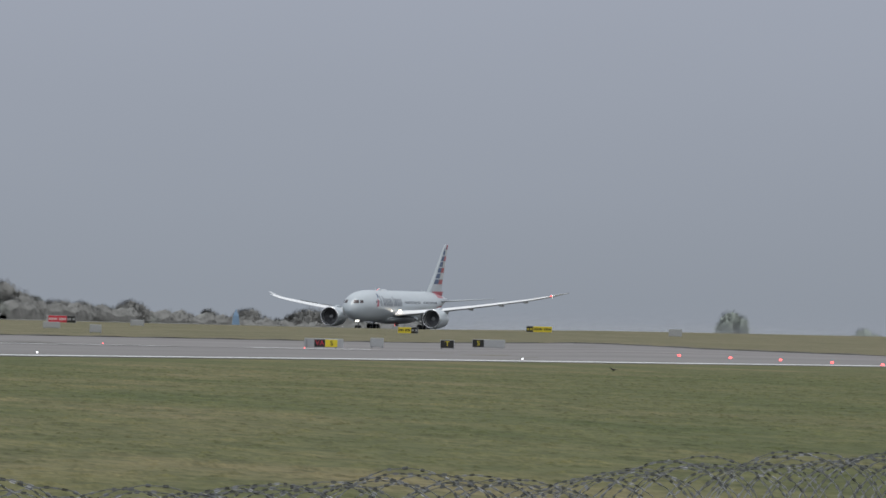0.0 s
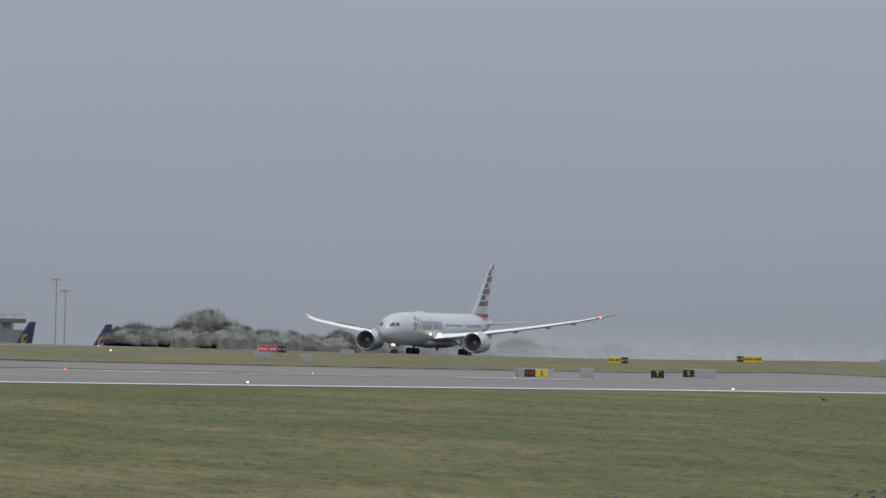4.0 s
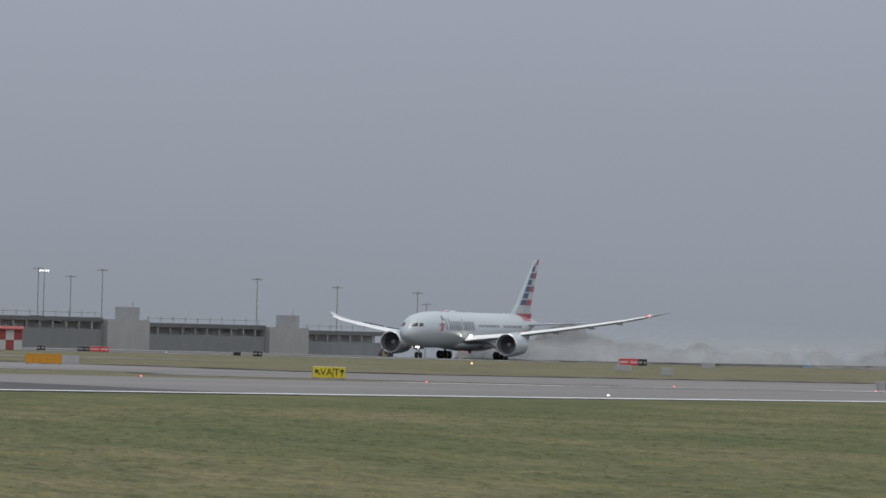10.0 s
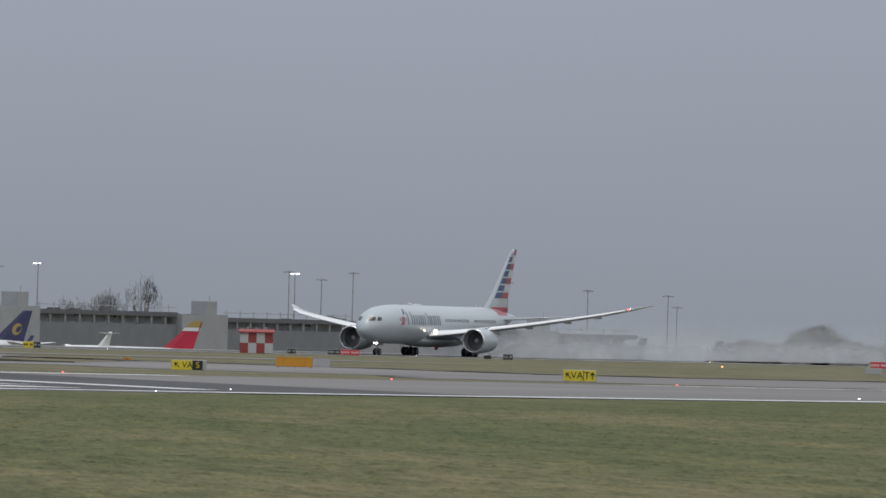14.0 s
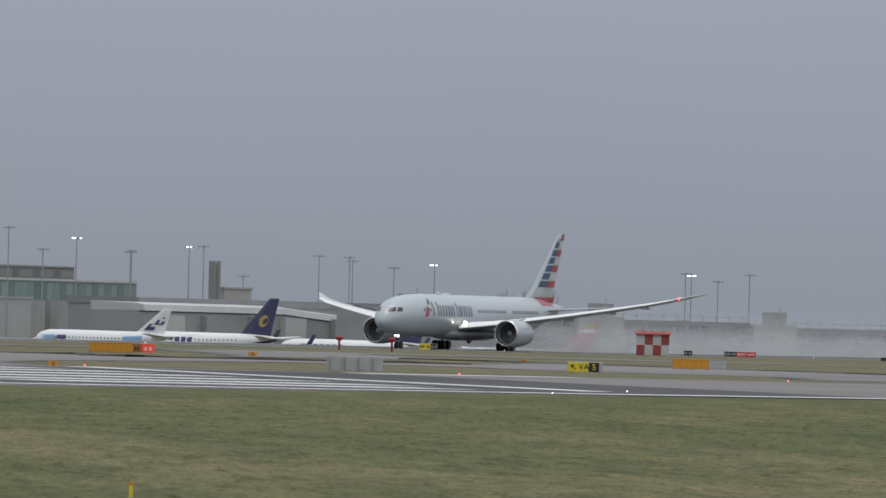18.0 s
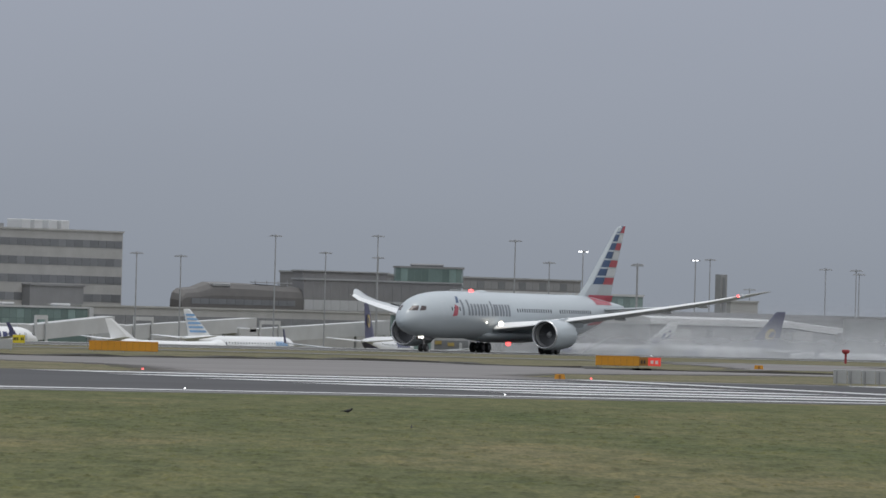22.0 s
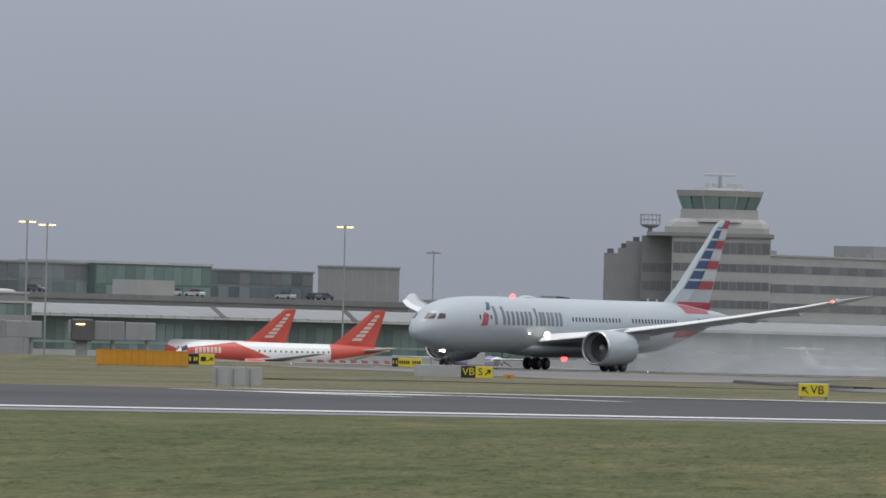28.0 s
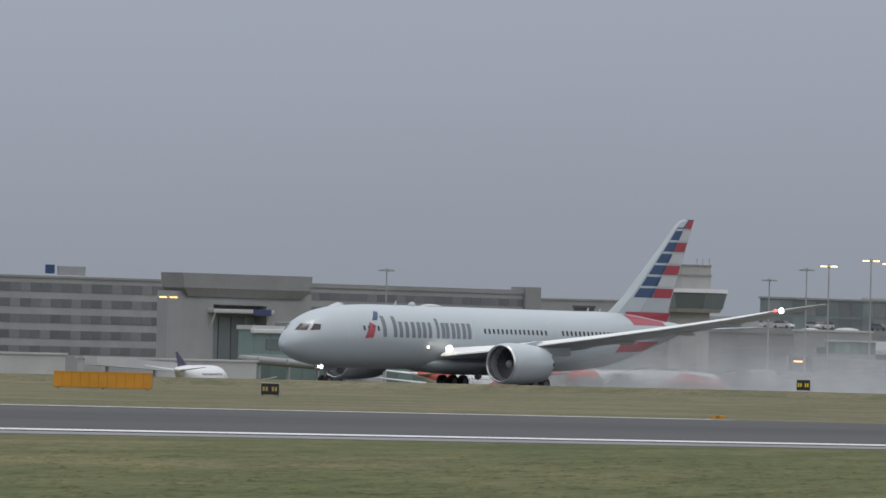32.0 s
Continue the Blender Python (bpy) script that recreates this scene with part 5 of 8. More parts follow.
CARS = [mat("car_paint_" + n, c, 0.35, var=0.05, scale=1, coat=0.4) for n, c in (("white", (0.5, 0.5, 0.5)), ("silver", (0.42, 0.43, 0.44)), ("dark", (0.05, 0.05, 0.06)), ("blue", (0.075, 0.09, 0.125)), ("red", (0.35, 0.04, 0.04)))]


def car(x, y, z, rz, k):
    c = thing("parked_car", ("white", "silver", "black", "dark blue", "red")[k] + " hatchback parked on the car park deck", "car", "parked cars", at=(x, y, z), rz=rz)
    part("body", loft([[(u, w, 0.3), (u, w, h), (u, -w, h), (u, -w, 0.3)] for u, w, h in ((-2.1, 0.75, 0.7), (-1.9, 0.85, 0.95), (0.9, 0.88, 0.95), (2.0, 0.8, 0.75), (2.15, 0.7, 0.55))]), CARS[k], c)
    part("cabin", loft([[(a, w, z1) for a, w in ((x0, -0.78 + d), (x1, -0.78 + d), (x1, 0.78 - d), (x0, 0.78 - d))] for x0, x1, z1, d in ((-1.9, 1.0, 0.95, 0), (-1.6, 0.3, 1.45, 0.12))]), GLASS, c)
    for u in (-1.35, 1.35):
        for w in (-0.8, 0.8):
            part("wheel", tube((u, w - 0.1, 0.31), (u, w + 0.1, 0.31), 0.31, seg=10), TYRE, c)


rnd = random.Random(31)
for i in range(44):
    if rnd.random() < 0.32:
        car(1296 + i * 5.0 + rnd.uniform(-0.4, 0.4), 1088.5 + 6 * (i % 2), 9.1, rnd.choice((0, 180)) + 90 * (i % 2), rnd.choice((0, 0, 1, 1, 1, 2, 2, 3)))


for i, k in ((1, 0), (2, 1), (4, 0), (7, 1), (8, 0), (9, 2), (13, 0), (14, 1), (19, 0), (24, 1)):
    x = 1620 + i * 9.2
    car(x, 802.6, 5.3 - (x - 1600) * 0.0095 - 0.9, 84 + 3 * (i % 4), k)


def octagon_tower():
    cx, cy, _ = from_mound(50.40, 1578)
    t = thing("apron_tower", "grey apron control tower with flared glazed cab", "control tower", at=(cx, cy, 0), rz=-50)
    part("shaft", ring(3.75, 3.75, B0, 11.2), STONE, t)
    part("cab_floor", ring(5.6, 6.1, 11.0, 11.7), STONE, t)
    part("cab_core", ring(5.9, 6.6, 11.7, 14.4), DARKVOID, t)
    for i in range(8):
        a0, a1 = radians(22.5 + 45 * i), radians(67.5 + 45 * i)
        bm = bmesh.new()
        vs = [bm.verts.new((r * math.cos(a) * 0.985, r * math.sin(a) * 0.985, z)) for a, r, z in ((a0, 6.25, 11.75), (a1, 6.25, 11.75), (a1, 7.0, 14.3), (a0, 7.0, 14.3))]
        bm.faces.new(vs)
        part("cab_pane", bm, BLUEGLASS, t)
    part("cab_roof", ring(7.2, 6.9, 14.4, 15.1), WHITECLAD, t)
    part("plant_room", ring(3.8, 3.8, 15.1, 19.0), STONE, t)
    for z in (17.3, 19.0):
        part("rail", ring(4.0, 4.0, z, z + 0.25), DARKSTONE, t)
    for a in (0, 70, 150, 230, 310):
        part("aerial", tube((3.2 * math.cos(radians(a)), 3.2 * math.sin(radians(a)), 19), (3.2 * math.cos(radians(a)), 3.2 * math.sin(radians(a)), 20.4), 0.07, seg=6), POLE, t)
    return t


octagon_tower()
# hotel range and the arched entrance
HOTELPANE = mat("dark_hotel_window", (0.15, 0.156, 0.168), 0.3, var=0.12, scale=0.5, each=0.2)
hotel = building("hotel_wing", "five-storey pale hotel wing with rows of windows", (1120, 1122), 0, 90, 16, 14.4, RENDERED,
                 [(11.9, 13.5, 34, HOTELPANE, CURTAIN), (9.2, 10.7, 34, HOTELPANE, CURTAIN), (6.4, 7.9, 34, HOTELPANE, CURTAIN), (3.6, 5.1, 34, HOTELPANE, CURTAIN), (0.9, 2.3, 34, HOTELPANE, CURTAIN)], roof=DARKSTONE)
part("roof_sign", box(58, 60, 1, 1.4, 15.2, 16.8), BLUE, hotel, "small blue roof sign")
part("roof_sign_frame", box(61, 68, 1, 1.3, 15.0, 16.6), GREYCLAD, hotel)
arch = thing("entrance_block", "tall grey block with dark overhanging top and glazed opening", "building", at=(1142.5, 1060, 0))
part("pier_wall", box(0, 11, 0, 3, B0, 12.4), RENDERED, arch)
part("pier_wall", box(24.5, 36, 0, 3, B0, 12.4), RENDERED, arch)
part("back_wall", box(11, 24.5, 2.4, 3, B0, 10.8), BROWN, arch)
part("lintel", box(11, 24.5, 0, 3, 10.2, 12.4), RENDERED, arch)
part("overhang", loft([[(x0, y0, z), (x1, y0, z), (x1, 4, z), (x0, 4, z)] for x0, x1, y0, z in ((4.1, 33.0, -0.4, 11.5), (2.2, 34.6, -1.2, 13.0), (1.8, 34.8, -1.2, 15.5))]), BROWN, arch)
for k in range(4):
    part("window_pane", box(11.6 + k * 3.2, 14.5 + k * 3.2, 2.2, 2.36, -2, 8.2), BLUEGLASS, arch)
part("canopy", box(9.5, 25.0, -1.5, 2.0, 8.8, 9.5, bevel=0.1), WHITECLAD, arch)
part("canopy_sign", box(19.5, 24.0, -1.62, -1.5, 8.5, 9.6), DARKBLUE, arch)
for x in (10.2, 24.2):
    part("canopy_strut", tube((x, -1.2, 8.8), (x, 0, 6.2), 0.15, seg=6), WHITECLAD, arch)
wing2 = building("hotel_wing", "pale hotel wing with rows of windows and a heavy roof edge", (1236, 1122), 0, 75, 3, 14.2, RENDERED,
                 [(11.9, 13.3, 28, HOTELPANE, CURTAIN), (9.2, 10.7, 28, HOTELPANE, CURTAIN), (6.4, 7.9, 28, HOTELPANE, CURTAIN), (3.6, 5.1, 28, HOTELPANE, CURTAIN)], roof=DARKSTONE, parapet=0.8)
part("stair_head", box(71, 75.5, -0.6, 3, 11.5, 15.6), DARKSTONE, wing2)
building("plain_annexe", "plain grey windowless annexe", (1272.6, 1100), 0, 14.6, 2, 10.9, GREYCLAD)
building("plain_annexe", "dark grey boxy roof plant room", (1284.1, 1090), -49.7, 3.8, 4, 11.8, HALLBOX)
building("plain_annexe", "low flat-roofed glazed block behind the gates", (1243.8, 1060), -49.6, 9.2, 6, 8.8, BLUEGLASS, [(7.2, 8.5, 6, BLUEGLASS, CURTAIN)], roof=WHITECLAD, parapet=0.35)
building("far_block", "distant pale grey flat-roofed block", (1461, 1250), -49.8, 28, 10, 14.3, GREYCLAD)
EAVEWHITE = mat("clean_white_metal_edge", (0.62, 0.63, 0.64), 0.5, var=0.06, scale=0.3)
gate3 = building("gate_lounge", "gate building with tall green glazing and white roof edge", (1083.4, 987), 0, 94.2, 3, 6.0, GREENGLASS, [(-4.0, 1.2, 24, GREENGLASS, None), (1.5, 5.7, 24, GREENGLASS, None)], roof=WHITECLAD, parapet=0.7)
for x, r, h in ((1106.6, 3.6, 5.0),):
    part("service_core", loft([[(x - 1083.4 + r * math.cos(a), -r + r * math.sin(a), z) for a in [2 * math.pi * i / 20 for i in range(20)]] for z in (B0, h)]), GREYCLAD, gate3, smooth=True)
part("core_annexe", box(27.2, 31.9, -2.6, 0, 2.3, 5.15, bevel=0.08), GREYCLAD, gate3)
part("eave", box(-0.5, 94.6, -0.75, 0, 5.45, 6.1, bevel=0.06), EAVEWHITE, gate3, "white roof edge")
for u0, u1, z0, z1 in ((3.2, 7.1, 2.8, 4.5), (14.1, 19.9, 2.9, 4.55), (47.5, 52.5, 0.6, 4.8), (58.0, 66.0, 0.4, 4.9)):
    part("dark_pane", box(u0, u1, -0.16, -0.06, z0, z1), BLUEGLASS, gate3, "dark pane in the glazing")
part("sill_band", box(0, 19.4, -0.2, -0.07, 1.0, 2.1), PALEGREEN, gate3, "pale green band along the glazing")
for u in (55.1, 40.0, 70.0):
    part("mullion", box(u - 0.25, u + 0.25, -0.24, -0.07, 0.2, 5.4), PALEGREEN, gate3)
for u0, u1, y0, y1, z1, paint_ in ((14.0, 31.0, 5.0, 8.0, 7.4, BROWN), (19.0, 27.0, 5.5, 8.0, 7.75, DARKSTONE), (37.0, 48.5, 5.0, 8.0, 7.9, BROWN), (49.0, 56.0, 5.5, 8.0, 7.5, STONE), (56.0, 67.0, 5.0, 8.0, 7.6, DARKSTONE), (66.0, 74.6, 4.5, 9.0, 10.3, GREYCLAD), (54.8, 66.0, 6.5, 9.0, 9.4, STONE)):
    part("roof_plant", box(u0, u1, y0, y1, 5.9, z1, bevel=0.12), paint_, gate3)
part("roof_light", upright([(41.0, 7.9), (49.6, 7.9), (48.0, 8.3), (44.6, 8.9), (41.6, 8.75)], 4.6, 6.4), EAVEWHITE, gate3, "small white peaked rooflight")
part("roof_dome", ball((25.2, 6.4, 7.75), 1.0, squash=(1.2, 0.8, 0.75), seg=14), EAVEWHITE, gate3, smooth=True)
slope = thing("covered_walkway", "pale rounded covered walkway sloping down to the round gate core", "walkway", at=(1083.4, 980, 0))
part("tube", loft([[(u, 1.0 + 0.9 * math.sin(a), z + 0.68 * math.cos(a)) for a in [2 * math.pi * i / 14 for i in range(14)]] for u, z in ((-9.0, 1.3), (-6.8, 1.2), (4.0, 0.72), (14.9, 0.24), (20.0, 0.02))]), CANOPY, slope, smooth=True)
for u in (-5.0, 2.0, 9.0, 16.0):
    part("leg", box(u, u + 0.4, 0.8, 1.2, B0, 0.4), POLE, slope)
    part("joint_ring", box(u - 1.2, u - 0.95, 0.05, 0.15, 0.62 - 0.045 * u, 1.45 - 0.045 * u), POLE, slope)
building("airside_wall", "long low white wall along the apron edge", (925, 900), 0, 23.4, 1.0, 1.5, WHITECLAD, parapet=0.3)
building("airside_wall", "long low white wall along the apron edge", (952, 900), 0, 37, 1.0, 1.1, WHITECLAD, parapet=0.3)
walkway = thing("covered_walkway", "white sloping covered walkway beside the apron wall", "walkway", at=(949.7, 895, 0))
part("tube", upright([(0, 0.2), (17, -0.5), (17, 0.8), (0, 1.45)], 0, 2.4), WHITECLAD, walkway)
for x in (3, 13):
    part("leg", box(x, x + 0.4, 0.8, 1.2, B0, 0.0), POLE, walkway)
corner = building("gate_corner", "small green glazed gate block with a white roof edge", (1227.6, 985), -51.3, 8.6, 6, 6.6, GREENGLASS, [(4.7, 6.4, 6, GREENGLASS, None)], roof=WHITECLAD, parapet=0.35)
part("base_wall", box(0, 8.6, -0.3, -0.02, B0, 4.6), GREYCLAD, corner)
pale = building("gate_hall", "pale flat-roofed gate hall with low roof domes", (1237.4, 1000), -51.4, 13.6, 5, 8.3, GREYCLAD, roof=WHITECLAD, parapet=0.3)
part("base_glazing", box(4.0, 10.5, -0.05, 0.02, 4.4, 5.6), BLUEGLASS, pale)
part("roof_dome", ball((9.2, 2.4, 8.6), 1.7, squash=(1.3, 0.6, 0.3), seg=16), WHITECLAD, pale, smooth=True)
part("roof_dome", ball((2.8, 2.4, 8.6), 1.2, squash=(1.3, 0.6, 0.25), seg=16), WHITECLAD, pale, smooth=True)
con = building("concourse", "grey concrete concourse with open storeys", (1300, 1100), 0, 70, 4, 8.4, STONE, [(6.6, 8.0, 24, DARKVOID, CURTAIN), (3.4, 5.2, 24, DARKVOID, BAND), (0.2, 2.0, 24, DARKVOID, BAND)])
part("upper_storey", box(29.5, 55, 0.3, 4, 8.8, 10.3), STONE, con)
panes(con, 30.5, 54, 9.0, 9.9, 0.3, 9, DARKVOID)

# jet bridges beside the orange aircraft
def jet_bridge(x, y, rz, run, z0, z1, label):
    """A bridge from its cab at (x, y), run metres of tunnel behind it."""
    b = thing("jet_bridge", label, "jet bridge", "jet bridges", at=(x, y, 0), rz=rz)
    n = max(2, round(run / 6))
    w = run / n
    for i in range(n):
        u = 3.9 + i * w
        part("tunnel", box(u, u + w - 0.12, 0.2 * (i % 2), 3.0, z0 + 0.12 * (i % 2), z1 - 0.12 * (i % 2), bevel=0.08), GREYCLAD if i % 2 else CANOPY, b)
        part("tunnel_rib", box(u + w * 0.5 - 0.08, u + w * 0.5 + 0.08, 0.1 * (i % 2) - 0.06, 3.0, z0 + 0.1, z1 - 0.1), POLE, b)
    for u in (3.9 + run * 0.3, 3.9 + run * 0.85):
        part("column", tube((u, 1.5, B0), (u, 1.5, z0 + 0.1), 0.35), POLE, b)
    part("cab", box(0, 3.7, -1.0, 4.0, z0 - 0.3, z1 + 0.3, bevel=0.25), HALLBOX, b, "dark rounded cab")
    part("cab_bellows", box(-0.5, 0.0, -0.6, 3.6, z0 - 0.1, z1 + 0.1, bevel=0.1), GREYCLAD, b)
    part("lamp", box(0.8, 2.3, -1.15, -0.98, z1 - 0.75, z1 - 0.5), LAMPY, b, "lit cab lamp")
    part("wheel_frame", box(0.8, 2.8, 0.5, 2.5, B0, z0 - 0.3), POLE, b)
    return b


jet_bridge(1174.4, 950, -51.2, 12.2, 0.75, 3.75, "grey tubular jet bridge with a dark rounded cab")
jet_bridge(1208.1, 950, -52.0, 10.4, 0.7, 3.9, "grey tubular jet bridge with a dark rounded cab")


def sloping_bridge(x0, x1, y, zl, zr, label):
    b = thing("jet_bridge", label, "jet bridge", "jet bridges", at=(x0, y, 0))
    w = x1 - x0
    part("tunnel", upright([(0, zl - 2.9), (w, zr - 2.9), (w, zr), (0, zl)], 0, 3), WHITECLAD, b)
    part("cab", box(-4, 0.2, -0.8, 3.8, zl - 3.4, zl + 0.4, bevel=0.2), WHITECLAD, b)
    for u in (0.25, 0.8):
        part("column", tube((w * u, 1.5, B0), (w * u, 1.5, zl + (zr - zl) * u - 2.8), 0.3), POLE, b)
    part("lift_frame", upright([(w * 0.08, B0), (w * 0.08 + 0.6, B0), (w * 0.08 + 0.6, zl + 1.2), (w * 0.22 - 0.6, zl + 1.2), (w * 0.22 - 0.6, B0), (w * 0.22, B0), (w * 0.22, zl + 2.0), (w * 0.08, zl + 2.0)], -0.4, -0.1), WHITECLAD, b)
    return b


sloping_bridge(1590, 1644, 972, 0.6, 2.9, "white sloping jet bridge on columns")
sloping_bridge(1640, 1700, 972, 0.4, 3.0, "white sloping jet bridge on columns")
sloping_bridge(1424, 1455, 891, 0.6, 2.7, "white sloping jet bridge on columns")
sloping_bridge(1706, 1742, 975, 0.2, 2.4, "white sloping jet bridge on columns")

def service_truck(x, y, rz, run, high, paint, label):
    """A high-loader or catering truck: cab, box body on a scissor frame, wheels."""
    t = thing("service_truck", label, "truck", "apron vehicles", at=(x, y, lie(x, y)), rz=rz)
    part("chassis", box(0, run + 1.6, -1.0, 1.0, 0.45, 0.75, bevel=0.03), TYRE, t)
    part("box_body", box(1.7, run + 1.6, -1.2, 1.2, high - 2.2, high, bevel=0.06), paint, t)
    for u in (2.2, run + 1.0):
        part("lift_frame", upright([(u - 0.1, 0.7), (u + 0.1, 0.7), (u + 0.25, high - 2.2), (u + 0.05, high - 2.2)], -0.9, 0.9), POLE, t)
    cab = part("cab", upright([(0, 0.5), (1.5, 0.5), (1.5, 2.3), (0.35, 2.3), (0, 1.4)], -1.05, 1.05), paint, t)
    part("windscreen", upright([(-0.02, 1.45), (0.33, 2.2), (0.36, 2.2), (0.02, 1.45)], -0.9, 0.9), GLASS, cab)
    part("side_window", box(0.45, 1.3, -1.08, -1.05, 1.4, 2.1), GLASS, cab)
    part("tail_shutter", box(run + 1.6, run + 1.64, -1.0, 1.0, high - 2.0, high - 0.2), GREYCLAD, t)
    for u in (0.8, run * 0.6 + 1.2, run + 0.9):
        for v in (-1.0, 1.0):
            part("wheel", tube((u, v - 0.14, 0.45), (u, v + 0.14, 0.45), 0.45, seg=14), TYRE, t)
    return t


def baggage_cart(x, y, rz, label):
    """A canvas-sided trailer: floor, posts, roof, curtain, wheels."""
    t = thing("baggage_cart", label, "trailer", "apron vehicles", at=(x, y, lie(x, y)), rz=rz)
    part("floor", box(-1.5, 1.5, -0.8, 0.8, 0.5, 0.62), POLE, t)
    part("roof", box(-1.55, 1.55, -0.85, 0.85, 2.05, 2.13, bevel=0.02), WHITECLAD, t)
    part("end_panel", box(-1.5, -1.44, -0.78, 0.78, 0.62, 2.05), GREYCLAD, t)
    part("end_panel", box(1.44, 1.5, -0.78, 0.78, 0.62, 2.05), GREYCLAD, t)
    part("divider", box(-0.03, 0.03, -0.78, 0.78, 0.62, 2.05), GREYCLAD, t)
    for u in (-1.0, 1.0):
        for v in (-0.7, 0.7):
            part("wheel", tube((u, v - 0.08, 0.25), (u, v + 0.08, 0.25), 0.25, seg=12), TYRE, t)
    part("drawbar", tube((-1.5, 0, 0.45), (-2.3, 0, 0.3), 0.04, seg=6), POLE, t)


service_truck(1078.2, 925, -49.3, 5.0, 4.4, WHITECLAD, "white high-lift catering truck on the apron")
service_truck(1088.5, 925, -49.7, 4.0, 4.2, GREYCLAD, "grey high-lift loader truck on the apron")
service_truck(1097.5, 926, -49.9, 3.6, 4.9, WHITECLAD, "white high-lift catering truck on the apron")
service_truck(1137.0, 930, -50.8, 4.4, 6.0, WHITECLAD, "white high-lift catering truck on the apron")
service_truck(1146.5, 931, -51.0, 3.8, 5.8, GREYCLAD, "grey high-lift loader truck on the apron")
service_truck(1297.8, 935, -54.2, 3.6, 4.4, WHITECLAD, "white high-lift catering truck on the apron")
for i in range(3):
    baggage_cart(1060 + i * 4.6, 916, -4, "open-sided grey baggage cart in a row on the apron")

# second terminal: dark halls, green glazed upper floors and a round lantern
PALECLAD = mat("pale_grey_panel_cladding", (0.43, 0.44, 0.455), 0.6, var=0.08, scale=0.3, dirt=(0.36, 0.365, 0.37, 0.4))
UMBER = mat("umber_grey_cladding", (0.212, 0.211, 0.218), 0.7, var=0.12, scale=0.3)
t2 = building("terminal_hall", "dark brown clad terminal hall with stepped roofs", (1762.4, 1030), 0, 72, 3, 11.6, UMBER, [(4.9, 7.2, 18, PALECLAD, None)], roof=GREYCLAD)
part("upper_storey", box(0, 38, 0.4, 3, 12.0, 13.5), UMBER, t2)
for k in range(1, 18):
    part("cladding_joint", box(k * 4 - 0.05, k * 4 + 0.05, -0.05, 0, 7.3, 11.5), BROWN, t2)
part("roof_edge", box(-0.5, 38.5, 0, 3.2, 13.5, 13.8), GREYCLAD, t2)
building("terminal_roof", "long dark upper storey with thin pale roof edge", (1847, 1082), 0, 140, 4, 13.6, UMBER, [(11.2, 13.0, 40, BROWN, BAND)], roof=GREYCLAD)
lant = thing("roof_lantern", "broad round-cornered green glazed roof lantern", "building", at=(1877.0, 1063, 0), rz=-60.5)
DRUM = [(-8.2, 2), (-7.8, -0.6), (-6.6, -1.6), (6.6, -1.6), (7.8, -0.6), (8.2, 2), (8.2, 8), (-8.2, 8)]
part("drum", prism(DRUM, B0, 15.4), GREENGLASS, lant)
part("rim", prism([(x * 1.03, y * 1.03 - 0.1) for x, y in DRUM], 15.4, 15.85), DARKSTONE, lant)
part("roof_grille", box(-4.4, 3.6, 1, 5, 15.85, 16.5, bevel=0.25), DARKSTONE, lant)
for i in range(8):
    part("glazing_pane", box(-6.5 + i * 1.63, -4.95 + i * 1.63, -1.68, -1.6, 12.2, 15.2), GREENGLASS, lant)
gl = building("glazed_storey", "long green glazed upper storey above grey service cores", (1798.4, 1010), 0, 87, 2.5, 9.9, GREENGLASS, [(5.2, 9.4, 28, GREENGLASS, None)], roof=WHITECLAD, parapet=0.5)
part("undercroft", box(0, 85, -0.3, 0, B0, 4.8), GREYCLAD, gl)
for x in (-2, 22, 36, 56, 70):
    part("service_core", loft([[(x + 5 + 5 * math.cos(a), -3 + 5 * math.sin(a), z) for a in [2 * math.pi * i / 16 for i in range(16)]] for z in (B0, 5.4)]), GREYCLAD, gl, smooth=False)
hall = thing("vaulted_hall", "dark vaulted hall with rounded roof ends", "building", at=(1709.8, 1030, 0))
HALLDARK = mat("dark_bronze_roofing", (0.13, 0.125, 0.122), 0.7, var=0.12, scale=0.3)
part("body", loft([[(u, 0, B0), (u, 0, 7.2 + h * 0.4), (u, 0.35, 8.4 + h * 0.8), (u, 1.2, 9.3 + h), (u, 3, 9.6 + h), (u, 4, B0)] for u, h in ((0, -3.0), (0.6, -1.6), (2.4, -0.7), (8.0, -0.3), (13.4, 0.9), (20, 0.95), (38, 0.7), (52.4, 0.4))]), HALLDARK, hall)
part("rooflight", box(13.6, 21.4, 0.35, 2, 9.5, 10.35, bevel=0.2), GREYCLAD, hall)
part("roof_walk", box(34, 50, 1.5, 3.0, 10.6, 10.8), POLE, hall)
for u in (35, 40, 45, 49):
    part("roof_walk_post", tube((u, 2.2, 9.8), (u, 2.2, 11.2), 0.1, seg=6), POLE, hall)
panes(hall, 4, 49, 5.6, 6.8, 0, 12, BAND)
building("ramp_deck", "long grey concrete ramp and walkway", (1626, 1004), 0, 140, 8, 4.4, STONE, [(0.6, 2.8, 24, DARKVOID, None)])
building("low_hall", "low dark building on the skyline between the terminals", (1690, 1110), 0, 70, 20, 6.4, BROWN)
box1 = building("gate_box", "green glazed gate box with pale frame", (1682.8, 962), -60.2, 9.2, 9, 4.3, GREENGLASS, [(-4, 0, 4, GREENGLASS, None), (0.3, 4.0, 4, GREENGLASS, None)], roof=WHITECLAD)
part("end_frame", box(8.7, 9.4, -0.5, 0, B0, 4.5), WHITECLAD, box1)
part("roof_edge", box(0.8, 8.7, -0.4, 0, 4.05, 4.5), DARKSTONE, box1)
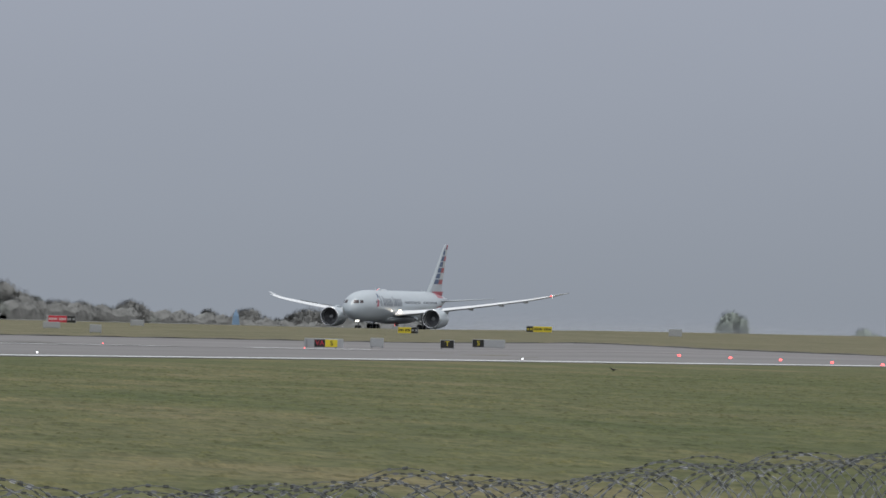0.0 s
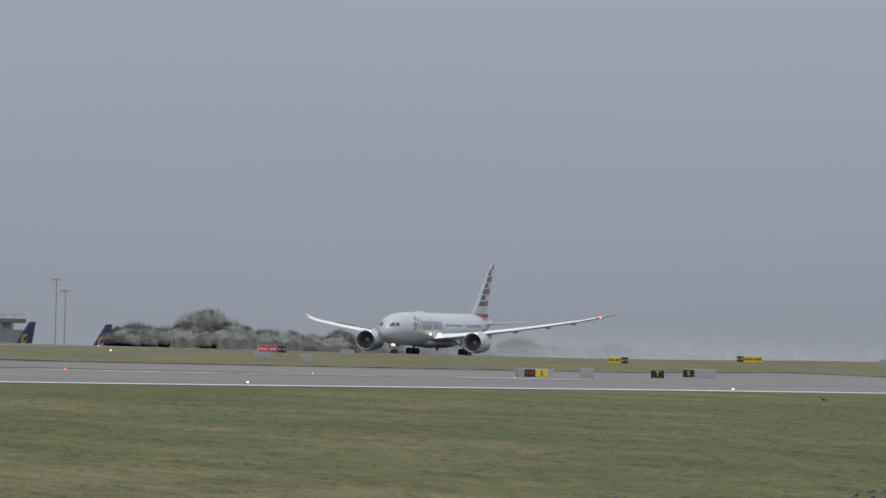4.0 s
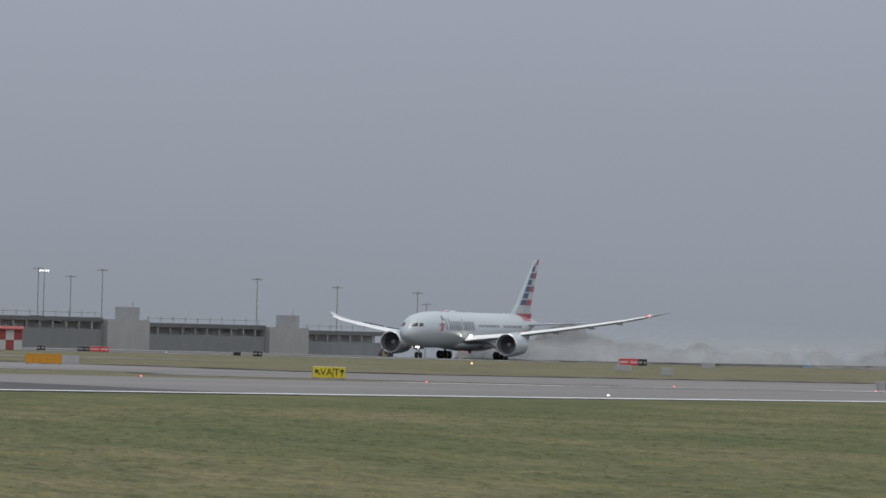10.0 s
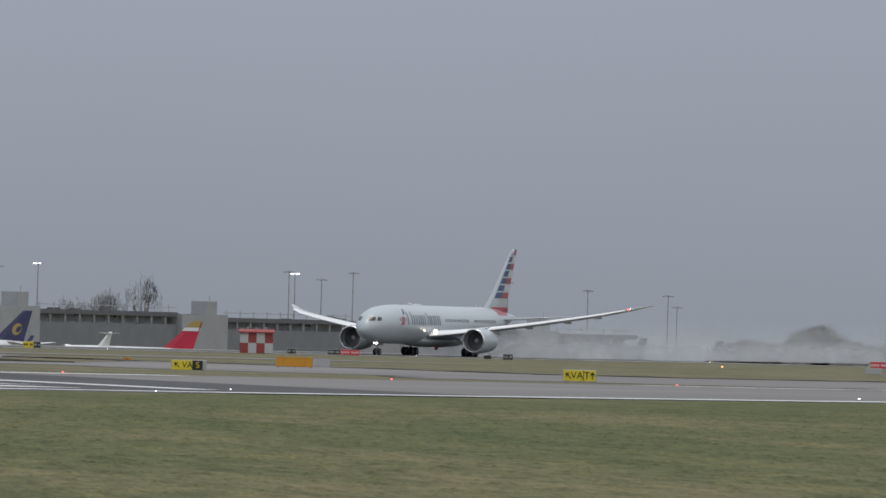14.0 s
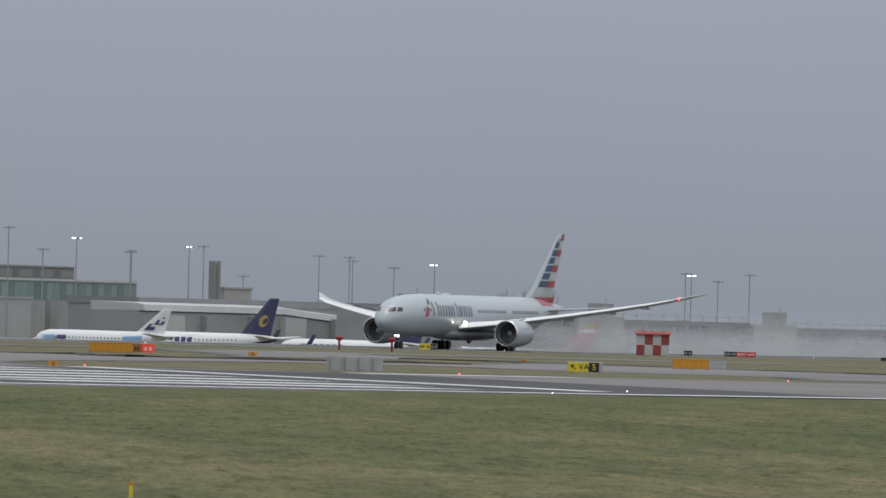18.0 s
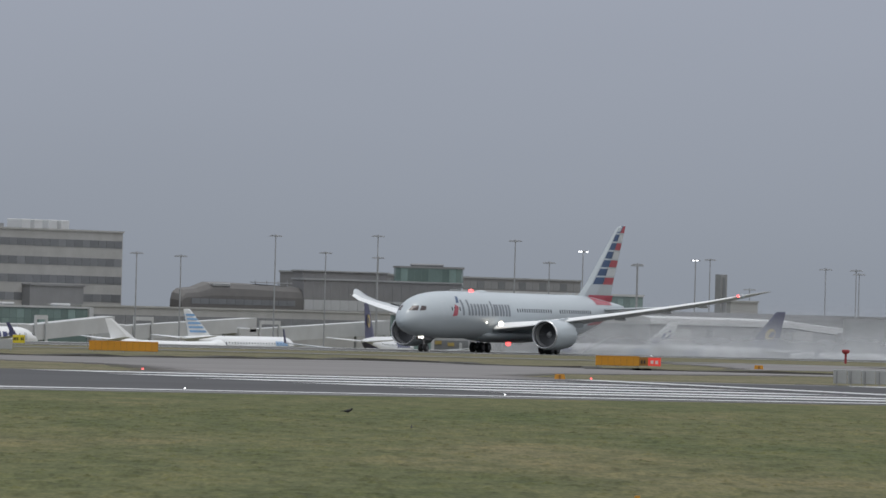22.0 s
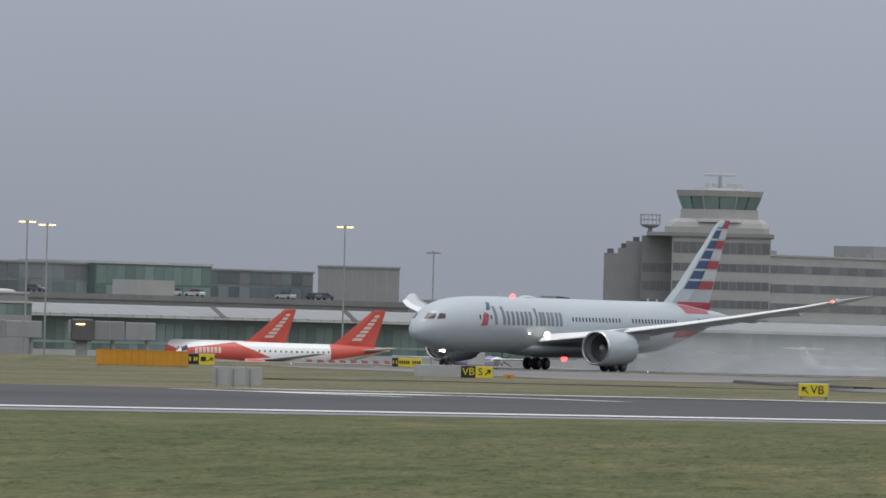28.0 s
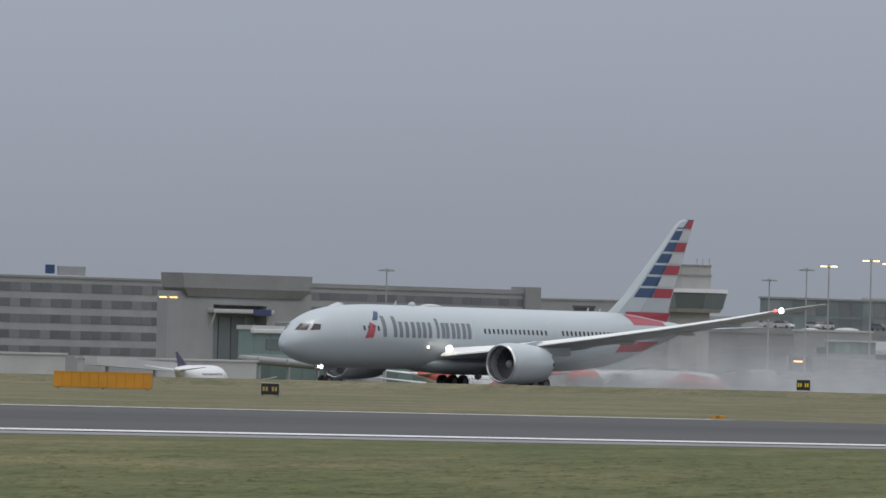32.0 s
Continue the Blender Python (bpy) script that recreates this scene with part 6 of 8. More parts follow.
part("gate_sign", box(2.6, 4.0, -0.22, -0.12, 0.45, 1.25), GOLD, box1, "small yellow gate sign")
box2 = building("gate_box", "pale boarding block with a green window and domed roof", (1699.5, 963), -60.5, 15.6, 9, 4.0, PALECLAD, roof=WHITECLAD)
panes(box2, 5.4, 11.2, 0.4, 3.6, 0, 4, GREENGLASS)
part("window_head", box(5.0, 11.6, -0.35, 0, 3.65, 3.95), WHITECLAD, box2)
# dark sheet standing in for the shade below the block
part("undercroft", box(1.8, 12.3, -0.12, -0.02, B0, -0.9), DARKVOID, box2, "shaded undercroft")
for u, z in ((2.2, -1.75), (4.9, -2.1)):
    part("gate_sign", box(u, u + 1.4, -0.3, -0.2, z, z + 0.75), GOLD, box2, "small yellow gate sign")
part("post", box(7.4, 8.0, -0.5, -0.15, B0, -1.3), WHITECLAD, box2)
part("post", box(9.3, 9.6, -0.5, -0.15, B0, -0.6), WHITECLAD, box2)
part("service_box", box(9.9, 11.0, -0.6, -0.15, -1.4, 0.2), STONE, box2)
part("roof_dome", ball((3.0, 4, 4.2), 2.6, squash=(1.2, 0.6, 0.25), seg=16), GREYCLAD, box2, smooth=True)
part("roof_dome", ball((10.0, 4, 4.2), 3.2, squash=(1.2, 0.6, 0.2), seg=16), WHITECLAD, box2, smooth=True)
for x, z in ((0.6, -1.2), (12.4, -0.6), (14.0, -1.0)):
    part("stair_panel", box(x, x + 1.1, -1.2, -0.1, B0, z), WHITECLAD, box2)
core = building("service_core", "plain pale grey windowless block beside the gates", (1735, 965), -60.8, 8.6, 8, 5.6, PALECLAD)
part("panel_joint", box(2.9, 3.0, -0.04, 0, B0, 5.6), STONE, core)
part("panel_joint", box(5.8, 5.9, -0.04, 0, B0, 5.6), STONE, core)
core = building("service_core", "plain pale grey windowless block beside the gates", (1712.9, 971), -60.6, 5.2, 6, 8.6, PALECLAD, roof=WHITECLAD)
# domestic pier and the multi-storey car park with pale stair towers
p3 = building("domestic_pier", "low pier with dark roof over pale walls", (1588, 850), 0, 112, 16, 5.0, GREYCLAD, [(1.8, 4.0, 24, DARKVOID, None)], roof=BROWN, parapet=1.4)
part("white_roof", loft([[(x, -12, z - 1.5), (x, -11.7, z - 0.3), (x, -10, z), (x, 0, z + 0.2), (x, 0, z - 1.5)] for x, z in ((-20, 5.3), (40, 5.2), (50, 4.6), (85, 2.9))]), WHITECLAD, p3)
part("under_wall", loft([[(x, -11.6, B0), (x, -11.6, z - 1.72), (x, -0.1, z - 1.72), (x, -0.1, B0)] for x, z in ((-20, 5.3), (40, 5.2), (50, 4.6), (82, 3.05))]), GREYCLAD, p3)
for x in (-14, 4, 24, 38, 60):
    part("service_core", box(x, x + 9, -13, -11, B0, 3.0), WHITECLAD if x % 4 else GREYCLAD, p3)
st = building("stair_block", "beige concrete block with a tall slotted lift tower", (1719.5, 900), 0, 12.5, 1.5, 8.8, STONE)
part("lift_tower", box(-5.4, -2.6, -0.4, 1.0, B0, 14.6), DARKSTONE, st)
part("slot", box(-4.6, -3.6, -0.5, -0.4, 2, 14.0), BAND, st)
CARWALL = mat("slate_blue_cladding", (0.168, 0.178, 0.192), 0.6, var=0.14, scale=0.3)
DECKEDGE = mat("dark_steel_deck_edge", (0.105, 0.11, 0.12), 0.6, var=0.15, scale=0.5)
cp = thing("multi_storey_car_park", "two-storey dark steel car park between pale stair towers", "car park", at=(0, 800, 0))
for i in range(1, 5):
    x0 = 1508 + i * 87.2
    top = 5.3 - (x0 - 1600) * 0.0095
    part("deck", box(x0 + 22, x0 + 87 - (17 if i == 4 else 0), 0.6, 20, top - 1.1, top - 0.7), CARDECK, cp)
    part("parapet", box(x0 + 22, x0 + 87 - (17 if i == 4 else 0), 0, 0.5, top - 1.0, top - 0.1), DECKEDGE, cp)
    part("lower_wall", box(x0 + 22, x0 + 87 - (17 if i == 4 else 0), 0, 0.4, B0, top - 2.6), CARWALL, cp)
    # white wall added close behind the openings to lighten their shade
    part("back_wall", box(x0 + 22, x0 + 87 - (17 if i == 4 else 0), 3.0, 3.6, B0, top - 1.1), WHITECLAD, cp)
    for k in range(10 if i < 4 else 7):
        part("column", box(x0 + 22 + k * 6.6, x0 + 22.6 + k * 6.6, 0.1, 0.5, B0, top - 1.0), DARKSTONE, cp)
        part("parapet_rail", tube((x0 + 24 + k * 6.6, 0.3, top), (x0 + 24 + k * 6.6, 0.3, top + 1.3), 0.09, seg=6), POLE, cp)
    part("parapet_rail", tube((x0 + 22, 0.3, top + 0.9), (x0 + 87 - (17 if i == 4 else 0), 0.3, top + 0.9), 0.07, seg=6), POLE, cp)
    part("stair_tower", box(x0, x0 + 22, -1.0, 10, B0, top + 0.4), RENDERED, cp)
    part("stair_head", box(x0 + 12.6, x0 + 17.6, -0.5, 3, top + 0.4, top + 3.1), RENDERED, cp)
    part("aerial", tube((x0 + 15, 0, top + 3.1), (x0 + 15, 0, top + 4.3), 0.08, seg=6), POLE, cp)


# ---- floodlight masts
def mast(x, y, top, heads=(), lit=None, label="tall grey steel floodlight mast with a cross head", arm=1.1):
    z0 = lie(x, y)
    m = thing("floodlight_mast", label, "light mast", "floodlight masts", at=(x, y, z0), rz=-62)
    h = top - z0
    part("shaft", tube((0, 0, -0.2), (0, 0, h), 0.2, 0.1, 8), POLE, m)
    part("crossbar", box(-arm, arm, -0.08, 0.08, h - 0.1, h + 0.06), POLE, m)
    part("ring_head", tube((0, 0, h - 0.25), (0, 0, h + 0.2), 0.28, 0.22, 8), POLE, m)
    for k, u in enumerate((-1.0, -0.5, 0.5, 1.0)):
        lamp_on = lit is not None and (lit == "all" or k in lit)
        part("floodlight", box(u * arm - 0.24, u * arm + 0.24, -0.35, 0.2, h - 0.22, h - 0.03, bevel=0.04), (heads or LAMPW) if lamp_on else POLE, m, "lit floodlight" if lamp_on else "")
    return m


for x, y, z in ((1897.7, 820, 14.0), (1944.4, 820, 12.8), (1993.1, 820, 12.2), (2008.5, 824, 9.6), (1844.6, 850, 15.0), (1862, 850, 13.5), (1879.1, 850, 15.2),
                (1669.4, 852, 15.9), (1671.4, 846, 15.8), (1680.7, 850, 15.1), (1699.8, 850, 14.0), (1624.6, 900, 20.0), (1639.2, 900, 15.8), (1677.1, 900, 15.9), (1731.9, 902, 11.7),
                (1613.6, 950, 19.9), (1655.7, 950, 20.7), (1635.9, 951, 16.8), (1659.5, 952, 16.2), (1559.1, 950, 15.4), (1576.2, 950, 15.1), (1770.7, 950, 16.8), (1804.7, 950, 18.4), (1297.5, 940, 17.4), (1166.1, 940, 18.2), (1156.5, 940, 16.3), (1085, 960, 16.0)):
    mast(x, y, z)
for x, y, z, which in ((1839.0, 846, 14.6, (0, 1, 2, 3)), (1653.5, 900, 18.4, (0, 1, 3)), (1718.8, 850, 14.9, (0, 1, 2)), (1708.8, 903, 17.5, (1, 2))):
    mast(x, y, z, LAMPW, which, "tall grey floodlight mast with white lamps lit", arm=0.8)
for x, y, z in ((1183.0, 940, 20.1), (1188.3, 940, 19.7), (1271.2, 940, 21.3), (1171.9, 940, 18.95)):
    mast(x, y, z, LAMPY, "all", "tall grey floodlight mast with yellow lamps lit", arm=1.15)
mast(1012.8, 940, 10.6, LAMPO, "all", "grey floodlight mast with orange lamps lit")

# ---- airfield signs
SIGNY = mat("yellow_sign_face", (0.74, 0.60, 0.035), 0.5, var=0.06, scale=2)
SIGNB = mat("black_sign_face", (0.018, 0.018, 0.017), 0.5, var=0.1, scale=2)
SIGNR = mat("red_sign_face", (0.62, 0.035, 0.06), 0.5, var=0.06, scale=2)
SIGNRL = mat("lit_red_sign_face", (0.62, 0.05, 0.035), 0.5, var=0, emit=0.45)
SIGNW = mat("white_sign_bar", (0.75, 0.6, 0.6), 0.5, var=0)
SIGNG = mat("grey_sign_back", (0.40, 0.41, 0.42), 0.5, var=0.12, scale=1.2, dirt=(0.3, 0.3, 0.3, 0.5))
SIGNO = mat("orange_painted_board", (0.62, 0.28, 0.02), 0.55, var=0.1, scale=0.8, dirt=(0.5, 0.24, 0.05, 0.5))
CAP = mat("brown_board_edge", (0.30, 0.14, 0.03), 0.6, var=0.1, scale=1)


def sign(x, y, h, faces, label, name="airfield_sign", lift=0.12, turn=0.0, legs=True):
    """A board facing the mound. faces: (width, paint, text or '', text paint) from left to right."""
    w = sum(f[0] for f in faces)
    s = thing(name, label, "sign", "airfield signs", at=(x, y, lie(x, y)), rz=-math.degrees(math.atan2(x, y)) + turn)
    part("housing", box(-w / 2 - 0.03, w / 2 + 0.03, 0.0, 0.22, lift, lift + h, bevel=0.02), SIGNG, s)
    u = -w / 2
    for fw, paint, text, ink in faces:
        part("face", box(u, u + fw - 0.02, -0.025, 0.01, lift + 0.02, lift + h - 0.02), paint, s)
        if text == "#":
            for k in range(max(2, round(fw / 0.22))):
                n = max(2, round(fw / 0.22))
                if k == n // 2:
                    continue
                a = u + 0.08 + k * (fw - 0.16) / n
                part("bar", box(a, a + (fw - 0.16) / n * 0.68, -0.04, -0.025, lift + h * 0.32, lift + h * 0.68), ink, s)
        elif text:
            words(text, h * 0.86, 0.006, ink, s, (u + fw / 2, -0.033, lift + h * 0.5), (90, 0, 0))
        u += fw
    if legs:
        for k in (-0.42, 0.42):
            part("leg", box(w * k - 0.04, w * k + 0.04, 0.06, 0.14, 0, lift), POLE, s)
    return s


def arrow(parent, u, h, lift, ink, tilt):
    """A sign arrow, pointing up and turned by tilt degrees."""
    a = h * 0.34
    bm = upright([(-0.12 * a, -a), (0.12 * a, -a), (0.12 * a, 0.3 * a), (0.55 * a, 0.0), (0.62 * a, 0.22 * a), (0, a), (-0.62 * a, 0.22 * a), (-0.55 * a, 0.0), (-0.12 * a, 0.3 * a)], -0.006, 0.006)
    ob = part("arrow", bm, ink, parent)
    ob.matrix_basis = pose(u, -0.034, lift + h * 0.5, 0, tilt, 0)
    return ob


def sign_backs(x, y, w, h, n, label):
    s = thing("sign_back", label, "sign", "airfield signs", at=(x, y, lie(x, y)), rz=-math.degrees(math.atan2(x, y)))
    for i in range(n):
        u = -w / 2 + w * i / n
        part("panel", box(u, u + w / n - 0.03, 0, 0.05, 0.1, h, bevel=0.01), SIGNG, s)
        part("post", box(u + w / n * 0.25 - 0.03, u + w / n * 0.25 + 0.03, -0.07, 0.0, 0, h - 0.08), DARKSTONE, s)
    return s


s = sign(484, 204.5, 0.66, [(1.86, SIGNY, "", SIGNB)], "yellow taxiway direction sign with black letters and arrows")
words("VA", 0.56, 0.006, SIGNB, s, (-0.16, -0.033, 0.45), (90, 0, 0))
part("divider", box(0.20, 0.24, -0.04, -0.025, 0.16, 0.76), SIGNB, s)
words("T", 0.56, 0.006, SIGNB, s, (0.42, -0.033, 0.45), (90, 0, 0))
arrow(s, -0.66, 0.66, 0.12, SIGNB, -45), arrow(s, 0.74, 0.66, 0.12, SIGNB, 0)
s = sign(487.5, 231, 0.60, [(1.22, SIGNY, "", SIGNB), (0.62, SIGNB, "S", SIGNY), (0.2, SIGNG, "", SIGNG)], "yellow and black taxiway sign with letters and an arrow")
words("VA", 0.5, 0.006, SIGNB, s, (-0.10, -0.033, 0.42), (90, 0, 0))
arrow(s, -0.72, 0.6, 0.12, SIGNB, -45)
s = sign(323.8, 214.5, 0.58, [(1.24, SIGNY, "", SIGNB)], "yellow taxiway direction sign with black letters and arrow")
words("VB", 0.5, 0.006, SIGNB, s, (0.16, -0.033, 0.41), (90, 0, 0))
arrow(s, -0.36, 0.58, 0.12, SIGNB, -45)
s = sign(489.3, 352.6, 0.82, [(3.05, SIGNG, "", SIGNG), (0.97, SIGNB, "VB", SIGNY), (1.13, SIGNY, "", SIGNB)], "grey sign backs beside a black and yellow taxiway sign")
words("S", 0.66, 0.006, SIGNB, s, (1.75, -0.033, 0.53), (90, 0, 0))
arrow(s, 2.25, 0.8, 0.12, SIGNB, 50)
s = sign(622, 475, 0.95, [(1.10, SIGNB, "#", SIGNY), (1.30, SIGNY, "", SIGNB)], "black and yellow taxiway sign beside an orange board")
part("bar", box(0.05, 0.5, -0.04, -0.025, 0.4, 0.8), SIGNB, s)
arrow(s, 0.85, 0.9, 0.12, SIGNB, 60)
sign(713.3, 519.6, 0.88, [(0.6, SIGNB, "#", SIGNY), (2.3, SIGNY, "#", SIGNB)], "black and yellow taxiway sign by the runway edge")
# VA inked red: glow of the red light before it put into the paint
sign(589.6, 207.0, 0.55, [(0.75, SIGNB, "VA", SIGNR), (0.85, SIGNY, "S", SIGNB)], "small black and yellow taxiway sign")
sign_backs(602, 211.5, 2.75, 0.70, 4, "row of grey metal sign backs with dark posts")
sign(649, 223.8, 0.66, [(0.94, SIGNG, "", SIGNG)], "pale grey equipment cabinet on the grass", "equipment_cabinet")
sign(662, 222.6, 0.62, [(1.02, SIGNB, "T", SIGNY)], "black taxiway location sign with a yellow letter")
sign(698, 231.2, 0.64, [(0.92, SIGNB, "S", SIGNY), (1.65, SIGNG, "", SIGNG)], "black taxiway location sign with grey back panel")
sign(1250, 480, 1.0, [(0.25, SIGNG, "", SIGNG), (2.7, SIGNR, "#", SIGNW), (1.3, SIGNB, "#", SIGNG)], "red mandatory sign with pale characters beside a black panel")
sign(1119.5, 507.5, 0.70, [(1.65, SIGNB, "#", SIGNG), (2.6, SIGNR, "#", SIGNW)], "red mandatory sign with pale characters beside a black panel")
sign(1106, 509, 0.68, [(1.13, SIGNB, "#", SIGNG)], "small black sign with pale frame")
sign(1131.2, 488.5, 0.74, [(1.29, SIGNB, "#", SIGNG)], "small black sign with pale frame")
sign(1137, 494, 0.5, [(1.0, SIGNB, "", SIGNG)], "small black sign with pale frame")
sign(1024, 507, 0.78, [(1.34, SIGNY, "#", SIGNB), (0.85, SIGNB, "#", SIGNG)], "yellow and black taxiway sign")
sign(1006, 387.5, 0.72, [(2.0, SIGNG, "", SIGNG)], "grey metal sign back on short legs")
sign(881, 334.5, 0.8, [(1.17, SIGNG, "", SIGNG)], "pale grey equipment cabinet on the grass", "equipment_cabinet")
sign(1227, 459.5, 0.8, [(1.86, SIGNG, "", SIGNG)], "pale grey equipment cabinet on the grass", "equipment_cabinet")
sign(648.5, 408, 0.85, [(1.47, SIGNG, "", SIGNG)], "pale grey equipment cabinet on the grass", "equipment_cabinet")
sign(829, 519.6, 0.9, [(1.3, SIGNY, "#", SIGNB)], "yellow taxiway sign at the runway edge")
sign(377, 342, 0.66, [(1.01, SIGNB, "#", GOLD)], "small black sign with a yellow mark")
sign(632, 509.5, 0.95, [(1.18, SIGNB, "#", SIGNY)], "small black sign with a yellow mark")
sign(1246, 425, 0.9, [(1.9, SIGNY, "#", SIGNB), (1.0, SIGNB, "#", SIGNG)], "yellow and black taxiway sign on the far grass")
sign(1407, 457.5, 0.95, [(1.1, SIGNB, "#", SIGNY), (3.0, SIGNY, "#", SIGNB)], "yellow and black taxiway sign on the far grass")
sign(1358.6, 419.5, 1.1, [(2.0, SIGNG, "", SIGNG)], "grey equipment box on the grass rise", "equipment_cabinet")


sign_backs(396, 200, 2.75, 0.78, 4, "row of grey metal sign backs with dark posts")
sign_backs(280, 212, 1.9, 0.82, 3, "row of grey metal sign backs with dark posts")


def orange_board(x, y, w, h, ends, label):
    s = thing("orange_board", label, "barrier", "orange boards", at=(x, y, lie(x, y)), rz=-math.degrees(math.atan2(x, y)))
    n = max(3, round(w / 0.55))
    part("beam", box(-w / 2, w / 2, 0.03, 0.5, 0.1, h - 0.02), CAP, s)
    for i in range(n):
        u = -w / 2 + w * i / n
        part("panel", box(u, u + w / n - 0.02, 0, 0.04, 0.12, h - 0.06, bevel=0.008), SIGNO, s)
    part("top_edge", box(-w / 2, w / 2, -0.02, 0.52, h - 0.05, h + 0.02), SIGNO, s)
    for k in (-0.45, 0, 0.45):
        part("foot", box(w * k - 0.06, w * k + 0.06, 0.1, 0.4, 0, 0.12), POLE, s)
    u = w / 2
    for fw, paint, mark in ends:
        part("end_face", box(u, u + fw, -0.03, 0.4, 0.15, h - 0.05), paint, s)
        for k in range(2 if mark else 0):
            part("bar", box(u + fw * (0.2 + 0.36 * k), u + fw * (0.42 + 0.36 * k), -0.05, -0.03, h * 0.35, h * 0.68), mark, s)
        u += fw
    return s


orange_board(663.3, 305, 2.9, 0.86, [(1.4, SIGNG, None)], "long orange board with a grey end panel on the grass")
orange_board(659.5, 355.5, 3.6, 0.88, [(0.6, CAP, SIGNB), (0.1, CAP, None), (1.05, SIGNRL, SIGNW)], "long orange board with a glowing red end sign")
orange_board(688.3, 420.5, 6.1, 0.95, [], "long orange board standing on the grass")
orange_board(563.5, 436, 7.2, 1.3, [], "long orange board standing on the grass")
orange_board(417.6, 393, 6.2, 1.1, [], "long orange board standing on the grass")
for x, y, w, h in ((363.7, 199, 0.52, 0.26), (696.2, 361.5, 0.8, 0.34), (702.9, 365, 0.8, 0.34), (437.8, 278, 0.74, 0.38), (603.4, 388, 0.8, 0.31), (541.1, 385, 0.9, 0.25), (269, 221, 0.6, 0.12), (730, 352, 0.8, 0.3)):
    s = thing("marker_block", "small low yellow marker block on the grass", "marker", "marker blocks", at=(x, y, lie(x, y)), rz=-math.degrees(math.atan2(x, y)))
    part("block", upright([(-w / 2, 0), (w / 2, 0), (w / 2 - 0.05, h), (-w / 2 + 0.05, h)], -0.2, 0.2), SIGNO, s)
    part("stripe", box(-w * 0.1, w * 0.1, -0.22, -0.2, 0.02, h * 0.9), CAP, s)

# red and white chequered hut on the far grass
HUTRED = mat("faded_red_paint", (0.28, 0.05, 0.05), 0.6, var=0.12, scale=1.0)
RW = thing("equipment_hut", "red and white chequered equipment hut with a shallow red roof", "hut", at=(1107.7, 515, lie(1107.7, 515)), rz=-65)
for i in range(4):
    for k in range(2):
        part("panel", box(-2.2 + i * 1.1, -1.1 + i * 1.1, -1.2, -1.1, 0.05 + k * 1.35, 1.4 + k * 1.35), (HUTRED if (i + k) % 2 == 0 else WHITECLAD), RW)
part("wall", box(-2.2, 2.2, -1.1, 1.2, 0, 2.75), WHITECLAD, RW)
part("roof", loft([[(x, -1.5, 2.75), (x, -1.5, 2.9), (x, 0, 3.25), (x, 1.5, 2.9), (x, 1.5, 2.75)] for x in (-2.4, 2.4)]), HUTRED, RW)
for x in (-1.2, 0, 1.2):
    part("roof_vent", tube((x, 0, 3.2), (x, 0, 3.5), 0.12), POLE, RW)
PINKRED = mat("sun_bleached_red_plastic", (0.42, 0.15, 0.14), 0.6, var=0.1, scale=1.0)
# red and white water-filled barriers beyond the main runway
for i in range(16):
    q = thing("barrier_block", ("red" if i % 2 else "white") + " plastic barrier block in a row by the runway", "barrier", "barrier blocks", at=(790.7 + i * 1.02, 590, lie(790.7 + i * 1.02, 590)), rz=0)
    part("block", upright([(-0.44, 0), (0.44, 0), (0.40, 0.52), (-0.40, 0.52)], -0.25, 0.25), PINKRED if i % 2 else WHITECLAD, q)
    part("top_rail", box(-0.38, 0.38, -0.12, 0.12, 0.52, 0.6), PINKRED if i % 2 else WHITECLAD, q)
q = thing("marker_peg", "small yellow marker peg in the near grass", "marker", at=(88.1, 47.2, lie(88.1, 47.2)), rz=-62)
part("peg", box(-0.022, 0.022, -0.022, 0.022, -0.05, 0.15, bevel=0.004), SIGNY, q)
part("cap", box(-0.03, 0.03, -0.03, 0.03, 0.15, 0.175), SIGNO, q)
# red posts beside the far runway
REDPOST = mat("weathered_red_paint", (0.30, 0.035, 0.045), 0.6, var=0.12, scale=2)
for bx, d in ((63.10, 1070), (63.43, 1060)):
    px_, py_, pz_ = from_mound(bx, d)
    s = thing("red_post", "red windshield-topped post beside the runway", "post", "red posts", at=(px_, py_, pz_), rz=-62)
    part("stem", box(-0.13, 0.13, -0.13, 0.13, 0, 1.25), REDPOST, s)
    part("head", loft([[(r * math.cos(a), r * math.sin(a), z) for a in [2 * math.pi * i / 12 for i in range(12)]] for r, z in ((0.2, 1.12), (0.4, 1.25), (0.46, 1.42), (0.44, 1.56), (0.3, 1.64))]), REDPOST, s)

# ---- lights set in the paving
def ground_light(x, y, paint, r, label, name="runway_light", up=0.12):
    s = thing(name, label, "light", "airfield lights", at=(x, y, lie(x, y) + 0.04))
    part("base", tube((0, 0, 0), (0, 0, up), r * 0.9, r * 0.7, 10), STRUT, s)
    part("lens", ball((0, 0, up + r * 0.5), r, squash=(1.25, 1.0, 0.62), seg=10), paint, s, "lit lens")


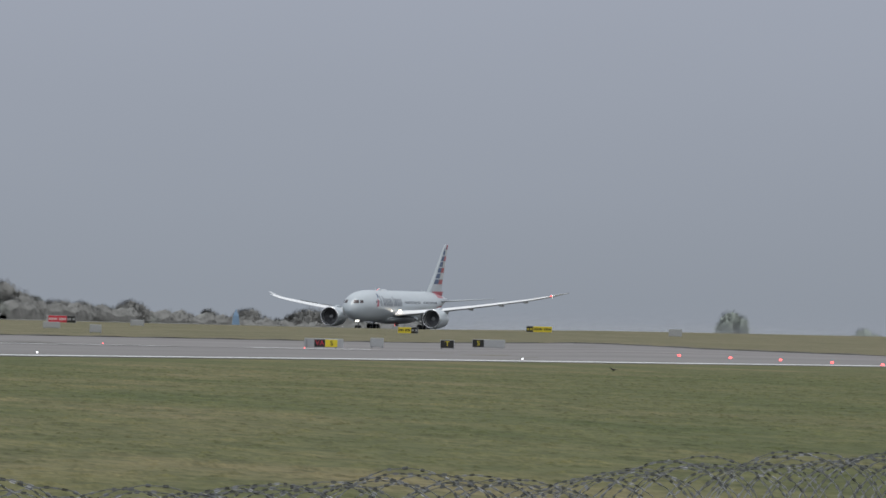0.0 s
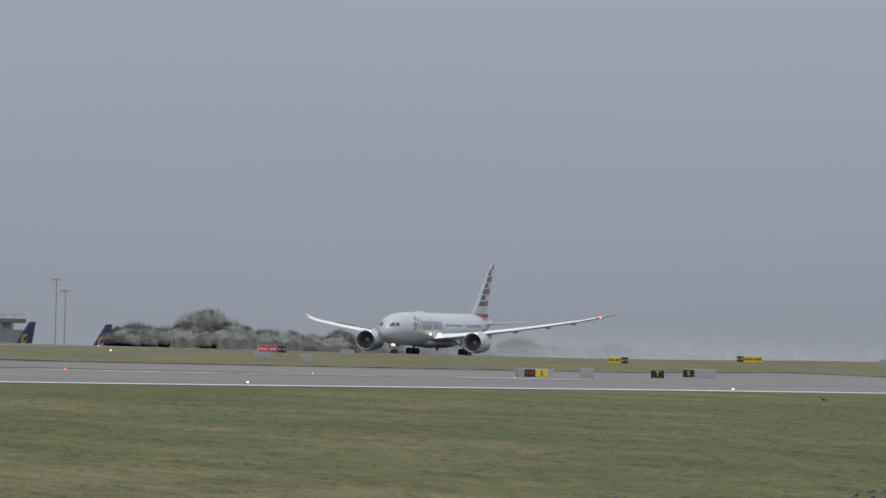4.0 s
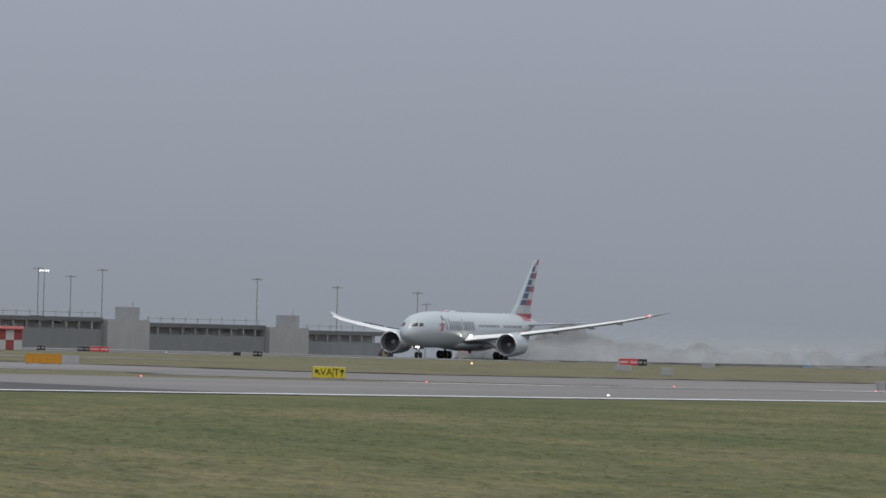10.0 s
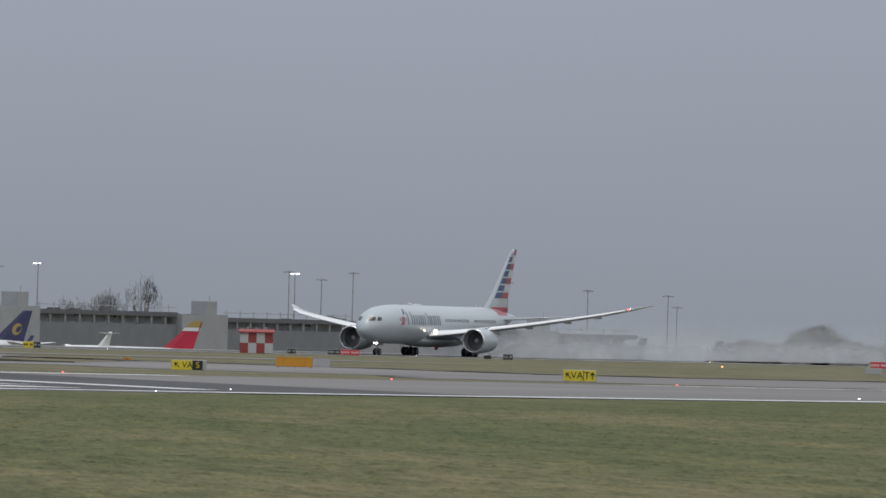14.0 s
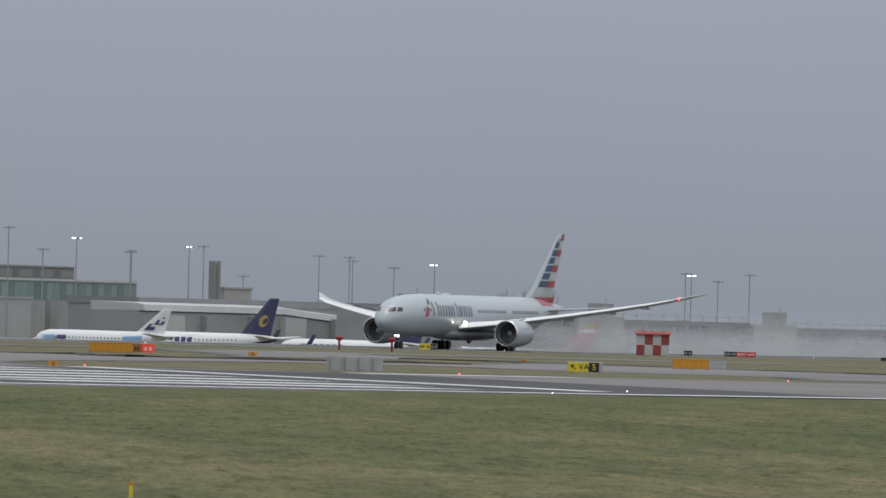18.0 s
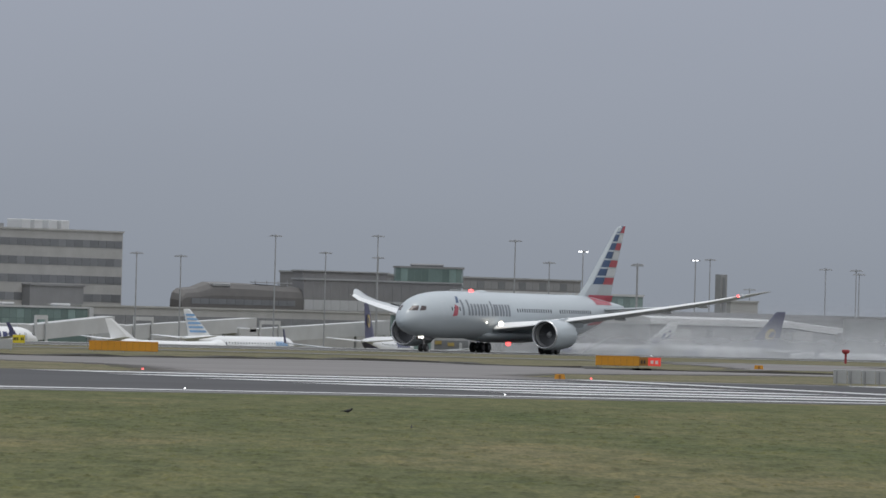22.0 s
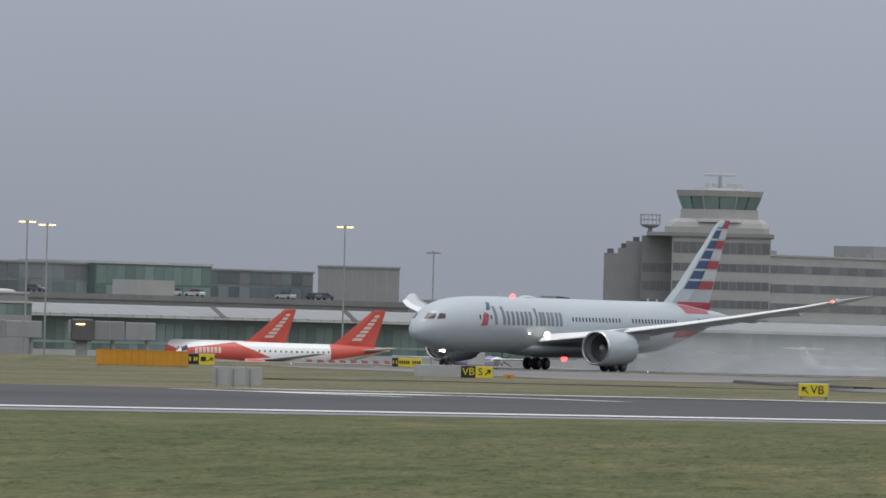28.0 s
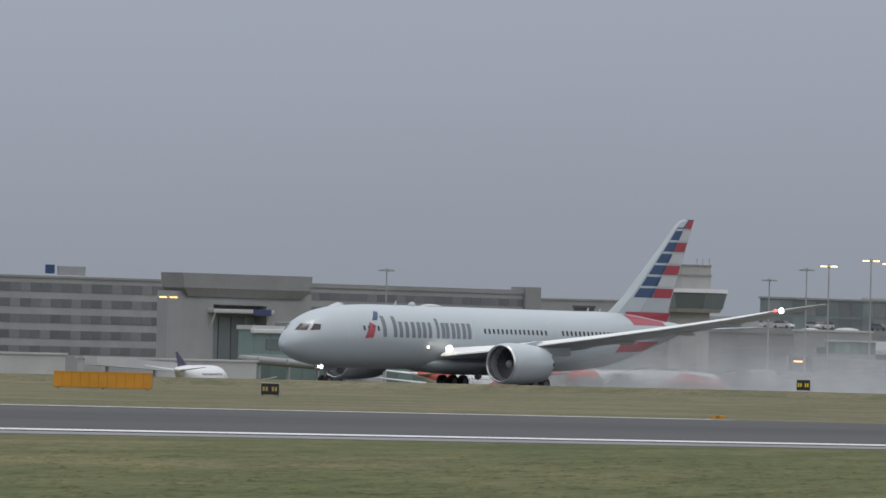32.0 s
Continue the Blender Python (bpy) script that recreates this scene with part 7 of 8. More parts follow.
for x, y in ((388.2, 150.2), (469, 153.4), (291.1, 139.2), (317.4, 148.6), (266, 147.6), (249, 149.8)):
    ground_light(x, y, LAMPW, 0.05 if x > 350 else 0.028, "lit white runway edge light", up=0.02)
for x, y in ((577.5, 178), (566, 171), (556.5, 164.8), (545.5, 158.2), (534.4, 151.8), (536, 203), (566, 200.2), (480, 196.8), (432.7, 193.4), (392.4, 192.6), (368.9, 200.2), (338, 205.5)):
    ground_light(x, y, LAMPR, 0.11 if x > 530 and y < 180 else 0.048, "lit red runway light", up=0.02)
ground_light(1092, 441.5, LAMPO, 0.13, "lit orange guard light on the grass")
for x in (700, 760, 850, 980, 1080, 1180, 1290, 1400, 1500):
    ground_light(x, 523.6, LAMPW if x % 200 else LAMPO, 0.05, "small lit runway edge light", "runway_edge_light")

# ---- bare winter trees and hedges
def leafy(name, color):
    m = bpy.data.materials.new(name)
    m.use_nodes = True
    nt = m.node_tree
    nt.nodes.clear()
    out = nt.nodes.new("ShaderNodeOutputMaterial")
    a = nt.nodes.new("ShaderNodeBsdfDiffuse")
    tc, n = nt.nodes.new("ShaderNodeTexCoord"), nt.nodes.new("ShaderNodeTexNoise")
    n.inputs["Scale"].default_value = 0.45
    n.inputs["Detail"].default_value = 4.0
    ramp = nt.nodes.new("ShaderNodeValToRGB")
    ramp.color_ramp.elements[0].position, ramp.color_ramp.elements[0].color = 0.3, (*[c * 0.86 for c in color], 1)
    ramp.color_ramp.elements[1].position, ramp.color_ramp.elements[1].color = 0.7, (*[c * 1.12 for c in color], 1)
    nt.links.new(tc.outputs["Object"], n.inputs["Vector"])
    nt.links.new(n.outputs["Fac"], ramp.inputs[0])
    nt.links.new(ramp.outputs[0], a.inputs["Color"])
    # shading normal leant upwards to even out light and shade over the crown
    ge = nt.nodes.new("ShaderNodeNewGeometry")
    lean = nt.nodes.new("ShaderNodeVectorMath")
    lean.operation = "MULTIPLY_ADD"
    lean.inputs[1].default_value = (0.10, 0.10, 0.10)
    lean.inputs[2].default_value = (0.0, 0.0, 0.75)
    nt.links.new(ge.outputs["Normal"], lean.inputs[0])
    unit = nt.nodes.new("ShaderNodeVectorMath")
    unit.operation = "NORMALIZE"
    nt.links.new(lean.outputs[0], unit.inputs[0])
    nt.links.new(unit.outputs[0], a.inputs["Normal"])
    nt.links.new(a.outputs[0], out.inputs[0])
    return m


# distant haze put into these colours: greyed, paled, low in contrast
TWIG = leafy("hazed_bare_twigs", (0.240, 0.242, 0.234))
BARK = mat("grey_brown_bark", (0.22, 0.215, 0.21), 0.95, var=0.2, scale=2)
# paler still: more haze in the colour for the farthest trees
HAZYLEAF = leafy("hazed_green_leaves", (0.315, 0.355, 0.325))
EVERGREEN = leafy("hazed_evergreen_leaves", (0.212, 0.222, 0.208))


def tree(x, y, top, spread, seed, leaf=None, label="bare winter tree with a rounded grey-brown crown", count=900, base=None, thin=False):
    rnd = random.Random(seed)
    z0 = lie(x, y) if base is None else base
    h = top - z0
    t = thing("tree", label, "tree", "trees", at=(x, y, z0))
    bm = tube((0, 0, -0.3), (0, 0, h * 0.5), h * 0.035, h * 0.02, 8)
    limbs = []
    for i in range(9):
        a = rnd.uniform(0, 6.28)
        s = h * rnd.uniform(0.2, 0.5)
        e = Vector((spread * rnd.uniform(0.2, 0.5) * math.cos(a), spread * rnd.uniform(0.2, 0.5) * math.sin(a), h * rnd.uniform(0.5, 0.86)))
        tube((0, 0, s), e, h * 0.014, h * 0.004, 6, bm)
        limbs.append(((0, 0, s), e))
        for k in range(3):
            u = rnd.uniform(0.4, 1.0)
            q = Vector((0, 0, s)).lerp(e, u)
            tube(q, q + Vector((rnd.uniform(-1, 1), rnd.uniform(-1, 1), rnd.uniform(0.1, 1))) * spread * 0.14, h * 0.005, h * 0.002, 4, bm)
    part("trunk", bm, BARK, t)
    bm = bmesh.new()
    lobes = []
    for k in range(15):
        a, q = rnd.uniform(0, 6.28), math.sqrt(rnd.random()) * 0.62
        low = k % 3 == 0
        rise = 0.28 if low else 0.34 + 0.40 * math.sqrt(1 - q * q * 1.4)
        lobes.append((Vector((math.cos(a) * q * spread, math.sin(a) * q * spread, h * rise)), rnd.uniform(0.30, 0.42) * spread, h * rnd.uniform(0.22, 0.30)))
    lobes.append((Vector((0, 0, h * 0.74)), spread * 0.42, h * 0.26))
    if not thin:
        for c, r, v in lobes:
            loose = ball((0, 0, 0), 1.0, None, seg=16, rings=10, squash=(r, r, v))
            for q in loose.verts:
                w = q.co + c
                k = 1 + 0.09 * math.sin(w.x * 1.9 + w.z * 2.6) + 0.07 * math.sin(w.y * 3.1 - w.x * 1.7) + rnd.uniform(-0.04, 0.04)
                q.co = c + q.co * k * 0.79
                q.co.z = max(h * 0.02, q.co.z)
            me = bpy.data.meshes.new("lobe")
            loose.to_mesh(me)
            loose.free()
            bm.from_mesh(me)
            bpy.data.meshes.remove(me)
    for i in range(count):
        c, r, v = rnd.choice(lobes)
        d = Vector((rnd.gauss(0, 1), rnd.gauss(0, 1), abs(rnd.gauss(0, 0.8)))).normalized()
        p = c + Vector((d.x * r, d.y * r, d.z * v)) * (0.74 + 0.24 * rnd.random())
        if p.z < h * 0.1:
            continue
        if thin:
            e = p + Vector((rnd.uniform(-0.4, 0.4), rnd.uniform(-0.4, 0.4), rnd.uniform(0.3, 1.2))) * 1.2
            tube(p, e, 0.05, 0.02, 3, bm, caps=False)
        else:
            # a spray of twigs pointing out of the crown
            e = p + (d + Vector((rnd.uniform(-0.5, 0.5), rnd.uniform(-0.5, 0.5), rnd.uniform(0.0, 0.7)))).normalized() * rnd.uniform(0.2, 0.9)
            w = (e - p).orthogonal().normalized() * rnd.uniform(0.03, 0.08)
            bm.faces.new([bm.verts.new(p - w), bm.verts.new(p + w), bm.verts.new(e)])
    part("crown", bm, leaf or TWIG, t, smooth=True)
    return t


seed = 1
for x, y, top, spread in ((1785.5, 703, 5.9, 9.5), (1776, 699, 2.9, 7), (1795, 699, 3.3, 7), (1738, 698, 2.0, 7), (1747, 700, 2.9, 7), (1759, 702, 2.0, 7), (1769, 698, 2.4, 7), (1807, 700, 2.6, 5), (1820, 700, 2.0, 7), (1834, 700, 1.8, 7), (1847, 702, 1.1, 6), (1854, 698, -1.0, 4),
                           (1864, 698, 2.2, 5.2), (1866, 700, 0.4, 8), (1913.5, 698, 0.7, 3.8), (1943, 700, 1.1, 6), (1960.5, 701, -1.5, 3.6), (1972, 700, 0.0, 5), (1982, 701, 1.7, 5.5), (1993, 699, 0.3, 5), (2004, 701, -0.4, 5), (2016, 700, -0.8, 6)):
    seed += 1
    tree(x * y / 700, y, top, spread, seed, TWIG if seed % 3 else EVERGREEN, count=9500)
tree(2319, 700, 3.4, 5.4, 91, HAZYLEAF, "lone rounded tree on the skyline", 9000)
tree(2447, 700, -0.7, 6, 92, HAZYLEAF, "low rounded tree on the skyline", 6000)
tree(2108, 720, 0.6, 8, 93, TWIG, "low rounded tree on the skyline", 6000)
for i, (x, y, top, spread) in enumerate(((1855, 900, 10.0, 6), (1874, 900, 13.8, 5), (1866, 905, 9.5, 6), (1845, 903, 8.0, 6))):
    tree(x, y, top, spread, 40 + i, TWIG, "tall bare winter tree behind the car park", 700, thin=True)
rnd = random.Random(5)
bm = bmesh.new()
HEDGE_TOP = ((1724, 1800, 1850, 1858, 1880, 1907, 1922, 1950, 1968, 2000, 2045), (1.0, 1.2, 0.2, -0.4, -0.2, -0.9, -1.6, -2.1, -2.4, -1.8, -2.4))
back = []
for i in range(540):
    x = 1732 + i * 0.58
    y = 696 + 1.5 * math.sin(x * 0.21)
    z0 = lie(x, y)
    hh = (float(np.interp(x, *HEDGE_TOP)) - z0) * min(1, 0.15 + i / 14) + 0.35 * math.sin(x * 0.9) + 0.25 * math.sin(x * 0.37 + 1) + rnd.uniform(-0.18, 0.18)
    back.append([(x, y - 2.6, z0 - 0.2), (x, y - 2.4 + rnd.uniform(-0.3, 0.3), z0 + hh * 0.55), (x, y - 1.7 + rnd.uniform(-0.3, 0.3), z0 + hh * 0.86), (x, y - 0.6, z0 + hh), (x, y + 1.2, z0 + hh * 0.96), (x, y + 2.6, z0 + hh * 0.7), (x, y + 3.2, z0 - 0.2)])
    for k in range(34):
        p = Vector((x + rnd.uniform(0, 0.6), y, z0)) + Vector((0, -rnd.choice((2.7, 2.5, 1.9, 1.0, 0.2)), 0))
        p.z += hh * (rnd.uniform(0.05, 0.95) if p.y < y - 1.5 else rnd.uniform(0.85, 1.0))
        e = p + Vector((rnd.uniform(-0.6, 0.4), rnd.uniform(-0.6, 0.2), rnd.uniform(0.1, 0.75)))
        w = (e - p).orthogonal().normalized() * rnd.uniform(0.04, 0.1)
        bm.faces.new([bm.verts.new(p - w), bm.verts.new(p + w), bm.verts.new(e)])
loft(back, bm)
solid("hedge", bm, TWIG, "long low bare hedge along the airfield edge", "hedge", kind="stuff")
TANKZ = lie(1866, 676)
TANKBLUE = mat("faded_blue_paint", (0.20, 0.31, 0.46), 0.6, var=0.1, scale=1)
bx = thing("blue_tank", "tall tapering pale blue tower before the hedge", "tower", at=(1866, 676, TANKZ), rz=-70)
part("body", loft([[(u * w, v * w, z - TANKZ) for u, v in ((-1, -1), (1, -1), (1, 1), (-1, 1))] for z, w in ((TANKZ, 0.95), (-2.4, 0.82), (-0.6, 0.62), (0.2, 0.34))]), TANKBLUE, bx)
part("cap", tube((0, 0, 0.2 - TANKZ), (0, 0, 0.75 - TANKZ), 0.2, 0.12), TANKBLUE, bx)

# ---- perimeter fence with coiled razor wire, close below the mound
WIRE = mat("galvanised_razor_wire", (0.22, 0.225, 0.23), 0.45, metal=0.5, var=0.25, scale=8)
FENCE_Y = 12.0
fence = thing("perimeter_fence", "steel mesh perimeter fence topped with coiled razor wire", "fence", kind="structure", at=(0, FENCE_Y, 0))


def wire_top(x):
    return float(np.interp(x, (18, 30.7, 31.8, 33.4, 35.1, 37.3, 39.4, 41.7, 44, 56), (3.74, 3.82, 3.75, 3.77, 3.81, 3.73, 3.82, 3.83, 3.78, 3.78)))


x = 18.0
while x < 56:
    part("post", box(x - 0.04, x + 0.04, -0.04, 0.04, lie(x, FENCE_Y) - 0.2, 3.25), POLE, fence)
    x += 3.0
bm = bmesh.new()
for i in range(0, 39):
    xx = 18 + i
    for zz in np.arange(lie(xx, FENCE_Y) + 0.05, 3.2, 0.2):
        tube((xx, 0, zz), (xx + 1.0, 0, zz), 0.004, seg=3, bm=bm, caps=False)
    for k in range(10):
        tube((xx + k * 0.1, 0, lie(xx, FENCE_Y)), (xx + k * 0.1, 0, 3.2), 0.003, seg=3, bm=bm, caps=False)
o = part("mesh_infill", bm, POLE, fence)
o["kind"] = "stuff"
BARB = mat("razor_barbs", (0.17, 0.175, 0.18), 0.5, metal=0.4, var=0.2, scale=8, isle=0.85)
for dy, phase, r, turns in ((0.0, 0.0, 0.38, 92), (0.12, 1.3, 0.34, 74), (0.05, 4.0, 0.30, 61)):
    wires, barbs = bmesh.new(), bmesh.new()
    n = turns * 26
    prev = None
    rw = random.Random(int(dy * 100) + 3)
    wob = [rw.uniform(-0.16, 0.16) for _ in range(turns + 3)]
    size = [rw.uniform(0.82, 1.08) for _ in range(turns + 3)]
    for i in range(n):
        a = 2 * math.pi * i / 26 + phase
        k = i / 26
        j = int(k)
        w = k - j
        xx = 18 + 38 * i / n + wob[j] * (1 - w) + wob[j + 1] * w + 0.12 * math.sin(a)
        rr = r * (size[j] * (1 - w) + size[j + 1] * w)
        p = Vector((xx, dy + rr * math.cos(a), wire_top(xx) - r + rr * math.sin(a) - (0.02 if dy else 0)))
        if prev is not None:
            tube(prev, p, 0.0026, seg=4, bm=wires, caps=False)
            d = (p - prev).normalized()
            for u in ((0.2, 0.55, 0.9) if i % 2 else (0.3, 0.7)):
                s = Matrix.Rotation(i * 1.1 + u * 5, 3, d) @ d.orthogonal().normalized()
                m = prev.lerp(p, u)
                hl = 0.007 + 0.006 * rw.random()
                for sg in (1, -1):
                    barbs.faces.new([barbs.verts.new(q) for q in (m - d * hl + s * 0.0065 * sg, m + d * hl + s * 0.0065 * sg, m + d * hl * 0.6 - s * 0.002 * sg, m - d * hl * 0.6 - s * 0.002 * sg)])
        prev = p
    c = part("razor_coil", wires, WIRE, fence, "loose coil of galvanised razor wire")
    b = part("barbs", barbs, BARB, c)
    b["kind"] = "stuff"

# ---- small birds on the near grass
FEATHER = mat("black_feathers", (0.02, 0.02, 0.022), 0.7, var=0.1, scale=20)


def bird(x, y, s, rz, label="black crow standing on the grass"):
    b = thing("bird", label, "bird", "birds", at=(x, y, lie(x, y)), rz=rz)
    part("body", loft([[(u * s, w * s * math.sin(a), (0.28 + h + v * math.cos(a)) * s) for a in [2 * math.pi * i / 10 for i in range(10)]] for u, w, v, h in ((-0.42, 0.02, 0.02, 0.02), (-0.2, 0.09, 0.07, 0.0), (0.0, 0.13, 0.13, 0.02), (0.18, 0.11, 0.11, 0.06), (0.3, 0.05, 0.05, 0.12))]), FEATHER, b, smooth=True)
    part("head", ball((0.3 * s, 0, 0.46 * s), 0.085 * s), FEATHER, b, smooth=True)
    part("beak", tube((0.37 * s, 0, 0.45 * s), (0.48 * s, 0, 0.43 * s), 0.025 * s, 0.005 * s, 6), FEATHER, b)
    part("tail", upright([(-0.62 * s, 0.22 * s), (-0.35 * s, 0.27 * s), (-0.35 * s, 0.31 * s), (-0.6 * s, 0.26 * s)], -0.06 * s, 0.06 * s), FEATHER, b)
    for y in (-0.05, 0.05):
        part("leg", tube((0.02 * s, y * s, 0), (0.0, y * s, 0.2 * s), 0.012 * s, seg=5), FEATHER, b)


bird(187, 108, 0.30, -60), bird(373.3, 118, 0.36, 120)
bird(160.5, 91.2, 0.16, 30)

# ---- low tussocks of grass near the mound

def tussocks(name, count, yr, seed, height, label):
    rng = np.random.default_rng(seed)
    y = yr[0] + (yr[1] - yr[0]) * rng.random(count) ** 0.8
    # keep to the wedge that the pan sweeps
    lo, hi = np.tan(np.radians(44.5)) * y, np.tan(np.radians(75.0)) * y
    x = lo + (hi - lo) * rng.random(count)
    h = height * (0.3 + 1.0 * rng.random(count) ** 2) * np.clip((yr[1] - y) / 30, 0.15, 1)
    r = 0.10 + 0.32 * rng.random(count)
    z = np.array([lie(a, b) for a, b in zip(x, y)])
    turn = rng.random(count) * 6.28
    rings = []
    for k in range(5):
        a = turn + k * 2 * np.pi / 5
        rr = r * (0.75 + 0.5 * rng.random(count))
        rings.append(np.stack([x + rr * np.cos(a), y + rr * np.sin(a), z - 0.008], 1))
    rings.append(np.stack([x + (rng.random(count) - 0.5) * r * 0.6, y + (rng.random(count) - 0.5) * r * 0.6, z + h], 1))
    v = np.stack(rings, 1).reshape(-1, 3)
    tri = np.array([[k, (k + 1) % 5, 5] for k in range(5)])
    f = (np.arange(count)[:, None, None] * 6 + tri[None]).reshape(-1, 3)
    me = bpy.data.meshes.new(name)
    me.from_pydata(v.tolist(), [], f.tolist())
    me.polygons.foreach_set("use_smooth", [True] * len(me.polygons))
    me.materials.append(GRASS)
    ob = new(name, me)
    return tagged(ob, label, "grass", kind="stuff")


tussocks("grass_tussocks", 50000, (26, 138), 3, 0.03, "short tussocky winter grass on the near verge")


# ---- spray thrown up from the wet runway, drifting behind the airliner
def spray_material(seed, dens):
    m = bpy.data.materials.new("drifting_water_spray")
    m.use_nodes = True
    nt = m.node_tree
    nt.nodes.clear()
    out = nt.nodes.new("ShaderNodeOutputMaterial")
    mix = nt.nodes.new("ShaderNodeMixShader")
    clear = nt.nodes.new("ShaderNodeBsdfTransparent")
    white = nt.nodes.new("ShaderNodeBsdfDiffuse")
    white.inputs["Color"].default_value = (0.74, 0.755, 0.775, 1)
    glow = nt.nodes.new("ShaderNodeBsdfTranslucent")
    glow.inputs["Color"].default_value = (0.74, 0.755, 0.775, 1)
    both = nt.nodes.new("ShaderNodeMixShader")
    nt.links.new(white.outputs[0], both.inputs[1])
    nt.links.new(glow.outputs[0], both.inputs[2])
    tc = nt.nodes.new("ShaderNodeTexCoord")
    sep = nt.nodes.new("ShaderNodeSeparateXYZ")
    nt.links.new(tc.outputs["Object"], sep.inputs[0])

    def ramp(src, a, b, lo, hi):
        r = nt.nodes.new("ShaderNodeMapRange")
        r.interpolation_type = "SMOOTHSTEP"
        r.inputs["From Min"].default_value, r.inputs["From Max"].default_value = a, b
        r.inputs["To Min"].default_value, r.inputs["To Max"].default_value = lo, hi
        nt.links.new(src, r.inputs[0])
        return r.outputs[0]

    def times(a, b):
        x = nt.nodes.new("ShaderNodeMath")
        x.operation = "MULTIPLY"
        nt.links.new(a, x.inputs[0])
        nt.links.new(b, x.inputs[1])
        return x.outputs[0]
    mp = nt.nodes.new("ShaderNodeMapping")
    mp.inputs["Scale"].default_value = (0.10, 0.10, 0.28)
    mp.inputs["Location"].default_value = (seed * 3.7, seed * 1.3, 0)
    nt.links.new(tc.outputs["Object"], mp.inputs[0])
    n = nt.nodes.new("ShaderNodeTexNoise")
    n.inputs["Scale"].default_value, n.inputs["Detail"].default_value = 0.8, 2
    nt.links.new(mp.outputs[0], n.inputs["Vector"])
    puff = ramp(n.outputs["Fac"], 0.25, 0.75, 0.60, 1.0)
    start = ramp(sep.outputs["X"], 24, 46, 0.0, 1.0)
    end = ramp(sep.outputs["X"], 110, 420, 1.0, 0.28)
    # thin upward, deeper further back
    up = times(ramp(sep.outputs["Z"], 0.0, 8.0, 1.0, 0.0), ramp(sep.outputs["Z"], 1.0, 5.0, 1.0, 0.62))
    f = times(times(times(puff, start), end), up)
    sc = nt.nodes.new("ShaderNodeMath")
    sc.operation = "MULTIPLY"
    sc.inputs[1].default_value = dens
    nt.links.new(f, sc.inputs[0])
    nt.links.new(sc.outputs[0], mix.inputs[0])
    nt.links.new(clear.outputs[0], mix.inputs[1])
    nt.links.new(both.outputs[0], mix.inputs[2])
    nt.links.new(mix.outputs[0], out.inputs[0])
    return m


SPRAY = thing("spray_cloud", "pale drifting cloud of water spray trailing behind the airliner", "spray", kind="stuff")
rnd = random.Random(12)
for k, (y, dens) in enumerate(((-7.0, 0.53), (-3.2, 0.52), (4.5, 0.50), (9.0, 0.47))):
    bm = bmesh.new()
    cols = []
    for i in range(60):
        x = 22 + i * 7.0
        top = 1.5 + 8.5 * min(1, (x - 22) / 60)
        cols.append([bm.verts.new((x + 0.8 * math.sin(j * 2 + i), y + 1.4 * math.sin(i * 0.9 + k + j * 0.5) + (x - 22) * 0.012 * (k - 1.5), 0.03 + top * j / 5)) for j in range(6)])
    for a, c in zip(cols, cols[1:]):
        for j in range(5):
            bm.faces.new((a[j], c[j], c[j + 1], a[j + 1]))
    part("spray_curtain", bm, spray_material(k, dens), SPRAY, smooth=True)
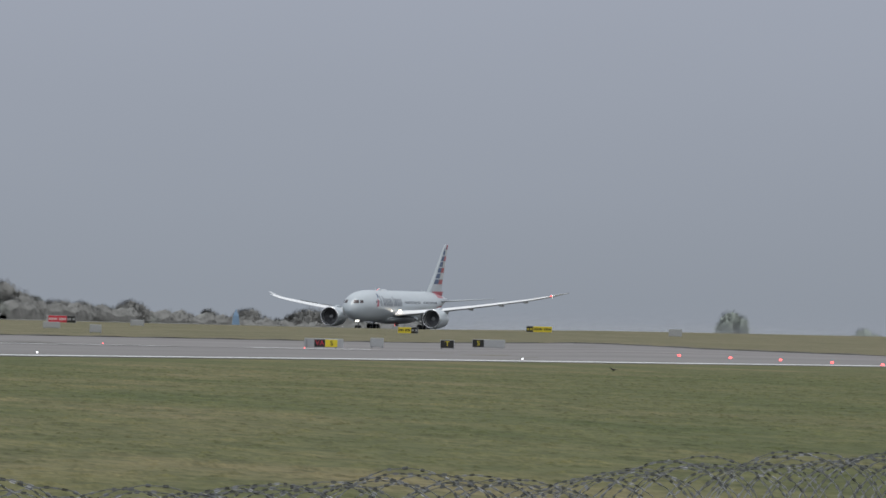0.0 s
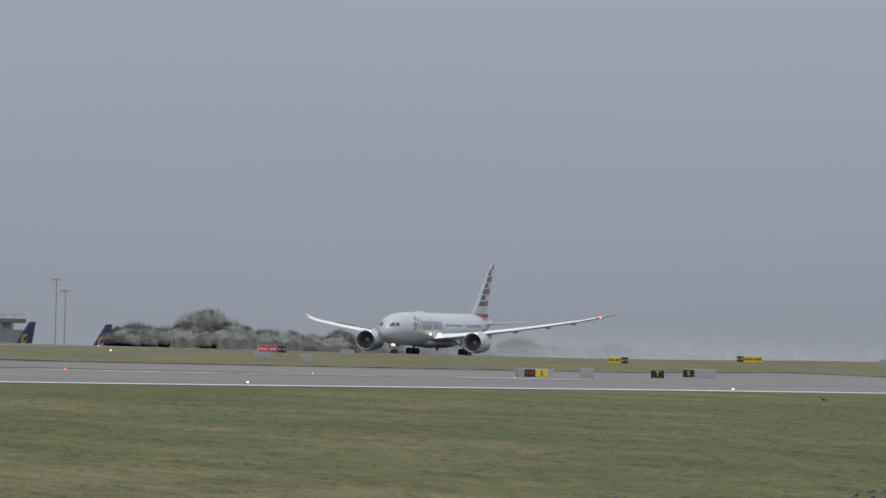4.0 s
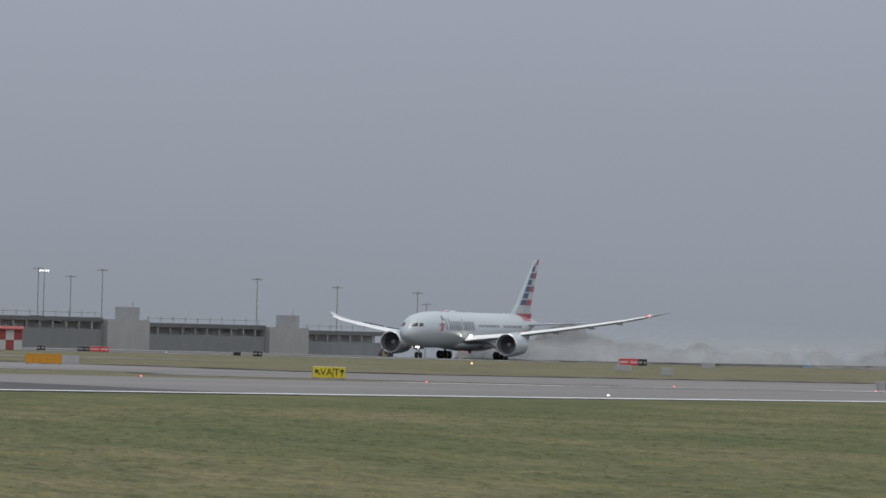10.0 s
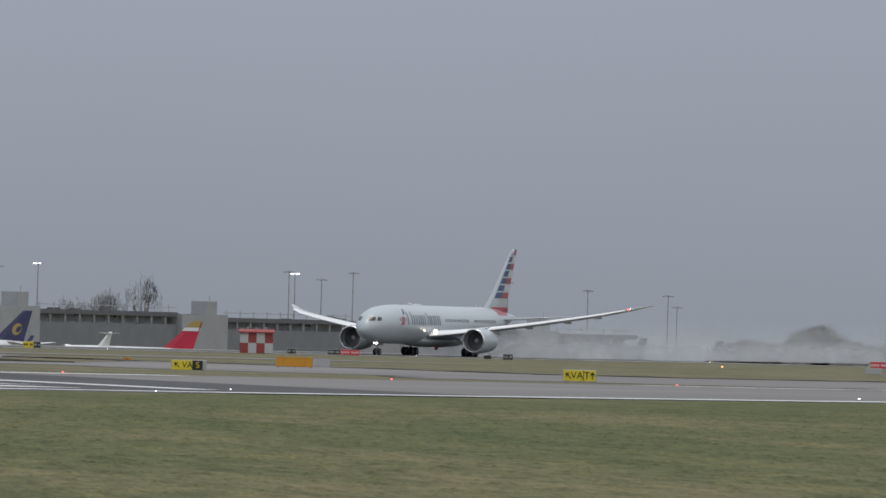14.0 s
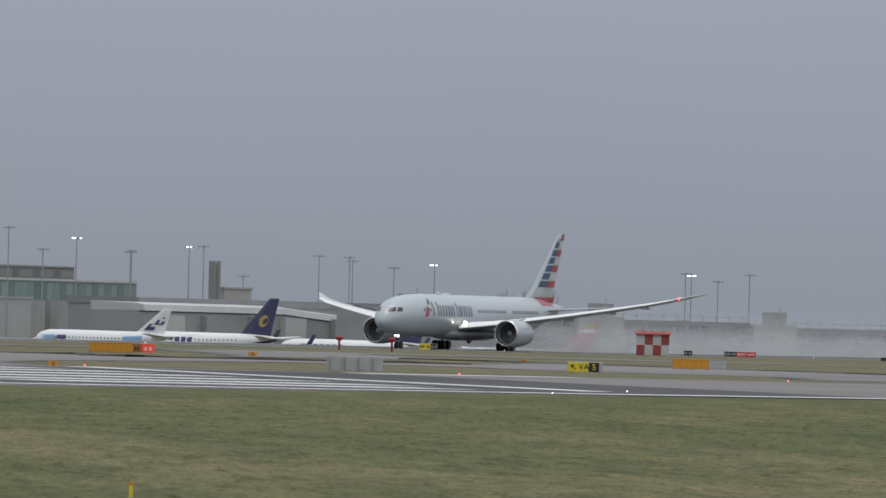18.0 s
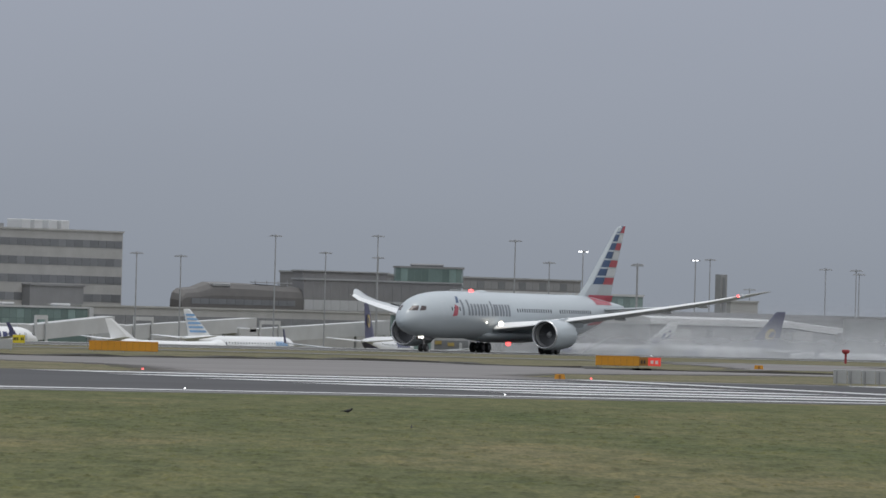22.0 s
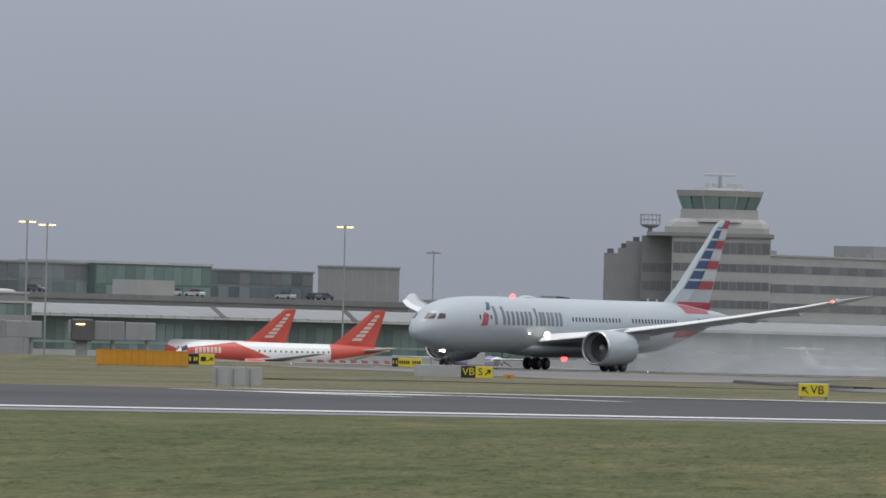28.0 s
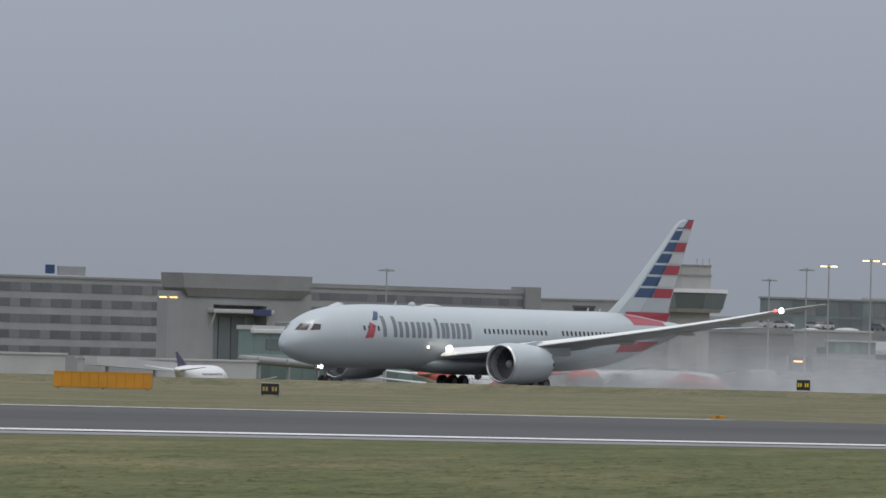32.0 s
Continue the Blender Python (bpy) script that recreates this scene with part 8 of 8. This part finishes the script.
ROLL = ((0, 1579.4), (1, 1557.2), (2, 1534.5), (2.5, 1522.8), (4.5, 1474.7), (5, 1462.0), (6, 1436.4), (7, 1410.9), (8, 1385.2), (9, 1359.3), (10, 1333.1), (11, 1306.1), (12, 1278.1), (13, 1249.5), (13.5, 1235.0), (15.5, 1175.4), (16, 1160.1), (17, 1128.9), (18, 1097.1), (19, 1064.8), (20, 1032.0), (21, 998.9), (22, 965.6), (23, 932.1), (24, 898.2), (24.5, 881.1), (26.5, 811.0), (27, 793.1), (28, 757.0), (29, 720.4), (30, 683.4), (31, 646.3), (32, 608.8))


def rolling(x, down=0.0):
    """The jet's pose on the centre line of its runway, its nose at x."""
    return pose(x, 550.0, lie(x + 27, 550.3) + 0.04 - down, 0, 0, 0.7)


def motions():
    walk(JET, [(t, rolling(x)) for t, x in ROLL])
    # the spray stands low at first and rises as the roll gathers speed
    walk(SPRAY, [(t, rolling(x, float(np.interp(t, (0, 2, 5, 9, 13), (3.6, 1.8, 0.3, 0.0, 0.0))))) for t, x in ROLL])
    # the wings flex up as the lift builds
    flex = lambda t, side: float(np.interp(t, (0, 6, 12, 20, 27, 32), (-0.3, 0.1, 0.15, 0.3, 0.42, 0.42) if side < 0 else (-1.4, -1.25, -1.05, -0.7, -0.45, -0.4)))
    for wing, side in WINGS:
        rows = []
        for t in (0, 3, 6, 9, 12, 16, 20, 24, 27, 32):
            a = math.degrees(math.asin(flex(t, side) / 27.0)) * side
            rows.append((t, pose(0, side * 2.9, 3.2, a) @ pose(0, -side * 2.9, -3.2)))
        walk(wing, rows)
    # added hoods turn for flashes: each lens shows towards the mound for a moment
    for (ob, x, y, z), glints in zip(TURNING, ((2.5, 5, 8, 11, 13.5, 16.5, 19.5, 22, 25, 28, 30.6), (2.5, 5, 8, 11, 13.5, 16.5, 19.5, 22, 25, 28, 30.6), (0.5, 3, 6, 9, 12, 14.5, 17.5, 20.5, 23, 26, 28.9, 32))):
        rows, turn = [], 180.0
        rise = lambda t: flex(t, -1) * 0.93 if y < -20 else 0.0
        rows.append((0.0, pose(x, y, z + rise(0), 0, 0, turn - 55)))
        for g in glints:
            for dt, step in ((-0.3, 0), (-0.2, 60), (-0.1, 120), (0.0, 180), (0.1, 240), (0.2, 300), (0.3, 360)):
                if 0.0 < g + dt <= 32.0:
                    rows.append((g + dt, pose(x, y, z + rise(g + dt), 0, 0, turn + step - 55)))
        if rows[-1][0] < 32.0:
            rows.append((32.0, pose(x, y, z + rise(32), 0, 0, turn - 55)))
        walk(ob, rows)


motions()
